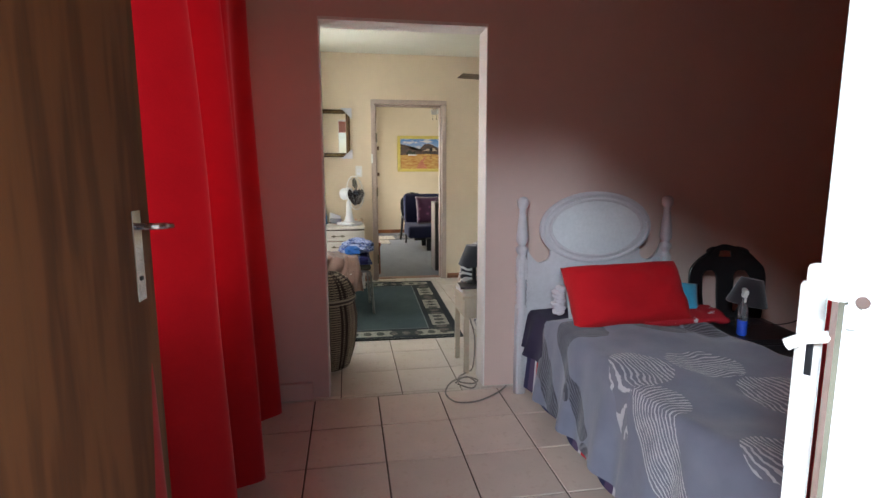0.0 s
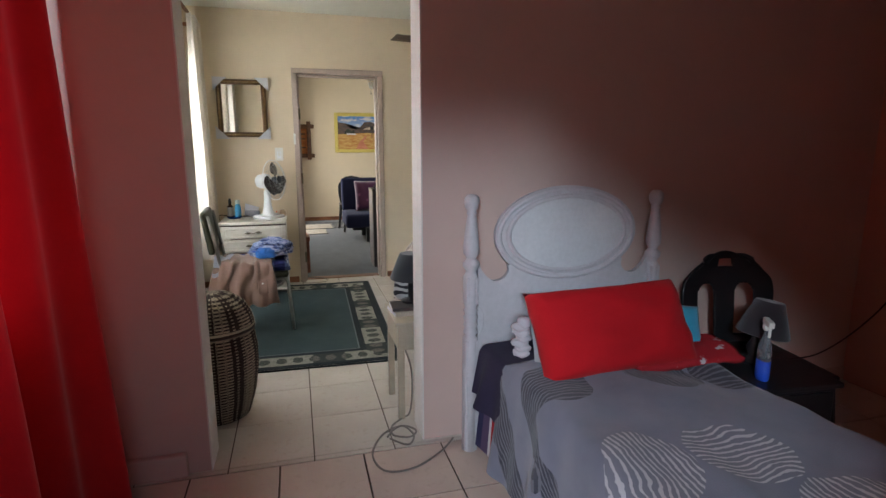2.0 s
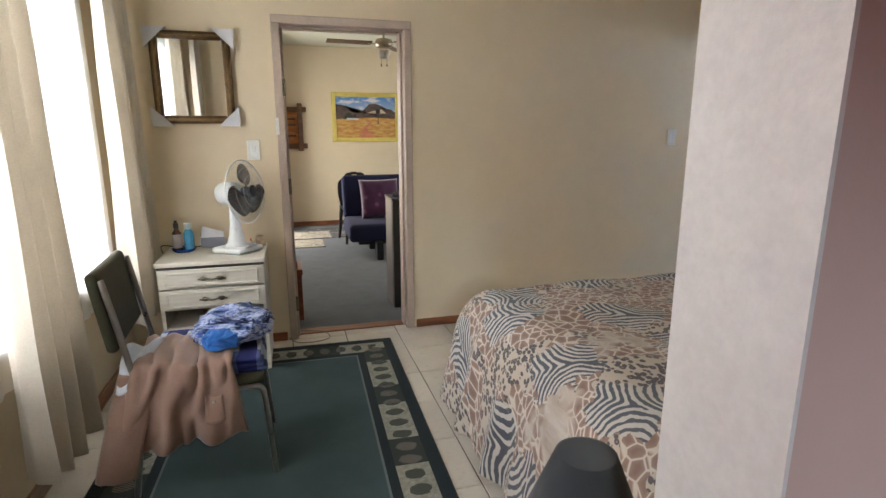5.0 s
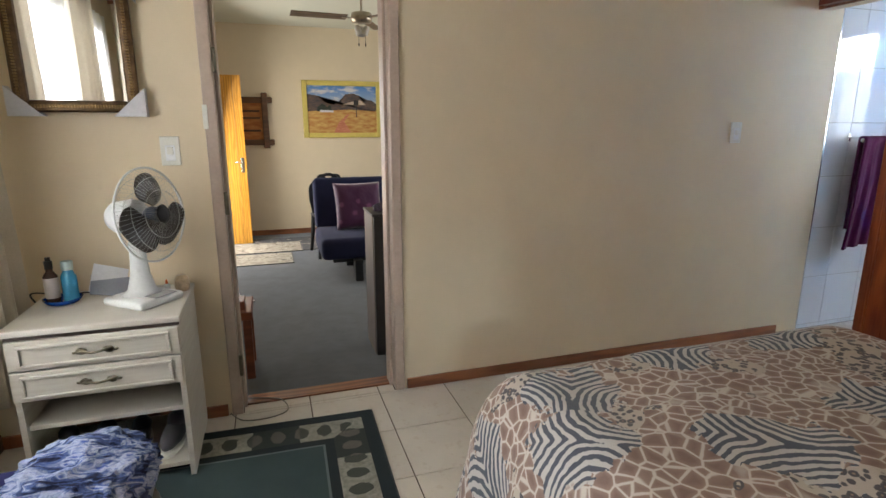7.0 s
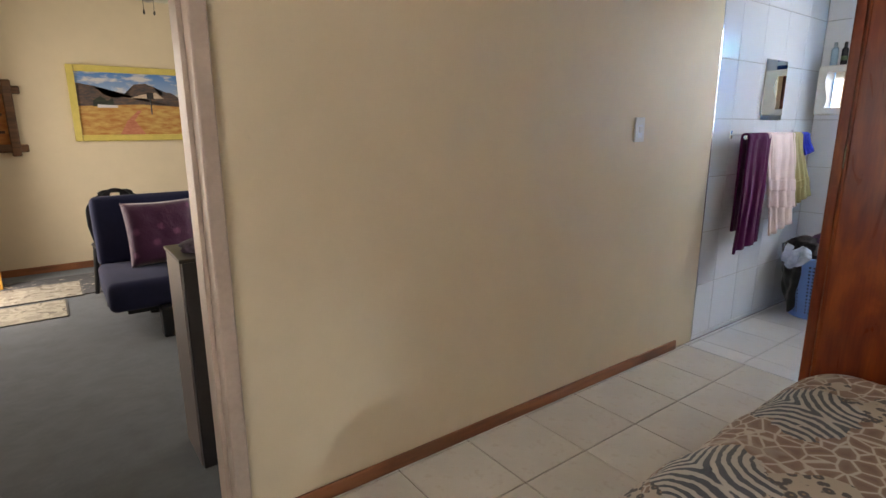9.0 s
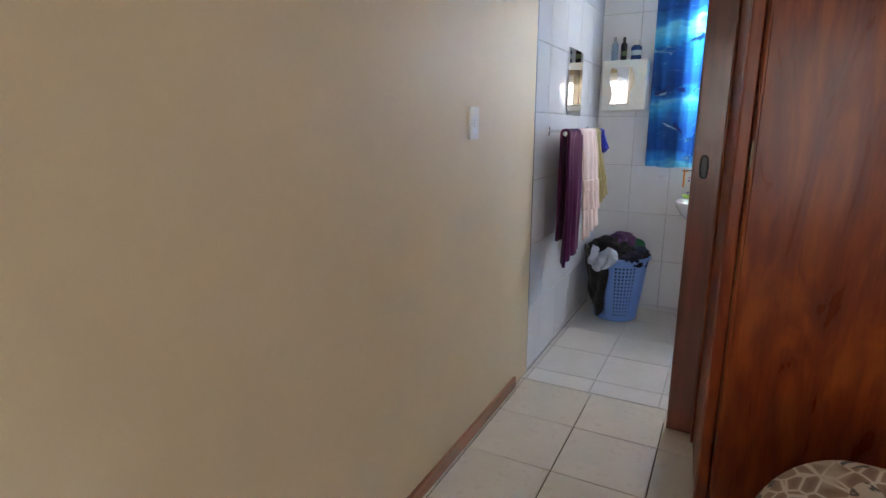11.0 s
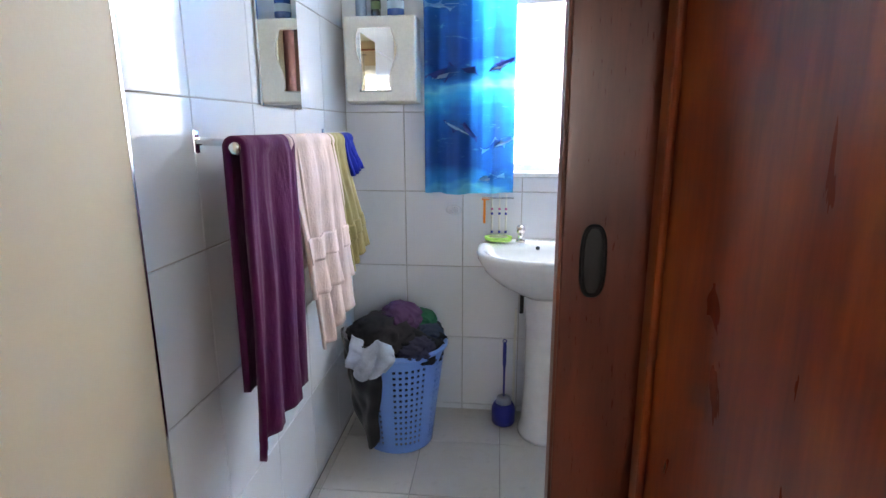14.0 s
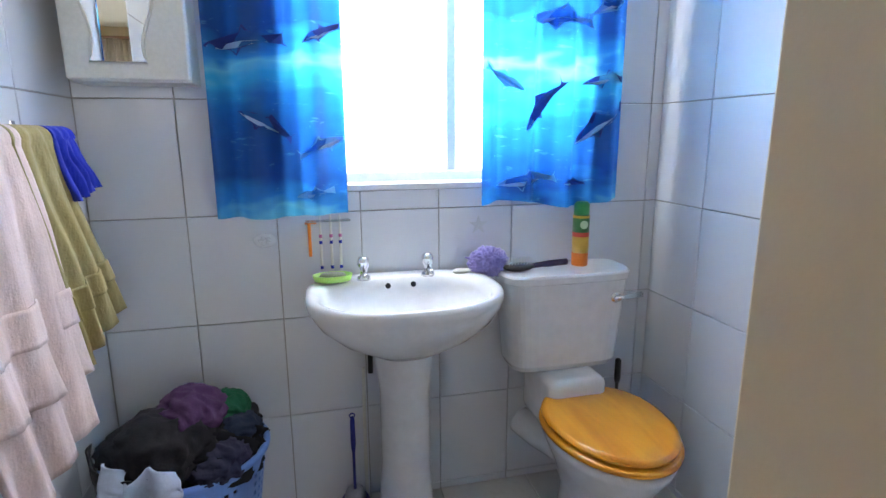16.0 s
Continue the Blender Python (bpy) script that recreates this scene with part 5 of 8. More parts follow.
# rug
m = Mat("dark_green_rug", 0.95, 0, 0.2)
x_, y_, _z = m.xyz()
W2, H2 = 0.68, 1.02
ax = m.math("ABSOLUTE", x_)
ay = m.math("ABSOLUTE", y_)
ed = m.math("MINIMUM", m.math("SUBTRACT", W2, ax), m.math("SUBTRACT", H2, ay))
band = m.math("MULTIPLY", m.math("GREATER_THAN", ed, 0.055), m.math("LESS_THAN", ed, 0.195))
line_ = m.math("MULTIPLY", m.math("GREATER_THAN", ed, 0.235), m.math("LESS_THAN", ed, 0.245))
end_side = m.math("GREATER_THAN", m.math("SUBTRACT", W2, ax), m.math("SUBTRACT", H2, ay))
run_ = m.math("ADD", m.math("MULTIPLY", end_side, x_), m.math("MULTIPLY", m.math("SUBTRACT", 1.0, end_side), y_))
leaf_u = m.math("SUBTRACT", m.math("FRACT", m.math("ADD", m.math("MULTIPLY", run_, 10.0), 20.0)), 0.5)
leaf_w = m.math("MULTIPLY", m.math("SUBTRACT", ed, 0.125), 17.0)
leaf_r = m.math("ADD", m.math("MULTIPLY", m.math("MULTIPLY", leaf_u, leaf_u), 2.4), m.math("MULTIPLY", m.math("MULTIPLY", leaf_w, leaf_w), 0.42))
leaf = m.math("LESS_THAN", m.math("ADD", leaf_r, m.math("MULTIPLY", m.noise(30, 3), 0.35)), 0.42)
vein = m.math("GREATER_THAN", m.math("SINE", m.math("ADD", m.math("MULTIPLY", run_, 480), m.math("MULTIPLY", ed, 300))), 0.2)
pale_block = m.math("LESS_THAN", m.math("FRACT", m.math("ADD", m.math("MULTIPLY", run_, 1.9), 10.35)), 0.62)
fld = m.ramp(m.noise(2.5, 5), [(0.3, (0.042, 0.066, 0.070)), (0.7, (0.062, 0.092, 0.094))])
woven = m.ramp(m.noise(60, 3), [(0.35, (0.22, 0.22, 0.18)), (0.65, (0.34, 0.33, 0.28))])
pale = m.mix(leaf, woven, m.mix(vein, (0.035, 0.045, 0.04), (0.12, 0.12, 0.10)))
deep = m.mix(leaf, (0.040, 0.048, 0.046), m.mix(vein, (0.17, 0.15, 0.13), (0.07, 0.07, 0.06)))
bandc = m.mix(pale_block, deep, pale)
m.color(m.mix(line_, m.mix(band, m.mix(m.math("LESS_THAN", ed, 0.235), fld, (0.022, 0.030, 0.034)), bandc), (0.13, 0.16, 0.17)))
m.bump(m.math("ADD", m.noise(380, 2), m.math("MULTIPLY", band, 0.6)), 0.5, 0.004)
rug = thing("rug", "worn dark green rug with a pale leaf-patterned border on tiles", "rug", (0.535, 5.305, 0.001), -1.6)
part("woven_cloth", sheet(34, 50, lambda u, v: Vector(((u - 0.5) * 2 * W2, (v - 0.5) * 2 * H2, 0.010 + 0.0015 * noise.noise(Vector((u * 6, v * 8, 0)))))), m.m, rug, smooth=True)
part("binding", boxes([((-W2 - 0.006, -H2 - 0.006, 0), (-W2, H2 + 0.006, 0.010)), ((W2, -H2 - 0.006, 0), (W2 + 0.006, H2 + 0.006, 0.010)), ((-W2, -H2 - 0.006, 0), (W2, -H2, 0.010)), ((-W2, H2, 0), (W2, H2 + 0.006, 0.010))], 0.002), fabric("rug_binding", (0.02, 0.026, 0.03)), rug)

# striped laundry basket behind the doorway's side
bk = thing("laundry_basket", "tall woven basket in brown and cream stripes, closed with a lid", "laundry basket", (0.175, 3.83, 0))
m = Mat("woven_brown_cream", 0.8, 0, 0.2)
bx, by, bz = m.xyz()
an = m.node("ShaderNodeMath")
an.operation = "ARCTAN2"
m.link(by, an.inputs[0])
m.link(bx, an.inputs[1])
ang = an.outputs[0]
row = m.math("SINE", m.math("MULTIPLY", bz, 420))
alt = m.math("SINE", m.math("ADD", m.math("MULTIPLY", ang, 34), m.math("MULTIPLY", m.math("SIGN", row), 1.57)))
strp = m.math("GREATER_THAN", m.math("ADD", m.math("ADD", m.math("MULTIPLY", row, 0.7), m.math("MULTIPLY", alt, 0.6)), m.math("MULTIPLY", m.math("SIGN", m.math("SINE", m.math("MULTIPLY", ang, 9))), 0.42)), 0.35)
band = m.math("MULTIPLY", m.math("GREATER_THAN", bz, 0.44), m.math("LESS_THAN", bz, 0.475))
lite = m.mix(strp, (0.045, 0.03, 0.025), (0.42, 0.36, 0.27))
m.color(m.mix(band, lite, (0.48, 0.42, 0.32))).bump(m.math("ADD", row, alt), 0.6, 0.004)
part("body", lathe(bmesh.new(), [(0.12, 0), (0.135, 0.01), (0.165, 0.12), (0.182, 0.24), (0.185, 0.34), (0.172, 0.44), (0.168, 0.455)], 40, None, 1.1, 1.1), m.m, bk, smooth=True)
part("lid", lathe(bmesh.new(), [(0.174, 0.455), (0.178, 0.47), (0.168, 0.52), (0.14, 0.575), (0.09, 0.615), (0.03, 0.63)], 40, None, 1.1, 1.1), m.m, bk, smooth=True)
part("rim", tube(bmesh.new(), [(0.192 * math.cos(k * math.pi / 18), 0.192 * math.sin(k * math.pi / 18), 0.455) for k in range(36)], 0.008, 8, True), fabric("basket_rim", (0.07, 0.05, 0.04)), bk, smooth=True)

# nightstand and lamp
ns = thing("nightstand", "narrow cream wooden nightstand with books beside the doorway", "nightstand", (1.22, 3.68, 0), 0)
CW = speckled("cream_wood", (0.42, 0.36, 0.27), 0.45, 8, 0.15)
part("top", box((-0.20, -0.17, 0.485), (0.20, 0.17, 0.505), 0.004), CW, ns)
part("drawer_box", box((-0.185, -0.155, 0.36), (0.185, 0.155, 0.485), 0.003), CW, ns)
part("drawer", box((-0.165, 0.155, 0.375), (0.165, 0.167, 0.475), 0.003), CW, ns)
for x in (-0.17, 0.17):
    for y in (-0.14, 0.14):
        part("leg", box((x - 0.016, y - 0.014, 0), (x + 0.016, y + 0.014, 0.36), 0.002), CW, ns)
lp = thing("bedside_lamp", "small lamp with dark cone shade and zebra-printed body on nightstand", "lamp", (1.14, 3.72, 0.545))
m = Mat("zebra_shade", 0.85)
zw = m.wave(9, 7, kind="BANDS", way="Z", detail=2)
m.color(m.ramp(zw, [(0.45, (0.02, 0.02, 0.025)), (0.55, (0.5, 0.5, 0.48))]))
part("base", lathe(bmesh.new(), [(0.05, 0), (0.048, 0.012), (0.015, 0.02), (0.013, 0.12)], 18), BLACK_PL, lp, smooth=True)
part("shade", lathe(bmesh.new(), [(0.10, 0.12), (0.105, 0.125), (0.055, 0.25), (0.05, 0.25)], 26), fabric("charcoal_shade", (0.04, 0.045, 0.05)), lp, smooth=True)
part("vase", lathe(bmesh.new(), [(0.03, 0.0), (0.05, 0.03), (0.04, 0.10), (0.02, 0.12)], 18, Matrix.Translation((-0.03, 0.06, 0))), m.m, lp, "zebra-printed body", smooth=True)
for i, (w_, h_, c) in enumerate(((0.15, 0.022, (0.5, 0.44, 0.36)), (0.14, 0.016, (0.06, 0.05, 0.05)))):
    bk2 = thing("book", ("cream" if i == 0 else "dark") + " paperback lying on the nightstand", "book", (1.13, 3.68, 0.505 + (0.022 if i else 0)), 6 - 9 * i)
    part("cover", box((-0.10, -w_ / 2, 0), (0.10, w_ / 2, h_), 0.002), speckled("book_cover_" + "ab"[i], c, 0.5), bk2)
    part("pages", box((-0.097, -w_ / 2 + 0.003, 0.003), (-0.1015, w_ / 2 - 0.003, h_ - 0.003)), CARD, bk2)

# double bed
db = thing("double_bed", "double bed base and mattress under an animal-print spread", "bed")
part("base", box((1.54, 3.60, 0.10), (2.92, 5.38, 0.33), 0.02), fabric("bed_base_cloth", (0.12, 0.09, 0.07)), db)
part("mattress", box((1.52, 3.58, 0.33), (2.92, 5.36, 0.55), 0.06, 4), fabric("mattress_cloth", (0.5, 0.47, 0.42)), db, smooth=True)
for x in (1.56, 2.86):
    for y in (3.7, 5.3):
        part("leg", lathe(bmesh.new(), [(0.02, 0), (0.028, 0.10)], 12, Matrix.Translation((x, y, 0))), BLACK_PL, db)
m = Mat("animal_print", 0.9, 0, 0.2)
px_, py_, pz_ = m.xyz()
cmb = m.node("ShaderNodeCombineXYZ")
m.link(m.math("SUBTRACT", px_, m.math("MULTIPLY", pz_, -0.75)), cmb.inputs[0])
m.link(m.math("ADD", py_, m.math("MULTIPLY", pz_, -0.35)), cmb.inputs[1])
V = cmb.outputs[0]


def vscaled(sx_, sy_):
    n_ = m.node("ShaderNodeMapping")
    n_.inputs["Scale"].default_value = (sx_, sy_, 1)
    m.link(V, n_.inputs[0])
    return n_.outputs[0]


giraf = m.voronoi(21, "DISTANCE_TO_EDGE", vscaled(1, 1.1))
gc = m.ramp(m.math("ADD", giraf, m.math("MULTIPLY", m.noise(40, 2, V), 0.03)), [(0.05, (0.66, 0.60, 0.54)), (0.10, (0.34, 0.235, 0.19)), (0.35, (0.25, 0.165, 0.14))])
leo = m.voronoi(44, "F1", vscaled(1, 1))
lc = m.ramp(m.math("ADD", leo, m.math("MULTIPLY", m.noise(60, 2, V), 0.35)), [(0.28, (0.34, 0.25, 0.19)), (0.36, (0.11, 0.10, 0.11)), (0.62, (0.12, 0.11, 0.12)), (0.69, (0.56, 0.49, 0.42))])
big = m.node("ShaderNodeTexVoronoi")
big.voronoi_dimensions = "2D"
big.inputs["Scale"].default_value = 2.1
big.inputs["Randomness"].default_value = 0.6
m.link(vscaled(1.0, 1.25), big.inputs["Vector"])
bsp = m.node("ShaderNodeVectorMath")
bsp.operation = "SUBTRACT"
m.link(vscaled(1.0, 1.25), bsp.inputs[0])
m.link(big.outputs["Position"], bsp.inputs[1])
lx, ly, lz = m.xyz(bsp.outputs[0])
bcol = m.node("ShaderNodeSeparateColor")
m.link(big.outputs["Color"], bcol.inputs[0])
turn_ = m.math("MULTIPLY", m.math("SUBTRACT", bcol.outputs[0], 0.5), 2.2)
ca_, sa_ = m.math("COSINE", turn_), m.math("SINE", turn_)
rx_ = m.math("SUBTRACT", m.math("MULTIPLY", lx, ca_), m.math("MULTIPLY", ly, sa_))
ry_ = m.math("ADD", m.math("MULTIPLY", lx, sa_), m.math("MULTIPLY", ly, ca_))
# stripes leave a spine on both sides as nested arcs
across = m.math("SQRT", m.math("ADD", m.math("MULTIPLY", rx_, rx_), 0.00004))
off_x, off_y = m.math("SUBTRACT", across, 0.235), m.math("ADD", ry_, 0.10)
arc_r = m.math("SQRT", m.math("ADD", m.math("MULTIPLY", off_x, off_x), m.math("MULTIPLY", off_y, off_y)))
phase = m.math("ADD", m.math("MULTIPLY", arc_r, 232), m.math("MULTIPLY", m.noise(6, 4, V), 14))
zst = m.math("ADD", m.math("MULTIPLY", m.math("ADD", m.math("SINE", phase), 1.0), 0.5), m.math("MULTIPLY", across, 1.3))
zc = m.ramp(m.math("ADD", zst, m.math("MULTIPLY", m.math("SUBTRACT", m.noise(9, 2, V), 0.5), 0.9)), [(0.50, (0.10, 0.11, 0.14)), (0.68, (0.59, 0.56, 0.53))])
ell = m.math("SQRT", m.math("ADD", m.math("MULTIPLY", m.math("MULTIPLY", rx_, rx_), 1.0), m.math("MULTIPLY", m.math("MULTIPLY", ry_, ry_), 0.62)))
zmask = m.math("LESS_THAN", m.math("ADD", ell, m.math("MULTIPLY", m.math("SUBTRACT", m.noise(11, 4, V), 0.5), 0.26)), 0.142)
reg = m.noise(3.1, 2, V)
plain = m.ramp(m.noise(16, 4, vscaled(1, 0.35)), [(0.3, (0.42, 0.34, 0.28)), (0.7, (0.66, 0.62, 0.58))])
base = m.mix(m.math("GREATER_THAN", reg, 0.55), gc, lc)
base = m.mix(m.ramp(m.noise(3.6, 3, m.scaled((1, 1, 1), loc=(5, 3, 0))), [(0.58, (0, 0, 0)), (0.65, (1, 1, 1))]), base, plain)
m.color(m.mix(zmask, base, zc)).bump(m.math("ADD", m.noise(260, 2), m.math("MULTIPLY", m.noise(9, 4), 4.0)), 0.3, 0.004)
m.b.inputs["Sheen Weight"].default_value = 0.15
SPREAD = m.m
spd = thing("bedspread", "animal-print fleece bedspread in zebra and leopard patches, reaching the floor", "bedspread")
fnc = cover(1.60, 2.86, 0.10, 1.82, 0.60, 0.60, (0.05, 0.05, 0.05), 0.30, 4.0, 0.026, 0.12)
part("cloth", sheet(120, 120, lambda u, v: (lambda p: Vector((p.x, 5.41 - p.y, p.z + 0.035 * math.exp(-((p.x - 2.3) / 0.5) ** 2) * min(1, max(0, p.y + 0.1)))))(fnc(u, v)), 0.0), SPREAD, spd, smooth=True)

# ceiling fan over the bed
def ceiling_fan(at, label, blades, rot, dark, lights=True):
    f_ = thing("ceiling_fan", label, "ceiling fan", at, rot)
    drop = CEIL_Z - at[2]
    BR = speckled("aged_fan_metal_" + str(blades), (0.42, 0.36, 0.28), 0.3, 20, 0.15, 0.05, 90, 0.8)
    part("rod", tube(bmesh.new(), [(0, 0, 0.03), (0, 0, drop - 0.02)], 0.010), BR, f_)
    part("canopy", lathe(bmesh.new(), [(0.03, drop - 0.06), (0.06, drop - 0.03), (0.065, drop)], 20), BR, f_, smooth=True)
    part("motor", lathe(bmesh.new(), [(0.03, -0.05), (0.085, -0.04), (0.095, 0.0), (0.085, 0.035), (0.03, 0.05)], 26), BR, f_, smooth=True)
    for k in range(blades):
        a = pose(0, 0, 0, 0, 0, 360 / blades * k)
        part("blade", box((0.13, -0.06, -0.008), (0.60, 0.06, -0.002), 0.002, 1, m=a @ pose(0, 0, 0, 9, 0, 0)), dark, f_)
        part("arm", box((0.07, -0.015, -0.012), (0.17, 0.015, -0.006), 0.002, 1, m=a), BR, f_)
    if lights:
        FR = speckled("frosted_shade", (0.75, 0.73, 0.68), 0.3)
        for k in range(3):
            a = pose(0, 0, 0, 0, 0, 120 * k + 20) @ Matrix.Translation((0.055, 0, -0.07)) @ pose(0, 0, 0, 0, 28, 0)
            part("lamp_shade", lathe(bmesh.new(), [(0.018, 0.0), (0.028, -0.03), (0.036, -0.075), (0.033, -0.078), (0.012, -0.01)], 16, a), FR, f_, "frosted tulip lamp shade", smooth=True)
        for s in (-1, 1):
            part("pull_chain", tube(bmesh.new(), [(0.03 * s, 0, -0.05), (0.03 * s, 0, -0.21)], 0.0015, 5), IRON, f_)
            part("pull", lathe(bmesh.new(), [(0.004, -0.235), (0.007, -0.22), (0.003, -0.208)], 8, Matrix.Translation((0.03 * s, 0, 0))), IRON, f_)
    return f_


DBLADE = wood("dark_fan_blade", (0.16, 0.10, 0.06), (0.07, 0.04, 0.025), "X", 0.4, 1, False)
ceiling_fan((1.89, 5.12, 2.07), "ceiling fan with thin dark blades over the double bed", 4, 192, DBLADE, False)

# wardrobe and sliding door
wr = thing("wardrobe", "varnished red-brown timber wardrobe with knotty door panels", "wardrobe", (3.41, 5.605, 0), 4.1)
WD, WW, WH = 0.50, 1.16, 2.12
part("side_panel", box((0, -0.022, 0.0), (WD, 0, WH), 0.003), RED_WOOD, wr, "varnished end panel")
part("side_panel", box((0, -WW, 0.0), (WD, -WW + 0.022, WH), 0.003), RED_WOOD, wr)
part("top_panel", box((0, -WW + 0.022, WH - 0.022), (WD, -0.022, WH)), RED_WOOD, wr)
part("back_panel", box((WD - 0.008, -WW + 0.022, 0.05), (WD, -0.022, WH - 0.022)), RED_WOOD, wr)
part("plinth", box((0.02, -WW + 0.022, 0.0), (0.04, -0.022, 0.07)), DARK_WOOD, wr)
part("bottom_panel", box((0.04, -WW + 0.022, 0.05), (WD - 0.008, -0.022, 0.07)), RED_WOOD, wr)
part("corner_moulding", boxes([((-0.012, -0.03, 0), (0.014, 0.006, WH)), ((0.014, 0.0, 0), (0.040, 0.008, WH))], 0.006, 3), RED_WOOD, wr, "chipped corner moulding", smooth=False)
part("rear_moulding", box((WD - 0.03, 0.0, 0), (WD + 0.002, 0.010, WH), 0.004), RED_WOOD, wr)
for k in range(2):
    y1_ = -0.032 - k * 0.565
    d_ = part("door", box((-0.022, y1_ - 0.555, 0.075), (-0.002, y1_, WH - 0.01), 0.004), RED_WOOD, wr)
    bm = boxes([((-0.027, y1_ - 0.014, 0.08), (-0.021, y1_ - 0.004, WH - 0.012)), ((-0.027, y1_ - 0.551, 0.08), (-0.021, y1_ - 0.541, WH - 0.012))], 0.003)
    part("edge_bead", bm, RED_WOOD, d_)
    for z in (0.3, 1.22, 1.85):
        part("hinge", box((-0.026, y1_ - 0.012 if k == 0 else y1_ - 0.553, z - 0.04), (-0.021, y1_ if k == 0 else y1_ - 0.541, z + 0.04), 0.002), BRASS_DARK, d_, "small darkened hinge")
    part("knob", lathe(bmesh.new(), [(0.008, 0), (0.008, 0.012), (0.016, 0.02), (0.010, 0.03)], 14, pose(-0.026, y1_ - (0.52 if k == 0 else 0.035), 1.0, 0, -90, 0)), DARK_WOOD, d_, smooth=True)
sd = thing("sliding_door", "dark-stained flush sliding door with a recessed metal pull, half behind the wardrobe", "door", (3.932, 5.746, 0))
part("leaf", box((0, -0.80, 0.012), (0.036, 0, 2.02), 0.002), DARK_WOOD, sd)
part("edge_band", box((-0.001, 0.0, 0.012), (0.037, 0.004, 2.02), 0.001), wood("reddish_edge_wood", (0.22, 0.07, 0.04), (0.13, 0.04, 0.025), "Z", 0.4, 1, False), sd, "paler reddish edge")
bm = bmesh.new()
oval = [(0.0135 * math.copysign(abs(math.cos(a)) ** 0.7, math.cos(a)), 0.043 * math.copysign(abs(math.sin(a)) ** 0.7, math.sin(a))) for a in [k * math.pi / 16 for k in range(32)]]
tube(bm, [(-0.001, -0.038 + a, 1.148 + b) for a, b in oval], 0.003, 8, True)
part("pull_rim", bm, IRON, sd, "blackened metal pull", smooth=True)
bm = bmesh.new()
vv = [bm.verts.new((-0.0015, -0.038 + a * 0.95, 1.148 + b * 0.95)) for a, b in oval]
bm.faces.new(vv[::-1])
part("pull_cup", bm, BLACK_PL, sd, "dark hollow of the pull")
part("track", box((0.0, -1.5, 2.03), (0.054, 0.70, 2.06), 0.003), DARK_WOOD, sd)

# cable by the lounge doorway
th = thing("thin_cable", "thin pale cable curling out of the lounge doorway over the tiles", "cable")
part("cable", tube(bmesh.new(), smooth_line([(0.60, 6.46, 0.02), (0.66, 6.40, 0.006), (0.78, 6.39, 0.006), (0.86, 6.44, 0.006), (0.83, 6.55, 0.009), (0.72, 6.60, 0.009), (0.665, 6.58, 0.02)], 8), 0.003, 6), CABLE, th, smooth=True)

# ---------- lounge ----------
pd = thing("pine_door", "bright orange varnished pine door standing open in the lounge", "door", (0.262, 10.55, 0.004), 0)
for k in range(-4, 4):
    part("plank", box((0.0 + 0.09 * k, -0.018, 0.0), (0.0885 + 0.09 * k, 0.018, 1.90), 0.003), PINE, pd)
part("handle_plate", box((0.30, -0.022, 0.83), (0.335, -0.017, 1.0), 0.002), CHROME, pd)
part("handle", tube(bmesh.new(), [(0.318, -0.02, 0.95), (0.318, -0.06, 0.95), (0.235, -0.06, 0.95)], 0.008), CHROME, pd, smooth=True)


def flat_area(x0, x1, z0, z1, y, pts, mat, parent, nm):
    bm_ = bmesh.new()
    vs_ = [bm_.verts.new((x0 + (x1 - x0) * a, y, z0 + (z1 - z0) * b)) for a, b in pts]
    f_ = bm_.faces.new(vs_)
    bmesh.ops.triangulate(bm_, faces=[f_])
    bm_.normal_update()
    for f_ in bm_.faces:
        if f_.normal.y > 0:
            f_.normal_flip()
    return part(nm, bm_, mat, parent)


def painted(name, c1, c2, scale=20):
    m_ = Mat(name, 0.6)
    m_.color(m_.ramp(m_.noise(scale, 5, m_.scaled((1, 1, 3))), [(0.35, c1), (0.65, c2)]))
    return m_.m


pic = thing("painting", "desert landscape painting with blue sky in a yellow frame", "painting")
bx0, bx1, bz0, bz1 = 1.305, 2.285, 1.212, 1.903
YF = speckled("yellow_frame", (0.62, 0.50, 0.13), 0.4, 15, 0.1)
for nm, lo, hi in (("frame_side", (bx0, Y_END - 0.04, bz0), (bx0 + 0.06, Y_END, bz1)), ("frame_side", (bx1 - 0.06, Y_END - 0.04, bz0), (bx1, Y_END, bz1)), ("frame_rail", (bx0 + 0.06, Y_END - 0.04, bz0), (bx1 - 0.06, Y_END, bz0 + 0.06)), ("frame_rail", (bx0 + 0.06, Y_END - 0.04, bz1 - 0.06), (bx1 - 0.06, Y_END, bz1))):
    part(nm, box(lo, hi, 0.008), YF, pic)
c0, c1_, d0, d1 = bx0 + 0.055, bx1 - 0.055, bz0 + 0.055, bz1 - 0.055
yy = Y_END - 0.018
m = Mat("painted_sky", 0.6)
sz3 = m.xyz()[2]
cl = m.noise(5, 5, m.scaled((1, 1, 3.2)))
m.color(m.mix(m.ramp(cl, [(0.5, (0, 0, 0)), (0.62, (1, 1, 1))]), m.ramp(m.math("MULTIPLY", m.math("SUBTRACT", sz3, d0), 1.7), [(0.5, (0.42, 0.50, 0.60)), (1.0, (0.05, 0.20, 0.52))]), (0.62, 0.60, 0.58)))
part("canvas", box((c0, yy, d0), (c1_, yy + 0.01, d1)), m.m, pic, "blue painted sky with clouds")
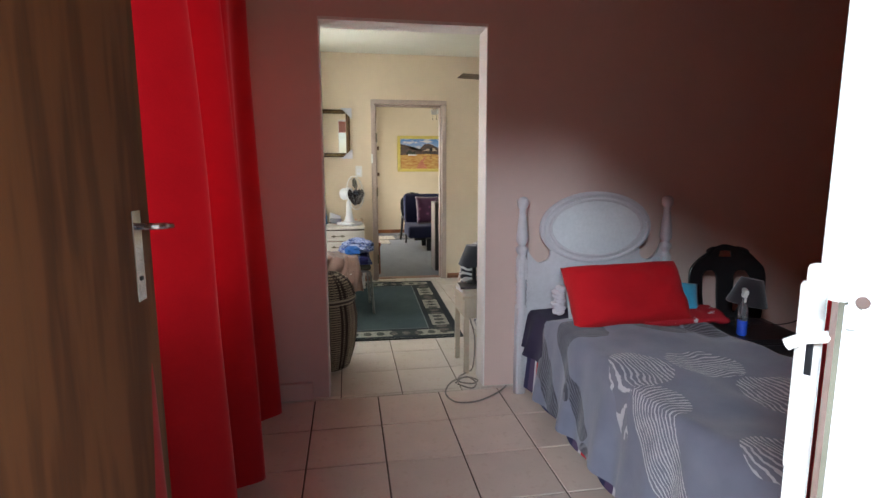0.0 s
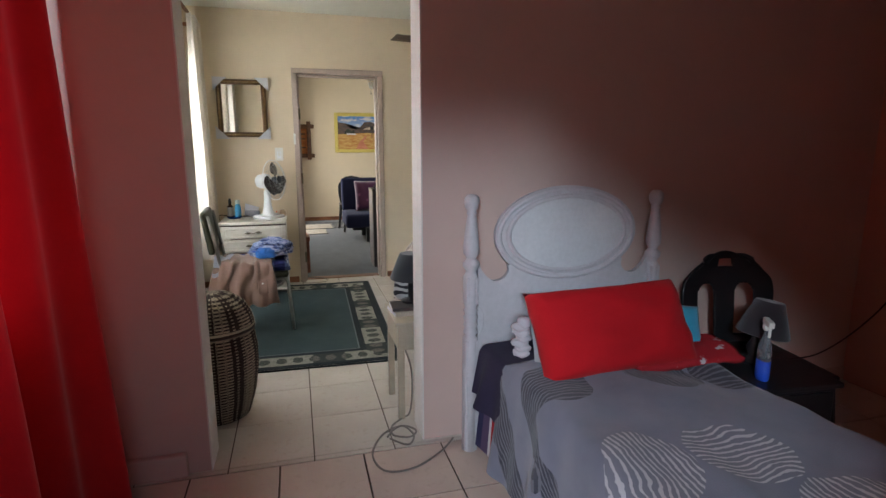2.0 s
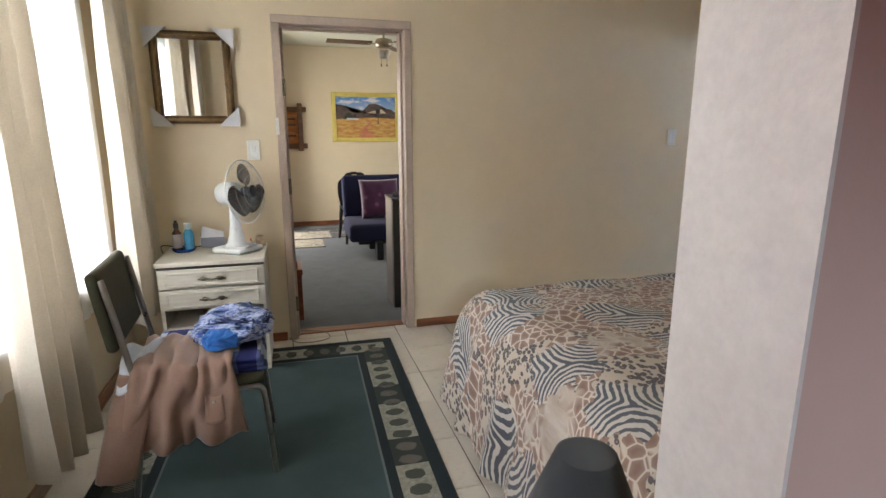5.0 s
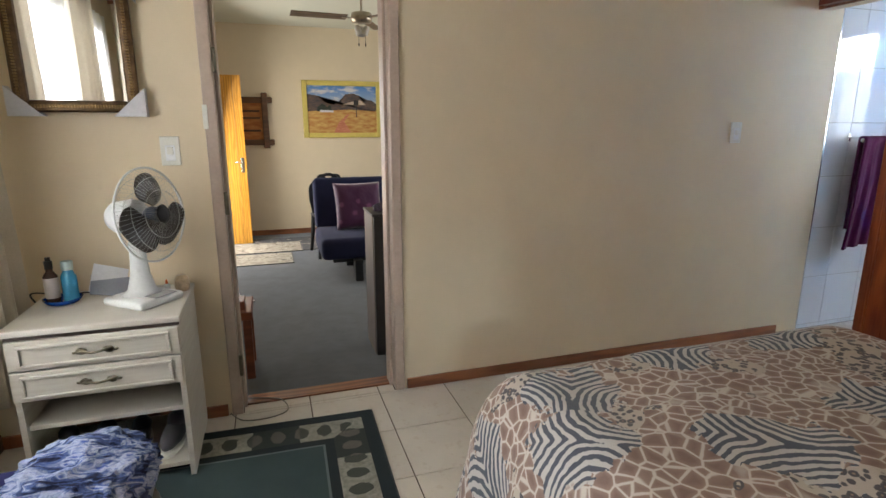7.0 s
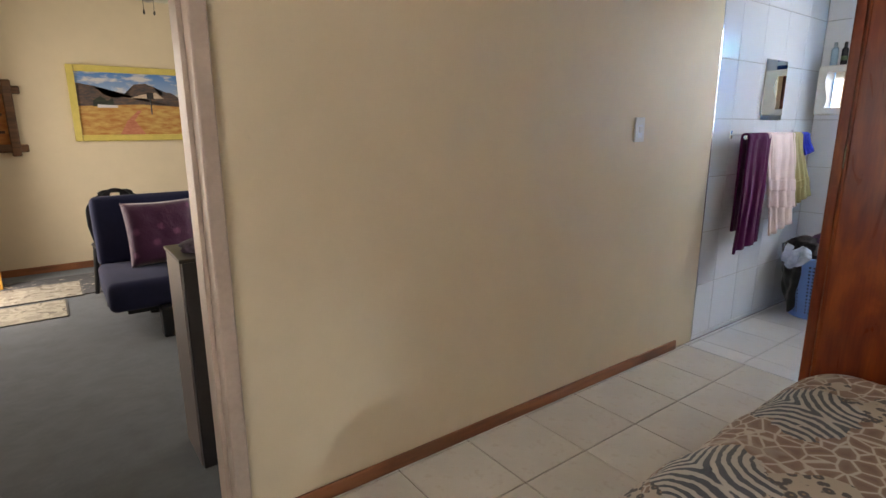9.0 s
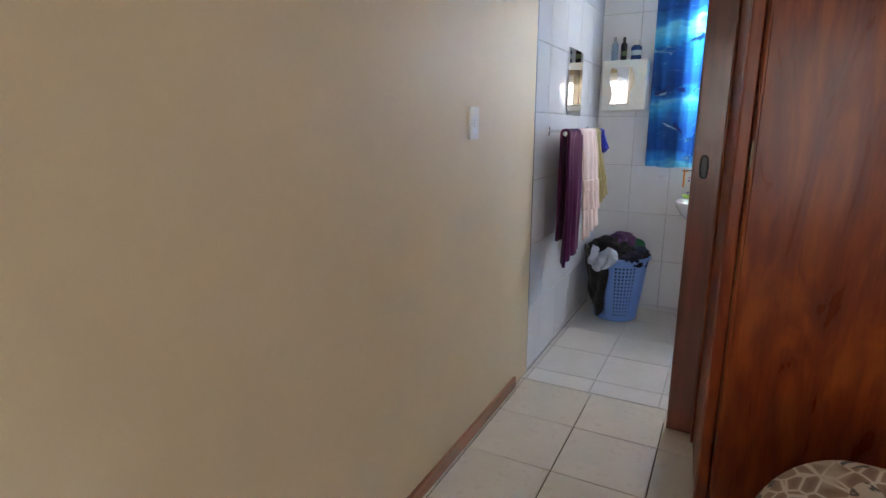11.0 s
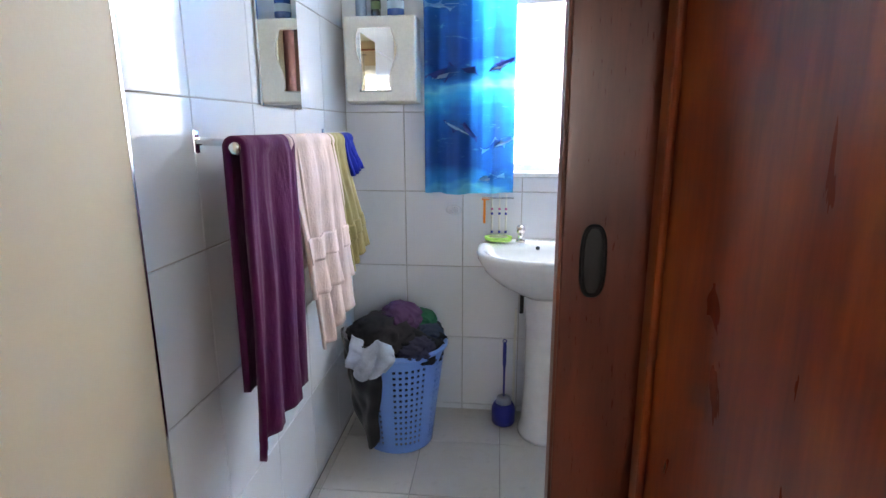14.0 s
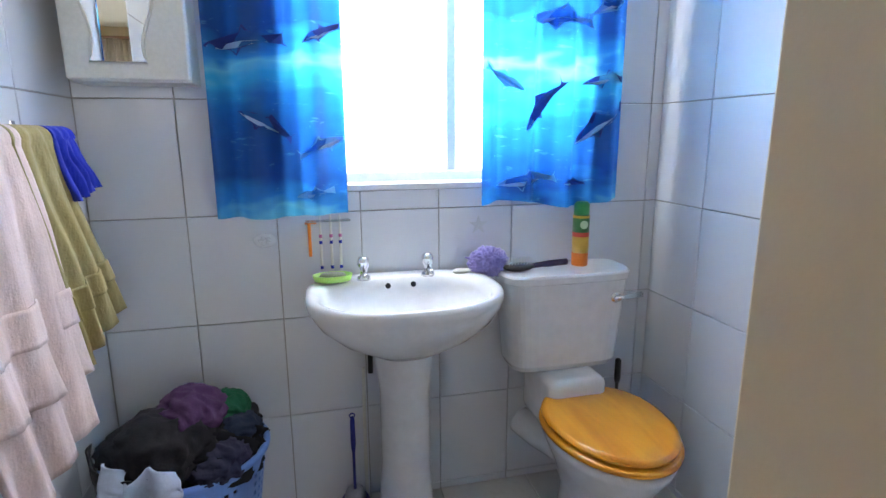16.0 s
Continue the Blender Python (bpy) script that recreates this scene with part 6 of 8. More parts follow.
flat_area(c0, c1_, d0, d1, yy - 0.001, [(0, 0.45), (1, 0.45), (1, 0.62), (0.92, 0.70), (0.86, 0.71), (0.80, 0.66), (0.73, 0.80), (0.66, 0.84), (0.55, 0.82), (0.50, 0.70), (0.42, 0.62), (0.32, 0.60), (0.24, 0.66), (0.16, 0.78), (0.0, 0.82)], painted("painted_hills", (0.05, 0.045, 0.05), (0.15, 0.09, 0.06)), pic, "mountain_range")
flat_area(c0, c1_, d0, d1, yy - 0.0016, [(0.50, 0.60), (0.84, 0.60), (0.76, 0.70), (0.62, 0.66)], painted("painted_haze", (0.45, 0.35, 0.26), (0.6, 0.48, 0.36)), pic, "pale_slope")
flat_area(c0, c1_, d0, d1, yy - 0.002, [(0, 0), (1, 0), (1, 0.47), (0.6, 0.50), (0, 0.46)], painted("painted_plain", (0.42, 0.17, 0.04), (0.58, 0.38, 0.12), 12), pic, "plain")
flat_area(c0, c1_, d0, d1, yy - 0.0026, [(0.36, 0.0), (0.62, 0.0), (0.52, 0.24), (0.60, 0.40), (0.56, 0.40), (0.44, 0.22)], painted("painted_road", (0.42, 0.12, 0.07), (0.55, 0.22, 0.13)), pic, "road")
flat_area(c0, c1_, d0, d1, yy - 0.003, [(0.14, 0.46), (0.34, 0.46), (0.33, 0.60), (0.28, 0.55), (0.22, 0.62), (0.15, 0.56)], painted("painted_trees", (0.015, 0.02, 0.015), (0.04, 0.05, 0.03)), pic, "trees")
flat_area(c0, c1_, d0, d1, yy - 0.0034, [(0.18, 0.44), (0.37, 0.44), (0.37, 0.48), (0.18, 0.49)], CARD, pic, "white_house")
bm = tube(bmesh.new(), [(c0 + 0.70 * (c1_ - c0), yy - 0.003, d0 + 0.34 * (d1 - d0)), (c0 + 0.70 * (c1_ - c0), yy - 0.003, d0 + 0.64 * (d1 - d0))], 0.006, 6)
add_box(bm, (c0 + 0.665 * (c1_ - c0), yy - 0.004, d0 + 0.60 * (d1 - d0)), (c0 + 0.735 * (c1_ - c0), yy - 0.002, d0 + 0.70 * (d1 - d0)), 0.001, 1)
part("windmill", bm, BLACK_PL, pic)

cp = thing("carved_picture", "rough dark timber frame of crossed poles round an orange carved scene", "picture")
DK = wood("rough_dark_pole", (0.13, 0.06, 0.025), (0.05, 0.022, 0.01), "X", 0.6, 1.5, False)
part("board", box((0.42, Y_END - 0.02, 1.16), (0.86, Y_END, 1.67), 0.003), painted("orange_burnt_wood", (0.34, 0.10, 0.02), (0.50, 0.22, 0.06), 6), cp, "burnt orange board")
for z in (1.16, 1.66):
    part("pole", box((0.36, Y_END - 0.05, z - 0.035), (0.95, Y_END - 0.018, z + 0.035), 0.012, 2), DK, cp)
for x in (0.42, 0.86):
    part("pole", box((x - 0.035, Y_END - 0.06, 1.09), (x + 0.035, Y_END - 0.03, 1.745), 0.012, 2), DK, cp)
for z in (1.30, 1.45, 1.53):
    part("carving", box((0.48, Y_END - 0.028, z - 0.012), (0.80, Y_END - 0.019, z + 0.012), 0.004, 2), DK, cp)
ceiling_fan((1.71, 8.90, 2.27), "ceiling fan with dark blades and tulip lamps in the lounge", 3, 184, DBLADE, True)
th = thing("futon_couch", "navy fabric futon couch with a button-free back and stub legs", "couch")
NAVYC = fabric("navy_couch_cloth", (0.024, 0.028, 0.075), 0.85, 200, 0.15, 0.08, 0.3)
part("seat", box((1.25, 8.62, 0.19), (2.9, 9.32, 0.385), 0.045, 4), NAVYC, th, smooth=True)
part("backrest", box((1.26, -0.07, 0.0), (2.9, 0.09, 0.50), 0.045, 4, m=pose(0, 9.33, 0.36, -14, 0, 0)), NAVYC, th, smooth=True)
for x in (1.56, 2.7):
    for y in (8.62, 9.2):
        part("leg", box((x - 0.035, y - 0.08, 0.004), (x + 0.035, y + 0.05, 0.20), 0.01), BLACK_PL, th)
part("frame", box((1.35, 8.70, 0.15), (2.85, 9.25, 0.20), 0.01), BLACK_PL, th)
cu = thing("purple_cushion", "deep purple velvet cushion with flower applique on the couch", "cushion")
m = Mat("purple_velvet", 0.6, 0, 0.3)
vn = m.voronoi(9, "F1")
m.color(m.ramp(m.math("ADD", vn, m.math("MULTIPLY", m.noise(20, 3), 0.4)), [(0.3, (0.20, 0.05, 0.15)), (0.5, (0.075, 0.012, 0.065))]))
m.b.inputs["Sheen Weight"].default_value = 0.6
m.bump(m.noise(26, 4), 0.6, 0.01)
bm = cushion(0.46, 0.46, 0.15, 20, 0.4, 2)
bmesh.ops.transform(bm, matrix=pose(1.66, 9.12, 0.60, 72, 0, 4), verts=bm.verts)
part("cover", bm, m.m, cu, smooth=True)
plastic_chair((1.50, 9.74, 0.004), 6)
spk = thing("tower_cabinet", "tall narrow black-sided cabinet with a grey edge beside the lounge doorway", "cabinet")
part("side", box((1.40, 6.93, 0.004), (1.50, 6.955, 0.85), 0.003), BLACK_WOOD, spk)
part("body", box((1.425, 6.955, 0.004), (1.85, 7.22, 0.85), 0.003), BLACK_WOOD, spk)
part("front_edge", box((1.395, 6.955, 0.004), (1.425, 7.22, 0.85), 0.003), speckled("worn_grey_laminate", (0.20, 0.17, 0.16), 0.4, 8, 0.2), spk, "worn grey laminated edge")
part("top", box((1.39, 6.92, 0.85), (1.86, 7.23, 0.865), 0.003), BLACK_WOOD, spk)
th = thing("cloth_bundle", "crumpled dark patterned cloth on the tower cabinet", "cloth")
crumple(1.52, 7.06, 0.875, 0.10, 0.09, 0.04, 5, speckled("dark_print", (0.08, 0.06, 0.09), 0.8, 40, 0.8), th, sub=4)
st = thing("side_stool", "reddish-brown wooden stool with a small box on it beside the doorway", "stool", (0.585, 6.98, 0.004))
RB = wood("red_stool_wood", (0.22, 0.07, 0.035), (0.12, 0.035, 0.02), "X", 0.4, 1.2, False)
part("top", box((-0.15, -0.15, 0.34), (0.13, 0.15, 0.385), 0.006), RB, st)
for x in (-0.12, 0.10):
    for y in (-0.12, 0.12):
        part("leg", box((x - 0.022, y - 0.022, 0), (x + 0.022, y + 0.022, 0.34), 0.004), RB, st)
th = thing("wooden_box", "small brown wooden box on the stool", "box", (0.63, 6.93, 0.389))
part("body", box((-0.05, -0.06, 0), (0.05, 0.06, 0.05), 0.004), RB, th)
part("slot", box((-0.02, -0.062, 0.012), (0.02, -0.058, 0.035)), BLACK_PL, th)
th = thing("cap", "grey cloth cap lying on the stool", "cap", (0.55, 7.06, 0.389))
part("crown", blob(bmesh.new(), (0, 0, 0.03), (0.07, 0.06, 0.035), 4, 0.12, 3, 1.5), fabric("grey_cap_cloth", (0.16, 0.14, 0.13)), th, smooth=True)
th = thing("walking_stick", "bent metal stick leaning in the lounge beside the pine door", "stick")
part("shaft", tube(bmesh.new(), smooth_line([(0.30, 8.3, 0.55), (0.50, 8.25, 0.18), (0.60, 8.22, 0.03), (0.68, 8.2, 0.02)], 6), 0.010, 8), CHROME, th, smooth=True)


def mat_material(name, c1, c2, c3):
    m_ = Mat(name, 0.95)
    n_ = m_.noise(11, 3, dist=1.0)
    m_.color(m_.ramp(n_, [(0.42, c1), (0.48, c2), (0.58, c2), (0.62, c3)])).bump(m_.noise(300, 2), 0.4, 0.003)
    return m_.m


for nm, lab, lo, hi, mt in (("door_mat", "pale patterned doormat on the lounge carpet", (0.30, 9.42, 0.004), (1.03, 9.88, 0.012), mat_material("pale_mat", (0.30, 0.27, 0.22), (0.42, 0.38, 0.31), (0.2, 0.18, 0.15))),
                            ("runner", "grey floral runner along the lounge wall", (0.62, 9.98, 0.004), (1.9, 10.7, 0.011), mat_material("grey_floral", (0.11, 0.11, 0.12), (0.09, 0.09, 0.10), (0.42, 0.38, 0.33))),
                            ("small_mat", "pale cream mat by the pine door", (0.05, 9.95, 0.0045), (1.15, 10.45, 0.0135), mat_material("cream_mat", (0.50, 0.46, 0.38), (0.38, 0.34, 0.28), (0.2, 0.17, 0.14)))):
    t_ = thing(nm, lab, "mat")
    part("woven_cloth", box(lo, hi, 0.002, 1), mt, t_)
    part("trim", boxes([((lo[0] - 0.012, lo[1] - 0.012, lo[2]), (hi[0] + 0.012, lo[1], hi[2] - 0.001)), ((lo[0] - 0.012, hi[1], lo[2]), (hi[0] + 0.012, hi[1] + 0.012, hi[2] - 0.001)), ((hi[0], lo[1], lo[2]), (hi[0] + 0.012, hi[1], hi[2] - 0.001))], 0.001, 1), fabric("mat_edge_" + nm, (0.06, 0.055, 0.05)), t_)

# ---------- bathroom ----------
w, ys = window("window_2", BATH_X + 0.10, 4.95, 5.88, 1.115, 2.15, (5.40,), "white steel-framed bathroom window above the basin", WHITE_GLOSS)
# white translucent panes, lit from behind, replace the blown-out view outside
m = Mat("white_glow_pane", 0.5)
m.color((0.9, 0.93, 0.95))
translucent(m.m, 0.85, (0.95, 0.97, 1.0))
for a, b in zip(ys, ys[1:]):
    part("pane", box((BATH_X + 0.112, a, 1.15), (BATH_X + 0.116, b, 2.115)), m.m, w, "translucent white pane standing in for the overexposed outdoors")
part("window_stay", tube(bmesh.new(), [(BATH_X + 0.09, 5.44, 1.16), (BATH_X + 0.07, 5.50, 1.165), (BATH_X + 0.09, 5.58, 1.17)], 0.004, 6), CHROME, w)
part("window_sill", box((BATH_X - 0.008, 4.95, 1.100), (BATH_X + 0.10, 5.88, 1.1195), 0.003), WHITE_GLOSS, w)
part("reveal", boxes([((BATH_X - 0.006, 4.944, 1.12), (BATH_X + 0.1, 4.952, 2.15)), ((BATH_X - 0.006, 5.878, 1.12), (BATH_X + 0.1, 5.886, 2.15))]), WHITE_GLOSS, w)

# dolphin curtains: blue cloth with waves, dolphins as cut shapes following the folds
m = Mat("blue_sea_cloth", 0.6)
dx_, dy_, dz_ = m.xyz()
vz = m.math("ADD", m.math("MULTIPLY", dz_, 2.1), m.math("MULTIPLY", m.noise(2.6, 3, m.scaled((1, 0.8, 2.2))), 0.9))
fr_ = m.math("FRACT", vz)
sea = m.ramp(fr_, [(0.0, (0.008, 0.10, 0.36)), (0.25, (0.010, 0.17, 0.48)), (0.42, (0.03, 0.42, 0.70)), (0.52, (0.16, 0.62, 0.78)), (0.60, (0.02, 0.25, 0.62)), (0.8, (0.007, 0.08, 0.31)), (1.0, (0.008, 0.10, 0.36))])
ripple = m.ramp(m.noise(20, 4, m.scaled((1, 0.5, 3))), [(0.62, (0, 0, 0)), (0.72, (0.35, 0.35, 0.35))])
sea2 = m.mix(ripple, sea, (0.18, 0.55, 0.75))
m.color(sea2).bump(m.noise(250, 2), 0.1, 0.001)
translucent(m.m, 0.5, sea2)
SEA = m.m
DOLPH = speckled("printed_dolphin", (0.03, 0.05, 0.22), 0.7, 20, 0.3, 0.05)
translucent(DOLPH, 0.4, (0.03, 0.06, 0.3))
DOLPH2 = speckled("pale_printed_dolphin", (0.20, 0.42, 0.62), 0.7, 20, 0.3, 0.05)
translucent(DOLPH2, 0.5, (0.2, 0.45, 0.7))

BELLY = speckled("pale_dolphin_belly", (0.42, 0.58, 0.72), 0.7, 20, 0.2, 0.05)
translucent(BELLY, 0.5, (0.5, 0.7, 0.85))


def sea_fold(a, b, folds, depth, seed):
    def place(y, z):
        u = (y - a) / (b - a)
        ph = u * folds * 2 * math.pi + seed
        k = 0.55 + 0.45 * (2.25 - z) / 1.2
        return 5.553 + depth * k * (math.sin(ph + 0.6 * math.sin(ph * 0.41)) + 0.3 * math.sin(2.2 * ph + 1))
    return place


def dolphin_outline():
    top = smooth_line([(-0.5, 0.0, 0), (-0.40, 0.055, 0), (-0.2, 0.12, 0), (-0.02, 0.125, 0), (0.02, 0.22, 0), (0.10, 0.115, 0), (0.30, 0.04, 0), (0.42, 0.0, 0), (0.52, 0.11, 0)], 3)
    low = smooth_line([(0.52, 0.11, 0), (0.47, -0.01, 0), (0.53, -0.10, 0), (0.40, -0.03, 0), (0.15, -0.03, 0), (-0.08, -0.06, 0), (-0.12, -0.15, 0), (-0.20, -0.05, 0), (-0.38, -0.03, 0), (-0.5, 0.0, 0)], 3)
    return [(p.x, p.y) for p in top[:-1] + low[:-1]]


def sea_curtain(a, b, top, low, folds, depth, seed, fish, label, hem=0.0):
    th_ = thing("bathroom_curtain", label, "curtain")
    pl_ = sea_fold(a, b, folds, depth, seed)
    part("cloth", sheet(110, 26, lambda u, v: Vector((pl_(a + (b - a) * u, low + (top - low) * v), a + (b - a) * u, (low + hem * math.sin(u * 7 + seed)) + (top - low) * v))), SEA, th_, smooth=True)
    for y, z, s_, tilt, flip, mt in fish:
        s_ *= 1.25
        bm_ = bmesh.new()
        c_, s2 = math.cos(math.radians(tilt)), math.sin(math.radians(tilt))
        vs_ = []
        for px, pz in dolphin_outline():
            px *= flip
            yy_, zz_ = y - s_ * (px * c_ - pz * s2), z + s_ * (px * s2 + pz * c_)
            yy_ = min(max(yy_, a + 0.004), b - 0.004)
            vs_.append(bm_.verts.new((pl_(yy_, zz_) - 0.003, yy_, zz_)))
        bmesh.ops.triangulate(bm_, faces=[bm_.faces.new(vs_)])
        fish_ = part("dolphin", bm_, mt, th_, "printed dolphin shape")
        bm_ = bmesh.new()
        vs_ = []
        for px, pz in ((-0.46, 0.0), (-0.30, 0.012), (-0.05, 0.02), (0.16, 0.005), (0.30, -0.012), (0.10, -0.03), (-0.10, -0.055), (-0.30, -0.04)):
            px *= flip
            yy_, zz_ = y - s_ * (px * c_ - pz * s2), z + s_ * (px * s2 + pz * c_)
            yy_ = min(max(yy_, a + 0.004), b - 0.004)
            vs_.append(bm_.verts.new((pl_(yy_, zz_) - 0.0045, yy_, zz_)))
        bmesh.ops.triangulate(bm_, faces=[bm_.faces.new(vs_)])
        part("belly", bm_, BELLY, fish_, "pale belly")
    return th_


sea_curtain(5.765, 6.135, 2.28, 1.035, 2.6, 0.024, 0.5, [(6.03, 1.52, 0.17, 8, 1, DOLPH), (5.99, 1.30, 0.13, -28, 1, DOLPH), (5.83, 1.24, 0.12, 20, -1, DOLPH2), (5.82, 1.55, 0.10, 25, 1, DOLPH), (6.05, 1.78, 0.14, 0, -1, DOLPH2), (5.86, 1.10, 0.09, 10, 1, DOLPH2), (5.85, 1.85, 0.12, 12, 1, DOLPH)],
            "blue sea-print curtain with dolphins hanging beside the wall cabinet", 0.004)
sea_curtain(4.855, 5.345, 2.28, 1.045, 3.3, 0.026, 2.3, [(5.14, 1.36, 0.16, 52, 1, DOLPH), (4.93, 1.30, 0.17, 38, 1, DOLPH), (4.92, 1.44, 0.12, 8, 1, DOLPH), (5.27, 1.44, 0.12, -30, -1, DOLPH2), (5.08, 1.62, 0.18, 0, 1, DOLPH2), (4.93, 1.66, 0.10, 20, -1, DOLPH2), (5.19, 1.12, 0.15, 8, 1, DOLPH2), (5.02, 1.11, 0.08, 0, 1, DOLPH), (5.25, 1.75, 0.10, 15, 1, DOLPH)],
            "blue sea-print curtain with dolphins hanging beside the cistern", 0.014)
rod = thing("curtain_wire", "thin white curtain wire over the bathroom window", "curtain rod")
part("wire", tube(bmesh.new(), [(5.553, 4.80, 2.285), (5.553, 6.18, 2.285)], 0.006, 8), WHITE_GLOSS, rod)
for y in (4.80, 6.18):
    part("hook", box((5.548, y - 0.006, 2.278), (BATH_X - 0.006, y + 0.006, 2.292), 0.002), WHITE_GLOSS, rod)

# flat mirror and mirrored cabinet
TY = Y_B - 0.0  # tiled face
mi = thing("frameless_mirror", "small frameless mirror fixed on the white wall tiles", "mirror", (4.905, TY - 0.002, 1.555))
part("mirror_glass", box((-0.152, -0.008, -0.187), (0.152, -0.002, 0.187), 0.003, 1), MIRROR, mi)
cab = thing("bathroom_cabinet", "white plastic wall cabinet with a wavy-edged mirror door", "cabinet", (BATH_X - 0.006, 6.30, 1.405))
part("body", box((-0.125, -0.142, 0), (-0.002, 0.142, 0.33), 0.004), PLASTIC_W, cab)
part("door", box((-0.143, -0.142, 0.004), (-0.127, 0.142, 0.326), 0.006, 3), PLASTIC_W, cab)
bm = bmesh.new()
wv = []
for k in range(13):
    t = k / 12
    wv.append((0.085 - 0.012 * math.sin(t * 2 * math.pi), 0.045 + 0.24 * t))
for k in range(13):
    t = 1 - k / 12
    wv.append((-0.055 + 0.016 * math.sin(t * 2 * math.pi + 0.6), 0.045 + 0.24 * t))
f = bm.faces.new([bm.verts.new((-0.1445, y, z)) for y, z in wv])
bm.normal_update()
if f.normal.x > 0:
    f.normal_flip()
part("mirror", bm, MIRROR, cab)
part("mirror_rim", tube(bmesh.new(), [(-0.144, y, z) for y, z in wv], 0.004, 6, True), PLASTIC_W, cab, smooth=True)
for i, (y, h, r, c, lab) in enumerate(((6.385, 0.12, 0.022, (0.25, 0.36, 0.5), "blue-grey shampoo bottle on the cabinet"), (6.325, 0.115, 0.020, (0.015, 0.015, 0.02), "black roll-on bottle on the cabinet"), (6.245, 0.095, 0.034, (0.02, 0.07, 0.25), "blue skin-cream bottle with a pale label on the cabinet"))):
    b = thing("toiletry_bottle", lab, "bottle", (5.53, y, 1.735))
    part("body", lathe(bmesh.new(), [(r * 0.95, 0), (r, 0.005), (r, h - 0.012), (r * 0.6, h)], 18, None, 0.8, 1), speckled("toiletry_plastic_" + "abc"[i], c, 0.25), b, smooth=True)
    part("cap", lathe(bmesh.new(), [(r * 0.5, h), (r * 0.5, h + 0.03), (r * 0.3, h + 0.035)], 14), PLASTIC_W if i == 2 else (BLACK_PL if i == 1 else speckled("grey_cap", (0.3, 0.35, 0.4), 0.4)), b)
    if i != 0:
        part("label", lathe(bmesh.new(), [(r * 1.01, 0.03), (r * 1.01, 0.06)], 18, None, 0.8, 1), speckled("label_" + "abc"[i], (0.45, 0.6, 0.7) if i == 2 else (0.10, 0.16, 0.07), 0.5), b)

# towel rail
RY = 6.385
tr_ = thing("towel_rail", "chrome towel rail with round ends on the tiled wall", "towel rail")
part("rail", tube(bmesh.new(), [(4.40, RY, 1.268), (5.30, RY, 1.268)], 0.010, 12), CHROME, tr_)
for x in (4.42, 5.27):
    part("bracket", tube(bmesh.new(), [(x - 0.02, TY - 0.012, 1.28), (x - 0.02, RY + 0.02, 1.278), (x, RY, 1.268)], 0.008, 8), CHROME, tr_)
    part("mount", box((x - 0.03, TY - 0.014, 1.255), (x - 0.01, TY - 0.008, 1.305), 0.002), CHROME, tr_)
part("end_cap", lathe(bmesh.new(), [(0.011, 0), (0.018, 0.006), (0.018, 0.014), (0.008, 0.018)], 16, pose(4.402, RY, 1.268, 0, -90, 0)), CHROME, tr_, smooth=True)


def towel(label, x0, x1, z_front, z_back, mat, seed, slant=0.0, narrow=0.0, band=None, thick=0.012, off=0.0, drift=0.03):
    """A towel hung over the rail: a front fall, a round over the bar and a back fall."""
    t_ = thing("towel", label, "towel", group="towels on the rail")

    def fn(u, v):
        r = 0.025 + off
        wx = x0 + (x1 - x0) * u
        if v < 0.55:
            k = 1 - v / 0.55
            low = z_front + slant * (u - 0.5)
            z = 1.268 - (1.268 - low) * k
            y = RY - r - 0.018 * k - (0.003 + 0.009 * k) * math.sin(u * 19 + seed + 0.8 * math.sin(k * 2.5)) - 0.003 * math.sin(u * 41 + seed * 2 + k) * (0.3 + k) - 0.012 * noise.noise(Vector((u * 2.5, k * 2, seed)))
            wx += drift * k + (0.5 - u) * narrow * k + 0.012 * noise.noise(Vector((u * 3, k * 3, seed)))
        elif v < 0.70:
            a_ = (v - 0.55) / 0.15 * math.pi
            z = 1.268 + r * math.sin(a_)
            y = RY - r * math.cos(a_) - 0.003 * math.sin(u * 19 + seed) * (1 - (v - 0.55) / 0.15)
        else:
            k = (v - 0.70) / 0.30
            z = 1.268 - (1.268 - z_back) * k
            y = RY + r + 0.004 * math.sin(u * 12 + seed) * k
        return Vector((wx, y, z))

    part("cloth", sheet(46, 60, fn, thick), mat, t_, smooth=True)
    if band:
        part("woven_band", sheet(46, 8, lambda u, v: fn(u, 0.55 * (band[0] + (band[1] - band[0]) * v)) + Vector((0, -0.004 - 0.002 * math.sin(v * 25), 0)), 0.003), mat, t_, "ribbed woven band", smooth=True)
    return t_


def terry(name, c):
    m_ = Mat(name, 0.95, 0, 0.15)
    f_ = m_.noise(330, 2)
    bro = m_.noise(6, 4)
    base_ = m_.ramp(bro, [(0.3, shade(c, 0.85)), (0.7, shade(c, 1.12))])
    m_.color(m_.mix(0.14, base_, m_.ramp(f_, [(0.35, shade(c, 0.55)), (0.65, shade(c, 1.3))])))
    m_.b.inputs["Sheen Weight"].default_value = 0.08
    m_.bump(m_.math("ADD", m_.noise(190, 3), m_.math("MULTIPLY", m_.noise(22, 3, m_.scaled((1.4, 1.4, 0.35))), 5.0)), 0.4, 0.003)
    return m_.m


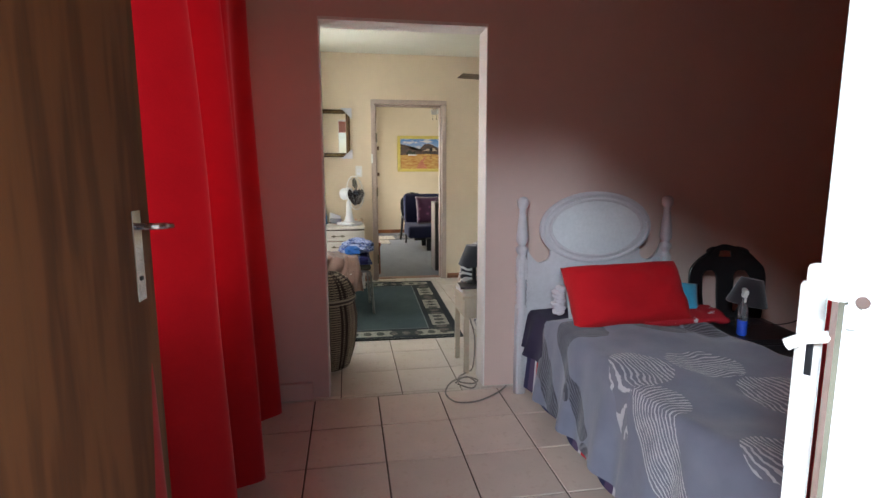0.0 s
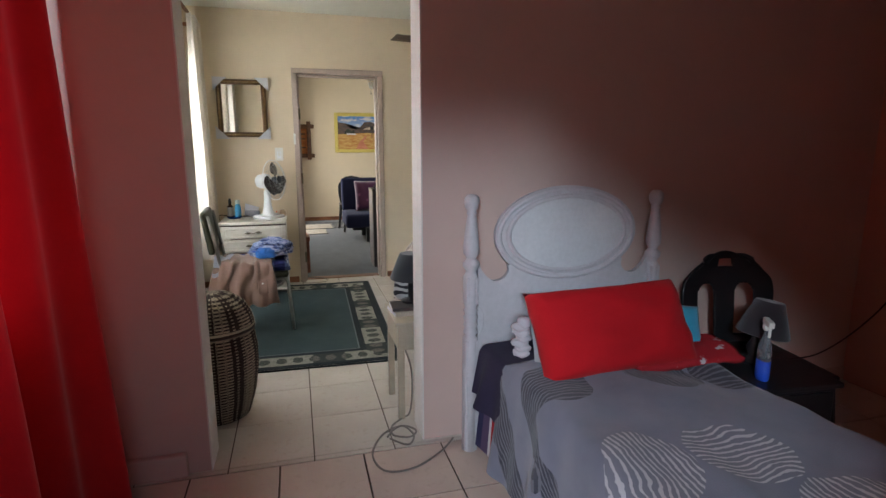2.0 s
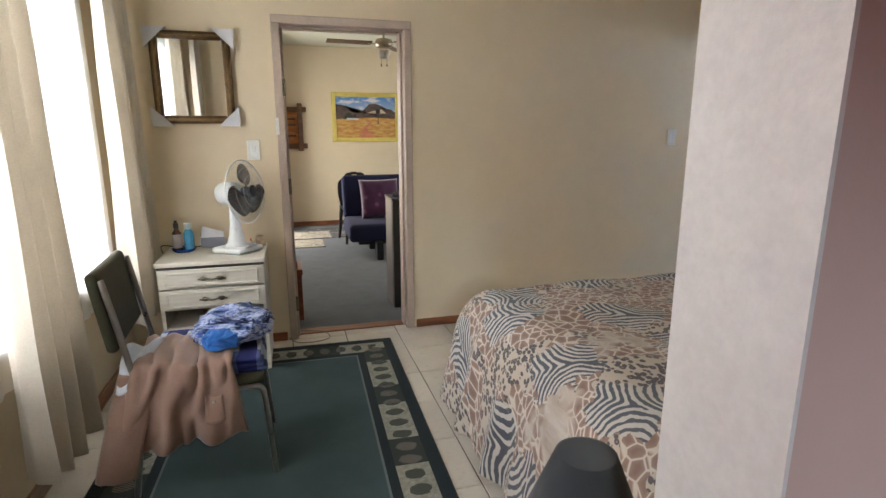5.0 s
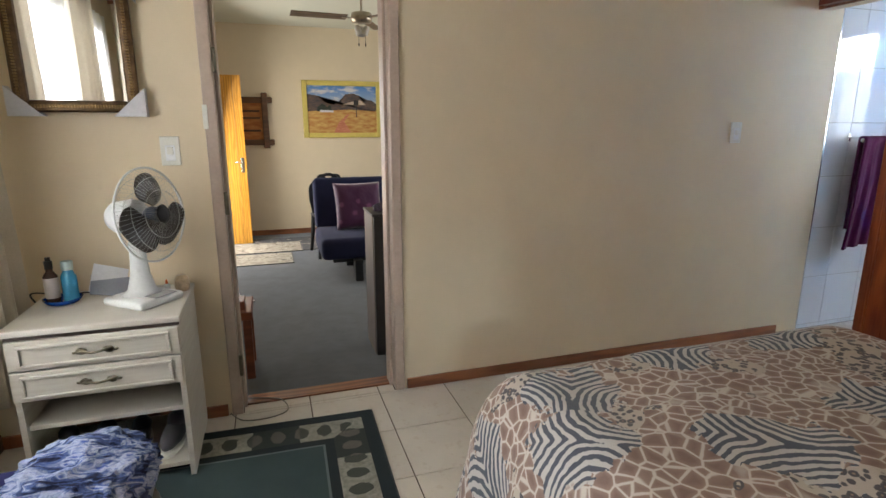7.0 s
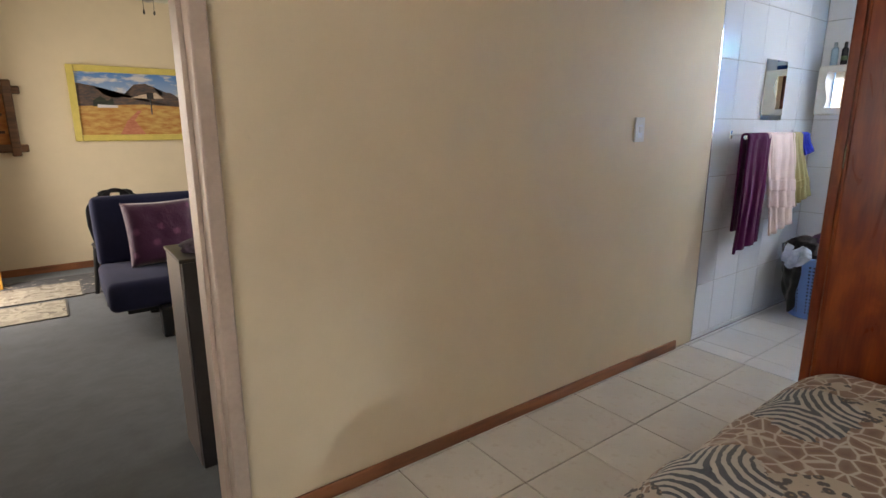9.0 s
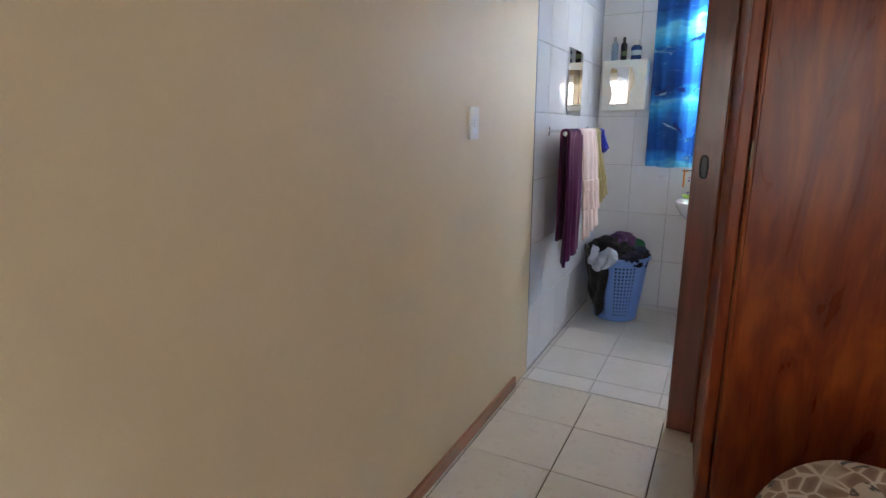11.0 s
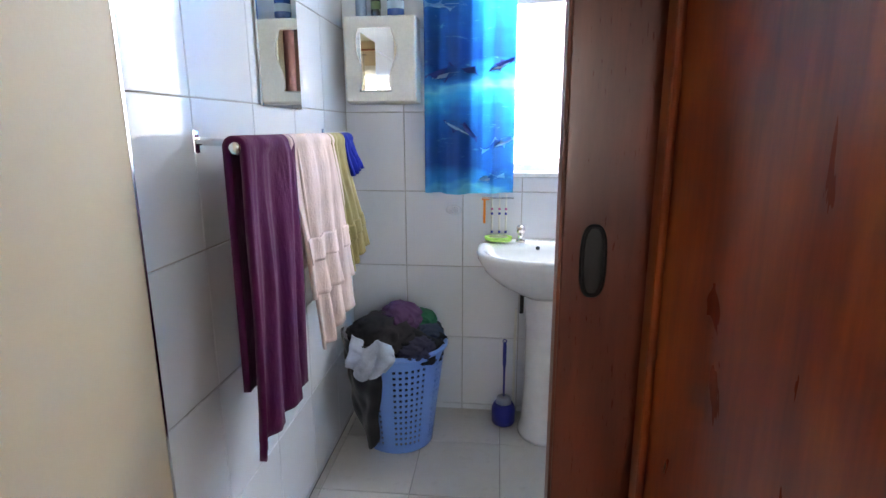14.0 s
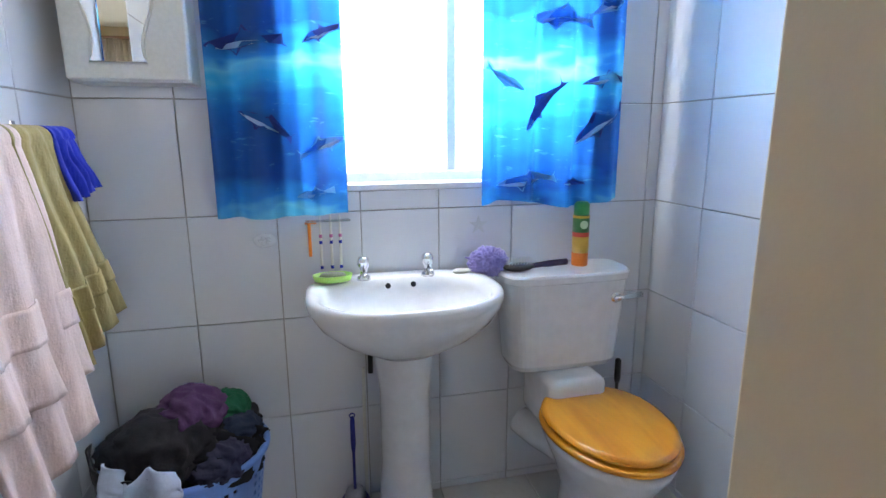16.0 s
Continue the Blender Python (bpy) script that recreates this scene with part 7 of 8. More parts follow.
PURPLE, PINKT, MUSTARD, ROYAL = terry("purple_terry", (0.075, 0.007, 0.052)), terry("pale_pink_terry", (0.72, 0.56, 0.52)), terry("mustard_terry", (0.36, 0.30, 0.14)), terry("royal_blue_terry", (0.02, 0.035, 0.35))
towel("deep purple cotton towel hanging long over the chrome rail", 4.385, 4.665, 0.60, 0.70, PURPLE, 0.4, 0.04, -0.03, None, 0.016, 0.0, -0.07)
towel("pale pink cotton towel with a ribbed band over the rail", 4.64, 5.01, 0.81, 0.9, PINKT, 1.9, -0.03, -0.02, (0.24, 0.40), 0.012, 0.0, 0.08)
tp = towel("pale pink lower towel layer hanging under the ribbed one", 4.69, 5.00, 0.66, 0.9, PINKT, 2.6, 0.06, 0.02, None, 0.010, -0.006, 0.10)
towel("mustard olive towel with a woven band over the rail", 4.98, 5.13, 0.83, 0.95, MUSTARD, 0.9, 0.05, -0.08, (0.22, 0.34), 0.012, 0.0, 0.16)
towel("royal blue face cloth at the end of the rail", 5.14, 5.24, 1.15, 1.12, ROYAL, 1.2, 0.02, 0.0, None, 0.010)

# laundry basket with clothes
lb = thing("plastic_laundry_basket", "blue perforated plastic laundry basket piled with dark washing", "laundry basket", (5.34, 6.232, 0.002))
BLUEP = speckled("cornflower_plastic", (0.13, 0.26, 0.62), 0.35, 8, 0.06, 0.05)
bm = bmesh.new()
nu, nv = 96, 34


def bpos(i, j, rr=0.0):
    a = 2 * math.pi * i / nu
    t = j / nv
    r = 0.135 + 0.055 * t + rr
    return Vector((r * math.cos(a) * 1.0, r * math.sin(a) * 1.05, 0.005 + 0.435 * t))


vs = [[bm.verts.new(bpos(i, j)) for j in range(nv + 1)] for i in range(nu)]
for i in range(nu):
    for j in range(nv):
        hole = (i % 2 == 1) and (j % 2 == 1) and 2 < j < nv - 4 and i % 16 < 13
        if not hole:
            i2 = (i + 1) % nu
            bm.faces.new((vs[i][j], vs[i2][j], vs[i2][j + 1], vs[i][j + 1]))
bm.normal_update()
bmesh.ops.solidify(bm, geom=bm.faces[:], thickness=0.004)
part("body", bm, BLUEP, lb)
part("bottom", lathe(bmesh.new(), [(0.128, 0.0), (0.130, 0.008)], 32), BLUEP, lb)
part("rim", tube(bmesh.new(), [bpos(i * 2, nv, 0.002) for i in range(nu // 2)], 0.010, 8, True), BLUEP, lb, smooth=True)
part("liner", lathe(bmesh.new(), [(0.118, 0.012), (0.168, 0.40)], 24), fabric("dark_washing_inside", (0.02, 0.022, 0.03)), lb, "dark washing seen through the holes", smooth=True)
for i, (dx2, dy2, z, rx, ry, rz_, c, lab) in enumerate((
        (0.02, 0.0, 0.48, 0.17, 0.17, 0.08, (0.012, 0.012, 0.016), "black washing heaped in the basket"),
        (-0.06, 0.05, 0.55, 0.12, 0.11, 0.07, (0.02, 0.018, 0.022), "black garment on top of the basket"),
        (0.03, -0.01, 0.585, 0.10, 0.075, 0.055, (0.10, 0.045, 0.12), "mauve garment on top of the basket"),
        (-0.02, 0.09, 0.56, 0.06, 0.05, 0.05, (0.06, 0.05, 0.10), "purple-grey garment beside the wall"),
        (0.10, -0.09, 0.545, 0.065, 0.055, 0.05, (0.02, 0.14, 0.07), "green garment in the basket"),
        (0.03, -0.12, 0.51, 0.075, 0.06, 0.045, (0.03, 0.045, 0.085), "navy garment over the basket's rim"),
        (-0.08, -0.09, 0.505, 0.085, 0.07, 0.04, (0.035, 0.035, 0.07), "dark blue jeans over the basket's rim"))):
    th = thing("garment", lab, "clothes", (5.34 + dx2, 6.232 + dy2, z - 0.055))
    crumple(0, 0, 0, rx * 1.2, ry * 1.17, rz_ * 1.2, 11 + i * 3.7, fabric("garment_cloth_" + "abcdefg"[i], shade(c, 0.8), 0.9, 200, 0.25, 0.0, 0.5), th, "cloth", 5)
th = thing("black_garment", "black garment hanging down the side of the laundry basket", "clothes")


def hanging(u, v):
    a = math.radians(92 + 76 * u + 6 * math.sin(v * 5))
    z = 0.50 - (0.37 - 0.10 * math.sin(u * 5.2 + 0.6)) * v
    r_ = 0.135 + 0.055 * z / 0.44 + 0.024 + 0.010 * math.sin(u * 15 + v * 2) * v + 0.014 * noise.noise(Vector((u * 5, v * 5, 3)))
    return Vector((5.34 + r_ * math.cos(a), min(6.232 + r_ * math.sin(a), 6.47), z))


part("cloth", sheet(40, 30, hanging, 0.004), fabric("black_cotton", (0.010, 0.010, 0.013)), th, smooth=True)
th = thing("white_garment", "white and pale blue garment spilling over the basket's rim", "clothes")


def spill(u, v):
    a = math.radians(140 + 44 * u + 5 * math.sin(v * 4))
    z = 0.515 - (0.15 - 0.09 * abs(u - 0.45)) * v + 0.02 * math.sin(u * 9 + 1) * (1 - v)
    r_ = 0.135 + 0.055 * min(z / 0.44, 1.0) + 0.026 + 0.026 * math.sin(min(1.0, v * 2.2) * math.pi / 2) + 0.012 * math.sin(u * 17 + 2 * v) + 0.012 * noise.noise(Vector((u * 6, v * 6, 8)))
    return Vector((5.34 + r_ * math.cos(a), min(6.232 + r_ * math.sin(a), 6.47), z))


part("cloth", sheet(36, 24, spill, 0.006), speckled("white_pale_blue_cloth", (0.40, 0.45, 0.56), 0.9, 9, 0.35), th, smooth=True)

# basin on its pedestal
bs = thing("wash_basin", "white ceramic pedestal wash basin with two chrome taps", "basin", (BATH_X - 0.008, 5.622, 0))
bm = bmesh.new()
cols = 48


def rim(a, k):
    # back edge straight against the wall, front rounded; k scales towards the bowl
    c_, s_ = math.cos(a), math.sin(a)
    y = 0.285 * math.copysign(abs(s_) ** 0.75, s_) * k
    x = -0.215 + (0.215 if c_ > 0 else 0.225) * math.copysign(abs(c_) ** (0.55 if c_ > 0 else 0.9), c_) * k
    return x, y


lev = [(0.30, 0.64, 0.0, 0.4), (0.46, 0.665, 0, 0), (0.68, 0.70, 0, 0), (0.88, 0.75, 0, 0), (0.985, 0.80, 0, 0), (1.0, 0.822, 0, 0), (0.985, 0.834, 0, 0), (0.94, 0.836, 0, 0)]
rings = []
for k, z, *_ in lev:
    rings.append([bm.verts.new((*rim(2 * math.pi * i / cols, k), z)) for i in range(cols)])
inner = [(0.93, 0.830), (0.90, 0.80), (0.78, 0.755), (0.5, 0.715), (0.15, 0.705)]
for k, z in inner:
    ring = []
    for i in range(cols):
        x, y = rim(2 * math.pi * i / cols, k)
        x = -0.24 + (x + 0.215) * 0.80
        ring.append(bm.verts.new((x, y * 0.92, z)))
    rings.append(ring)
for a, b in zip(rings, rings[1:]):
    for i in range(cols):
        j = (i + 1) % cols
        bm.faces.new((a[i], a[j], b[j], b[i]))
bm.faces.new(rings[0][::-1])
bm.faces.new(rings[-1])
part("bowl", bm, CERAMIC, bs, smooth=True)
part("pedestal", lathe(bmesh.new(), [(0.105, 0.0), (0.107, 0.02), (0.092, 0.06), (0.082, 0.25), (0.082, 0.5), (0.10, 0.68)], 36, Matrix.Translation((-0.155, 0, 0)), 1.15, 0.95), CERAMIC, bs, smooth=True)
for y in (0.107, -0.096):
    tp_ = part("tap", lathe(bmesh.new(), [(0.022, 0.834), (0.02, 0.842), (0.012, 0.846), (0.012, 0.870), (0.018, 0.874), (0.019, 0.895), (0.014, 0.905), (0.004, 0.907)], 18, Matrix.Translation((-0.075, y, 0))), CHROME, bs, "small chrome pillar tap", smooth=True)
    part("spout", tube(bmesh.new(), [(-0.075, y, 0.855), (-0.125, y, 0.858), (-0.135, y, 0.848)], 0.008, 10), CHROME, tp_, smooth=True)
for y in (0.035, -0.045):
    part("overflow", lathe(bmesh.new(), [(0.008, 0), (0.009, 0.003)], 12, pose(-0.094, y, 0.812, 0, -70, 0)), BLACK_PL, bs)
for y in (0.09, -0.09):
    part("pipe", tube(bmesh.new(), [(-0.03, y, 0.70), (-0.028, y * 1.02, 0.50)], 0.009, 8), BLACK_PL, bs, "dark flexible pipe")
part("waste_pipe", tube(bmesh.new(), smooth_line([(-0.03, 0.115, 0.52), (-0.03, 0.118, 0.3), (-0.03, 0.118, 0.03)], 4), 0.006, 8), PLASTIC_W, bs)
sd_ = thing("soap_dish", "lime green oval soap dish with dark soap on the basin's corner", "soap dish", (BATH_X - 0.095, 5.835 - 0.012, 0.837))
part("dish", lathe(bmesh.new(), [(0.040, 0), (0.055, 0.004), (0.060, 0.022), (0.054, 0.022), (0.048, 0.009)], 26, None, 0.68, 1), speckled("lime_plastic", (0.32, 0.55, 0.10), 0.35), sd_, smooth=True)
part("soap", lathe(bmesh.new(), [(0.036, 0.009), (0.042, 0.016), (0.034, 0.025)], 22, None, 0.65, 1), speckled("olive_soap", (0.14, 0.15, 0.09), 0.5), sd_, smooth=True)
th = thing("soap_bar", "thin white soap bar on the basin", "soap", (BATH_X - 0.085, 5.415, 0.836))
part("bar", lathe(bmesh.new(), [(0.026, 0), (0.03, 0.004), (0.026, 0.010)], 20, None, 0.6, 1), PLASTIC_W, th, smooth=True)
th = thing("bath_sponge", "lilac net bath sponge at the basin's corner", "sponge", (BATH_X - 0.085, 5.325, 0.832))
bm = bmesh.new()
tmp = bmesh.new()
bmesh.ops.create_icosphere(tmp, subdivisions=5, radius=1.0)
for q_ in tmp.verts:
    p = q_.co.copy()
    k = 0.8 + 0.28 * abs(noise.noise(p * 5)) + 0.2 * noise.noise(p * 11)
    q_.co = Vector((p.x * 0.05 * k, p.y * 0.075 * k, 0.034 + p.z * 0.055 * k))
join(bm, tmp)
part("net", bm, fabric("lilac_net", (0.30, 0.26, 0.58)), th, smooth=True)
th = thing("soap_holder", "white flower-moulded tile soap plaque stuck to the wall", "wall ornament", (BATH_X - 0.0085, 6.018, 0.957))
bm = lathe(bmesh.new(), [(0.033, 0), (0.034, 0.004), (0.030, 0.007)], 26, pose(0, 0, 0, 0, -90, 0), 0.62, 1)
for k in range(5):
    blob(bm, (-0.008, 0.012 * math.cos(k * 1.26), 0.009 * math.sin(k * 1.26)), (0.004, 0.008, 0.006), k, 0.2, 1)
part("plaque", bm, CERAMIC, th, smooth=True)
th = thing("wall_sticker", "faint star-shaped sticker on the tiles above the basin", "sticker", (BATH_X - 0.0088, 5.335, 0.975))
bm = bmesh.new()
vs_ = [bm.verts.new((-0.0005, (0.035 if k % 2 == 0 else 0.014) * math.sin(k * math.pi / 5), (0.035 if k % 2 == 0 else 0.014) * math.cos(k * math.pi / 5))) for k in range(10)]
bm.faces.new(vs_)
part("star", bm, speckled("faint_grey_print", (0.62, 0.64, 0.64), 0.3), th)
th = thing("razor", "orange plastic razor hanging on the tiles under the curtain", "razor", (BATH_X - 0.016, 5.885, 0.955))
part("handle", box((-0.004, -0.005, -0.055), (0.004, 0.005, 0.05), 0.002), speckled("orange_razor_plastic", (0.85, 0.25, 0.01), 0.35), th)
part("head", box((-0.008, -0.022, 0.048), (0.002, 0.012, 0.056), 0.002), speckled("orange_razor_head", (0.80, 0.22, 0.01), 0.35), th)
hd = thing("toothbrush_holder", "small clear wall rack holding toothbrushes", "rack", (BATH_X - 0.009, 5.82, 1.01))
part("rack", box((-0.03, -0.06, 0.0), (0.0, 0.075, 0.006), 0.002), GLASSY, hd)
for i, y in enumerate((5.852, 5.820, 5.792)):
    tb = thing("toothbrush", "white toothbrush with pink and blue bands hanging in the wall rack", "toothbrush", (BATH_X - 0.022, y, 1.0), 0, "toothbrushes in the rack")
    part("handle", lathe(bmesh.new(), [(0.003, -0.145), (0.0045, -0.12), (0.004, -0.03), (0.003, 0.02), (0.003, 0.03)], 10), PLASTIC_W, tb, smooth=True)
    for z, c in ((-0.035, "pink"), (-0.055, "navy"), (-0.135, "navy")):
        part("band", lathe(bmesh.new(), [(0.0052, z - 0.005), (0.0052, z + 0.005)], 10), MATS["royal_blue_terry"] if c == "navy" else speckled("pink_band", (0.55, 0.15, 0.35), 0.4), tb)
tbx = thing("toilet_brush", "dark blue toilet brush standing in its round pot", "toilet brush", (5.50, 5.785, 0.002))
DBLUE = speckled("dark_blue_plastic", (0.015, 0.02, 0.26), 0.35)
part("pot", lathe(bmesh.new(), [(0.045, 0), (0.052, 0.01), (0.053, 0.075), (0.042, 0.098), (0.036, 0.10)], 24), DBLUE, tbx, smooth=True)
part("clear_top", lathe(bmesh.new(), [(0.036, 0.10), (0.030, 0.125), (0.018, 0.13)], 20), speckled("grey_bristles", (0.30, 0.32, 0.42), 0.7), tbx, smooth=True)
part("handle", lathe(bmesh.new(), [(0.005, 0.12), (0.005, 0.26), (0.0085, 0.29), (0.008, 0.37), (0.006, 0.385), (0.002, 0.39)], 12), DBLUE, tbx, smooth=True)
part("ring", tube(bmesh.new(), [(0, 0.008 * math.cos(k * math.pi / 6), 0.392 + 0.008 * math.sin(k * math.pi / 6)) for k in range(12)], 0.0025, 6, True), DBLUE, tbx)

# toilet
to = thing("toilet", "white close-coupled toilet with an orange-varnished wooden seat", "toilet", (BATH_X - 0.008, 5.07, 0.002), 0)
bm = bmesh.new()
for y in (0,):
    prof_t = [(0.50, 0.180, 0.155, -0.09), (0.52, 0.19, 0.17, -0.095), (0.78, 0.215, 0.185, -0.10), (0.80, 0.215, 0.187, -0.10)]
rings = []
for z, hy, d_, xc in prof_t:
    ring = []
    for k in range(40):
        a = 2 * math.pi * k / 40
        c_, s_ = math.cos(a), math.sin(a)
        x = d_ / 2 * math.copysign(abs(c_) ** (0.3 if c_ > 0 else 0.75), c_) + xc
        y = hy * math.copysign(abs(s_) ** 0.3, s_)
        ring.append(bm.verts.new((min(x, -0.004), y, z)))
    rings.append(ring)
for a, b in zip(rings, rings[1:]):
    for i in range(40):
        j = (i + 1) % 40
        bm.faces.new((a[i], a[j], b[j], b[i]))
bm.faces.new(rings[0][::-1]), bm.faces.new(rings[-1])
part("cistern", bm, CERAMIC, to, smooth=False)
bm = bmesh.new()
rings = []
for z, g in ((0.801, 1.0), (0.805, 1.03), (0.825, 1.035), (0.833, 1.0)):
    ring = []
    for k in range(40):
        a = 2 * math.pi * k / 40
        c_, s_ = math.cos(a), math.sin(a)
        x = 0.094 * g * math.copysign(abs(c_) ** (0.3 if c_ > 0 else 0.75), c_) - 0.102
        ring.append(bm.verts.new((min(x, -0.003), 0.216 * g * math.copysign(abs(s_) ** 0.3, s_), z)))
    rings.append(ring)
for a, b in zip(rings, rings[1:]):
    for i in range(40):
        j = (i + 1) % 40
        bm.faces.new((a[i], a[j], b[j], b[i]))
bm.faces.new(rings[0][::-1]), bm.faces.new(rings[-1])
part("cistern_lid", bm, CERAMIC, to)
part("flush_lever", tube(bmesh.new(), [(-0.175, -0.150, 0.745), (-0.205, -0.150, 0.745), (-0.210, -0.165, 0.748), (-0.205, -0.235, 0.752)], [0.012, 0.011, 0.007, 0.010], 12), CHROME, to, smooth=True)
part("lever_boss", lathe(bmesh.new(), [(0.018, 0), (0.018, 0.008), (0.010, 0.012)], 18, pose(-0.185, -0.150, 0.745, 0, -90, 0)), CHROME, to)
TM = pose(-0.20, -0.005, 0, 0, 0, 0)


def pan_ring(hl, hw_, xc, z, n=40):
    pts = []
    for k in range(n):
        a = 2 * math.pi * k / n
        c_, s_ = math.cos(a), math.sin(a)
        # long oval, wider towards the back
        y = -0.022 + hw_ * s_ * (1 + 0.10 * c_)
        pts.append((xc + hl * math.copysign(abs(c_) ** 0.92, c_), y, z))
    return pts


bm = bmesh.new()
rings = []
for hl, hw_, xc, z in ((0.17, 0.105, -0.36, 0.0), (0.165, 0.10, -0.355, 0.05), (0.15, 0.09, -0.345, 0.16), (0.19, 0.13, -0.375, 0.27), (0.225, 0.172, -0.40, 0.36), (0.23, 0.178, -0.405, 0.385), (0.22, 0.17, -0.405, 0.392)):
    rings.append([bm.verts.new(p) for p in pan_ring(hl, hw_, xc, z)])
for a, b in zip(rings, rings[1:]):
    for i in range(40):
        j = (i + 1) % 40
        bm.faces.new((a[i], a[j], b[j], b[i]))
bm.faces.new(rings[0][::-1]), bm.faces.new(rings[-1])
part("pan", bm, CERAMIC, to, smooth=True)
part("pan_back", box((-0.26, -0.10, 0.30), (-0.01, 0.10, 0.50), 0.03, 3), CERAMIC, to, smooth=True)
part("soil_pipe", tube(bmesh.new(), smooth_line([(-0.18, 0.02, 0.22), (-0.08, 0.06, 0.22), (-0.004, 0.10, 0.24)], 5), 0.05, 18), CERAMIC, to, smooth=True)
OW = Mat("orange_varnished_seat", 0.18)
v_ = OW.scaled((0.5, 3, 3))
OW.color(OW.ramp(OW.noise(4, 5, v_, dist=0.8), [(0.3, (0.58, 0.20, 0.010)), (0.7, (0.80, 0.35, 0.02))])).bump(OW.noise(12, 4, v_), 0.08, 0.002)
OW.b.inputs["Coat Weight"].default_value = 0.3
OW = OW.m


def slab(rings_, mat, nm, parent):
    bm_ = bmesh.new()
    rr = [[bm_.verts.new(p) for p in r_] for r_ in rings_]
    n_ = len(rr[0])
    for a_, b2 in zip(rr, rr[1:]):
        for i_ in range(n_):
            j_ = (i_ + 1) % n_
            bm_.faces.new((a_[i_], a_[j_], b2[j_], b2[i_]))
    bm_.faces.new(rr[0][::-1]), bm_.faces.new(rr[-1])
    return part(nm, bm_, mat, parent, smooth=True)


slab([pan_ring(0.228, 0.182, -0.405, 0.398, 56), pan_ring(0.236, 0.190, -0.405, 0.404, 56), pan_ring(0.236, 0.190, -0.405, 0.414, 56), pan_ring(0.228, 0.182, -0.405, 0.419, 56)], OW, "seat", to)
slab([pan_ring(0.222, 0.176, -0.40, 0.424, 56), pan_ring(0.228, 0.182, -0.40, 0.428, 56), pan_ring(0.228, 0.182, -0.40, 0.436, 56), pan_ring(0.21, 0.165, -0.40, 0.444, 56), pan_ring(0.10, 0.08, -0.40, 0.447, 56)], OW, "lid", to)
for y in (-0.06, 0.06):
    part("hinge", lathe(bmesh.new(), [(0.010, 0.39), (0.010, 0.43), (0.006, 0.435)], 12, Matrix.Translation((-0.185, y, 0))), CHROME, to)
th = thing("air_freshener", "green and orange air-freshener can on the cistern lid", "spray can", (BATH_X - 0.09, 5.00, 0.8355))
ORA = speckled("orange_can_print", (0.80, 0.20, 0.02), 0.3)
YEL = speckled("yellow_can_print", (0.72, 0.42, 0.05), 0.3)
part("can", lathe(bmesh.new(), [(0.026, 0), (0.0275, 0.004), (0.0275, 0.045)], 24), ORA, th, "orange can base", smooth=True)
part("middle", lathe(bmesh.new(), [(0.0275, 0.045), (0.0275, 0.10)], 24), YEL, th, "yellow printed band", smooth=True)
part("stripe", lathe(bmesh.new(), [(0.0279, 0.100), (0.0279, 0.115)], 24), speckled("red_can_print", (0.62, 0.05, 0.02), 0.3), th)
part("upper", lathe(bmesh.new(), [(0.0275, 0.115), (0.0275, 0.168), (0.025, 0.175)], 24), speckled("green_can_print", (0.02, 0.16, 0.04), 0.3), th, smooth=True)
part("yellow_ring", lathe(bmesh.new(), [(0.0278, 0.163), (0.0278, 0.171)], 24), YEL, th)
part("cap", lathe(bmesh.new(), [(0.025, 0.173), (0.026, 0.18), (0.025, 0.208), (0.018, 0.216), (0.004, 0.217)], 22), speckled("green_cap_plastic", (0.02, 0.22, 0.05), 0.3), th, smooth=True)
part("badge", lathe(bmesh.new(), [(0.014, 0), (0.014, 0.0015)], 18, pose(-0.0275, 0.004, 0.142, 0, -90, 0)), speckled("pale_badge", (0.6, 0.75, 0.55), 0.4), th, "round pale badge")
th = thing("hairbrush", "black hairbrush with pale bristles lying on the cistern lid", "hairbrush", (BATH_X - 0.115, 5.20, 0.836), 4)
part("head", blob(bmesh.new(), (0, 0.03, 0.014), (0.028, 0.055, 0.015), 2, 0.05, 3, 1), BLACK_PL, th, smooth=True)
part("handle", tube(bmesh.new(), smooth_line([(0, -0.02, 0.014), (0, -0.07, 0.016), (0, -0.145, 0.018)], 5), [0.009] * 5 + [0.011] * 6, 10), speckled("dark_purple_plastic", (0.025, 0.015, 0.06), 0.3), th, smooth=True)
bm = bmesh.new()
for i in range(9):
    for j in range(4):
        x, y = -0.016 + 0.0107 * j, -0.012 + 0.0105 * i
        tube(bm, [(x, y, 0.024), (x, y, 0.042)], 0.0012, 4)
part("bristles", bm, PLASTIC_W, th)
th = thing("plunger_handle", "short black handle standing behind the toilet", "brush", (5.56, 4.80, 0.002))
part("stick", tube(bmesh.new(), [(0, 0, 0), (0.0, 0, 0.40)], 0.006, 8), BLACK_PL, th)
part("grip", lathe(bmesh.new(), [(0.009, 0.36), (0.012, 0.38), (0.011, 0.45), (0.005, 0.455)], 12), BLACK_PL, th, smooth=True)

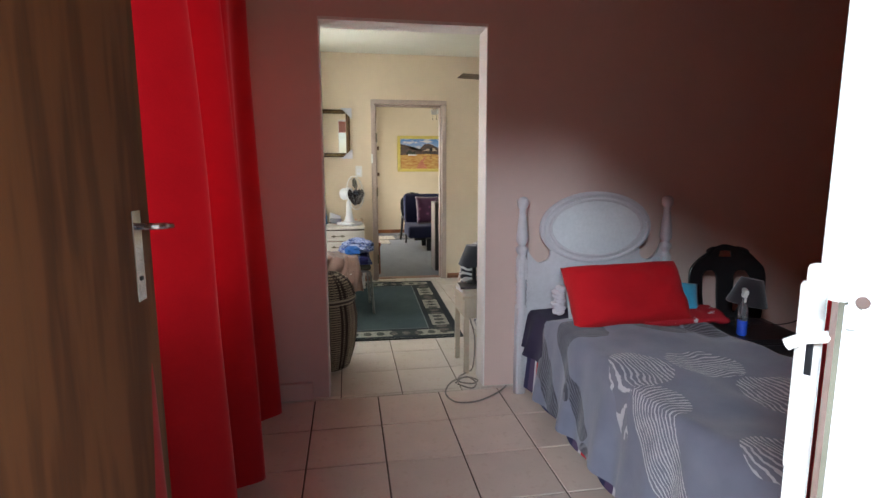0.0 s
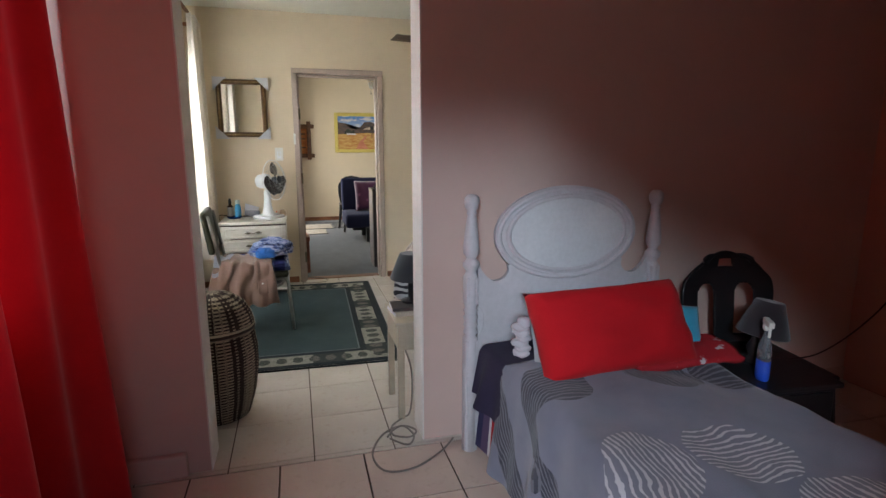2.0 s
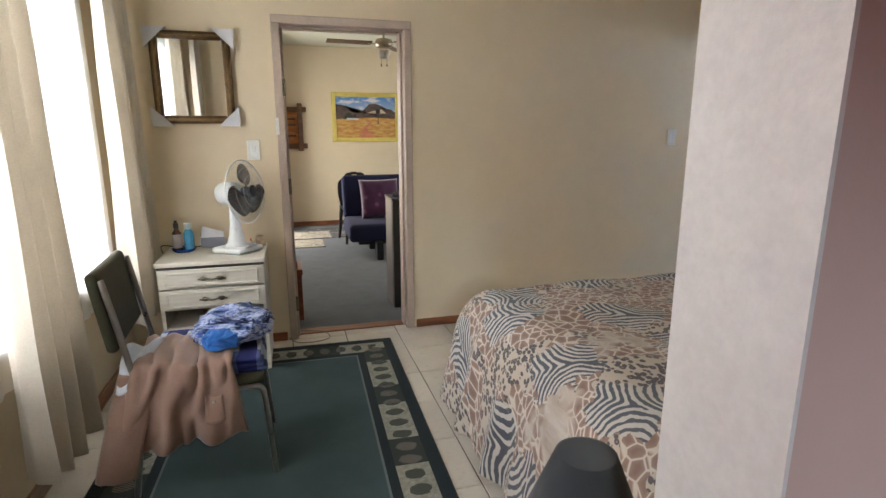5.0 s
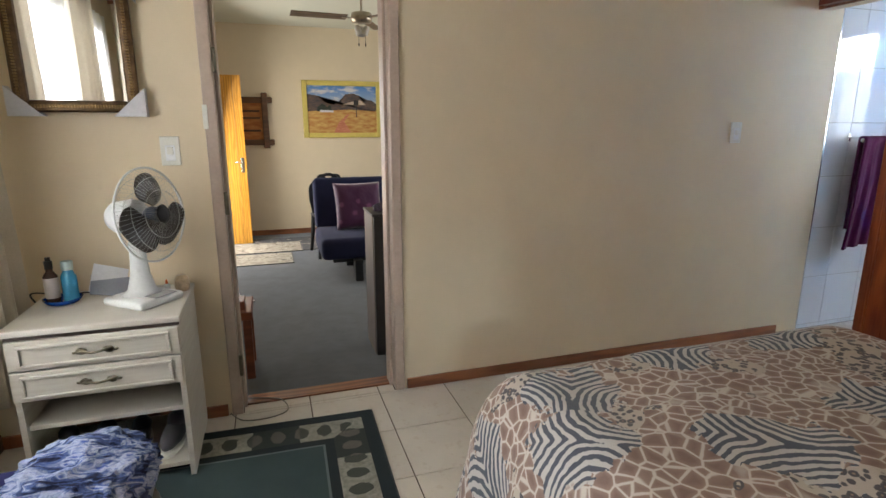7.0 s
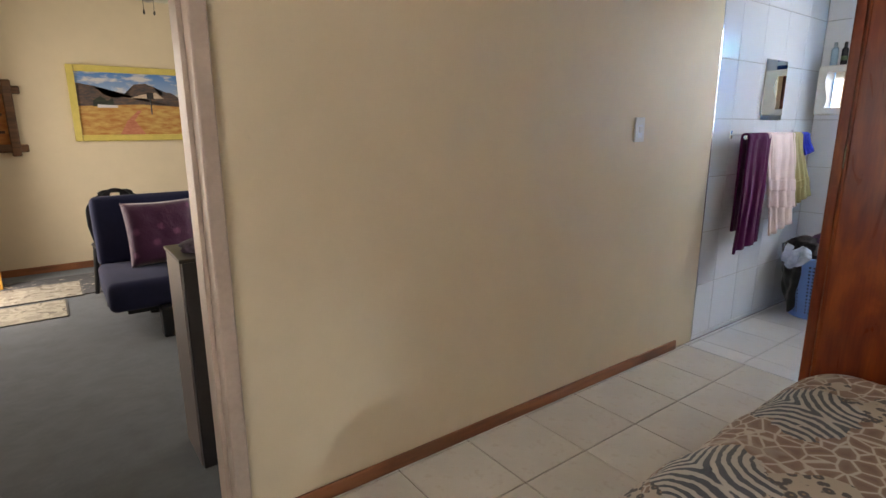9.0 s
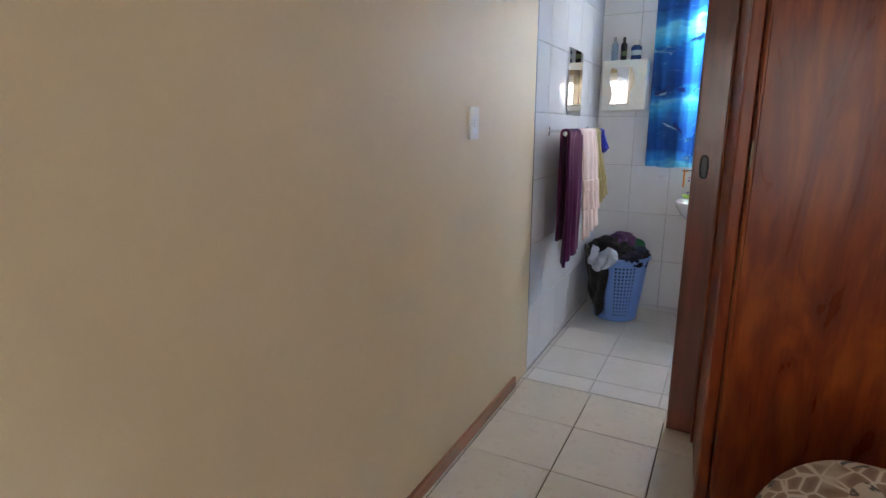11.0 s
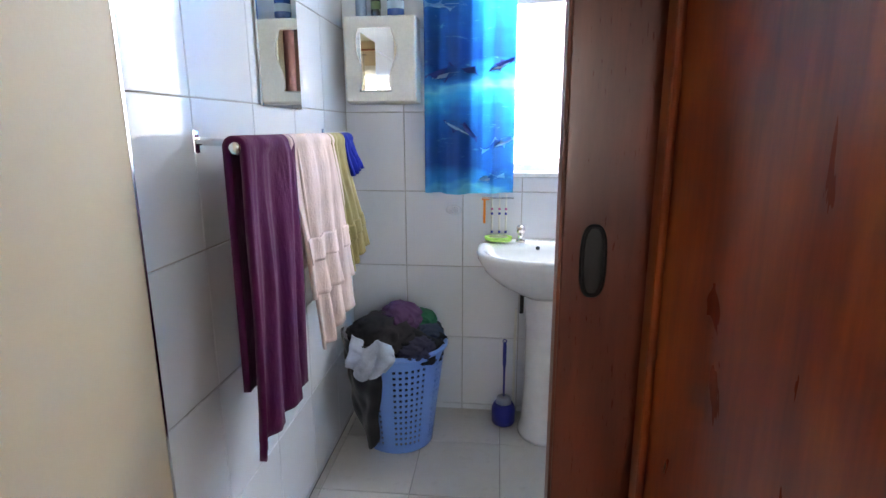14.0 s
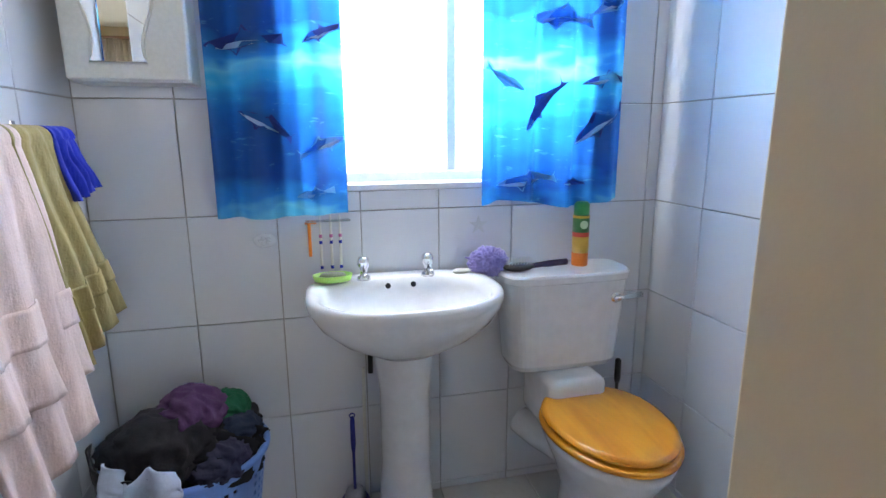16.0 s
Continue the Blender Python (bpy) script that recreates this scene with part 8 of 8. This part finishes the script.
# ---------- tiles, last ----------
floor_bed = structure("floor_bedroom", box((X0, Y_A + 0.001, -0.0065), (X1, Y_B2 - 0.06, -0.0055)), GROUT, "cream ceramic floor tiles with dark grout in the bedroom")
floor_ent = structure("floor_entry", box((X0, Y_FRONT - 0.2, -0.0067), (ENTRY_X, Y_A, -0.0057)), GROUT, "pinkish cream ceramic floor tiles with dark grout in the entry room")
floor_bath = structure("floor_bathroom", box((EAST_X, BATH_Y0, -0.0068), (BATH_X, Y_B, -0.0058)), GROUT2, "pale grey ceramic floor tiles in the bathroom")
tiles(floor_ent, (0, 1, 2, 1), X0 + 0.012, ENTRY_X, Y_FRONT - 0.2, 3.281, 0.479, 3.281, 0.35, 0.35, -0.008, FLOOR_TILE2, 0.008, 0.008)
tiles(floor_bed, (0, 1, 2, 1), X0, X1 + 0.06, 3.284, Y_B, 1.321, 6.115, 0.35, 0.35, -0.008, FLOOR_TILE, 0.008, 0.005)
tiles(floor_bed, (0, 1, 2, 1), 0.657, 1.406, Y_B, Y_B + 0.07, 1.321, 6.115, 0.35, 0.35, -0.008, FLOOR_TILE, 0.008, 0.005)
tiles(floor_bath, (0, 1, 2, 1), X1 + 0.062, BATH_X, BATH_Y0, Y_B, 4.623, 6.13, 0.35, 0.33, -0.0075, BATH_FLOOR, 0.0085, 0.004)
wn_, ww_, ws_ = [o for o in scene.objects if o.name in ("wall_bath_north",)][0], [o for o in scene.objects if o.name == "wall_bath_window"][0], [o for o in scene.objects if o.name == "wall_bath_south"][0]
H0, TH, TWd = 0.029 - 0.336, 0.336, 0.254
tiles(wn_, (0, 2, 1, -1), 4.203, BATH_X - 0.008, 0, CEIL_Z, BATH_X, H0 + 0.0, 0.30, TH, Y_B + 0.012, WALL_TILE, 0.012, 0.003)
tiles(ww_, (1, 2, 0, -1), BATH_Y0, Y_B, 0, CEIL_Z, Y_B, H0, TWd, TH, BATH_X, WALL_TILE, 0.008, 0.003, [(4.95, 5.88, 1.10, 2.15)])
tiles(ws_, (0, 2, 1, 1), X1 + 0.142, BATH_X - 0.008, 0, CEIL_Z, BATH_X, H0, TWd, TH, BATH_Y0, WALL_TILE, 0.008, 0.003)
structure("tile_edge_trim", box((4.196, Y_B - 0.002, 0), (4.203, Y_B + 0.012, CEIL_Z)), CHROME, "thin grey metal strip where wall tiles begin")
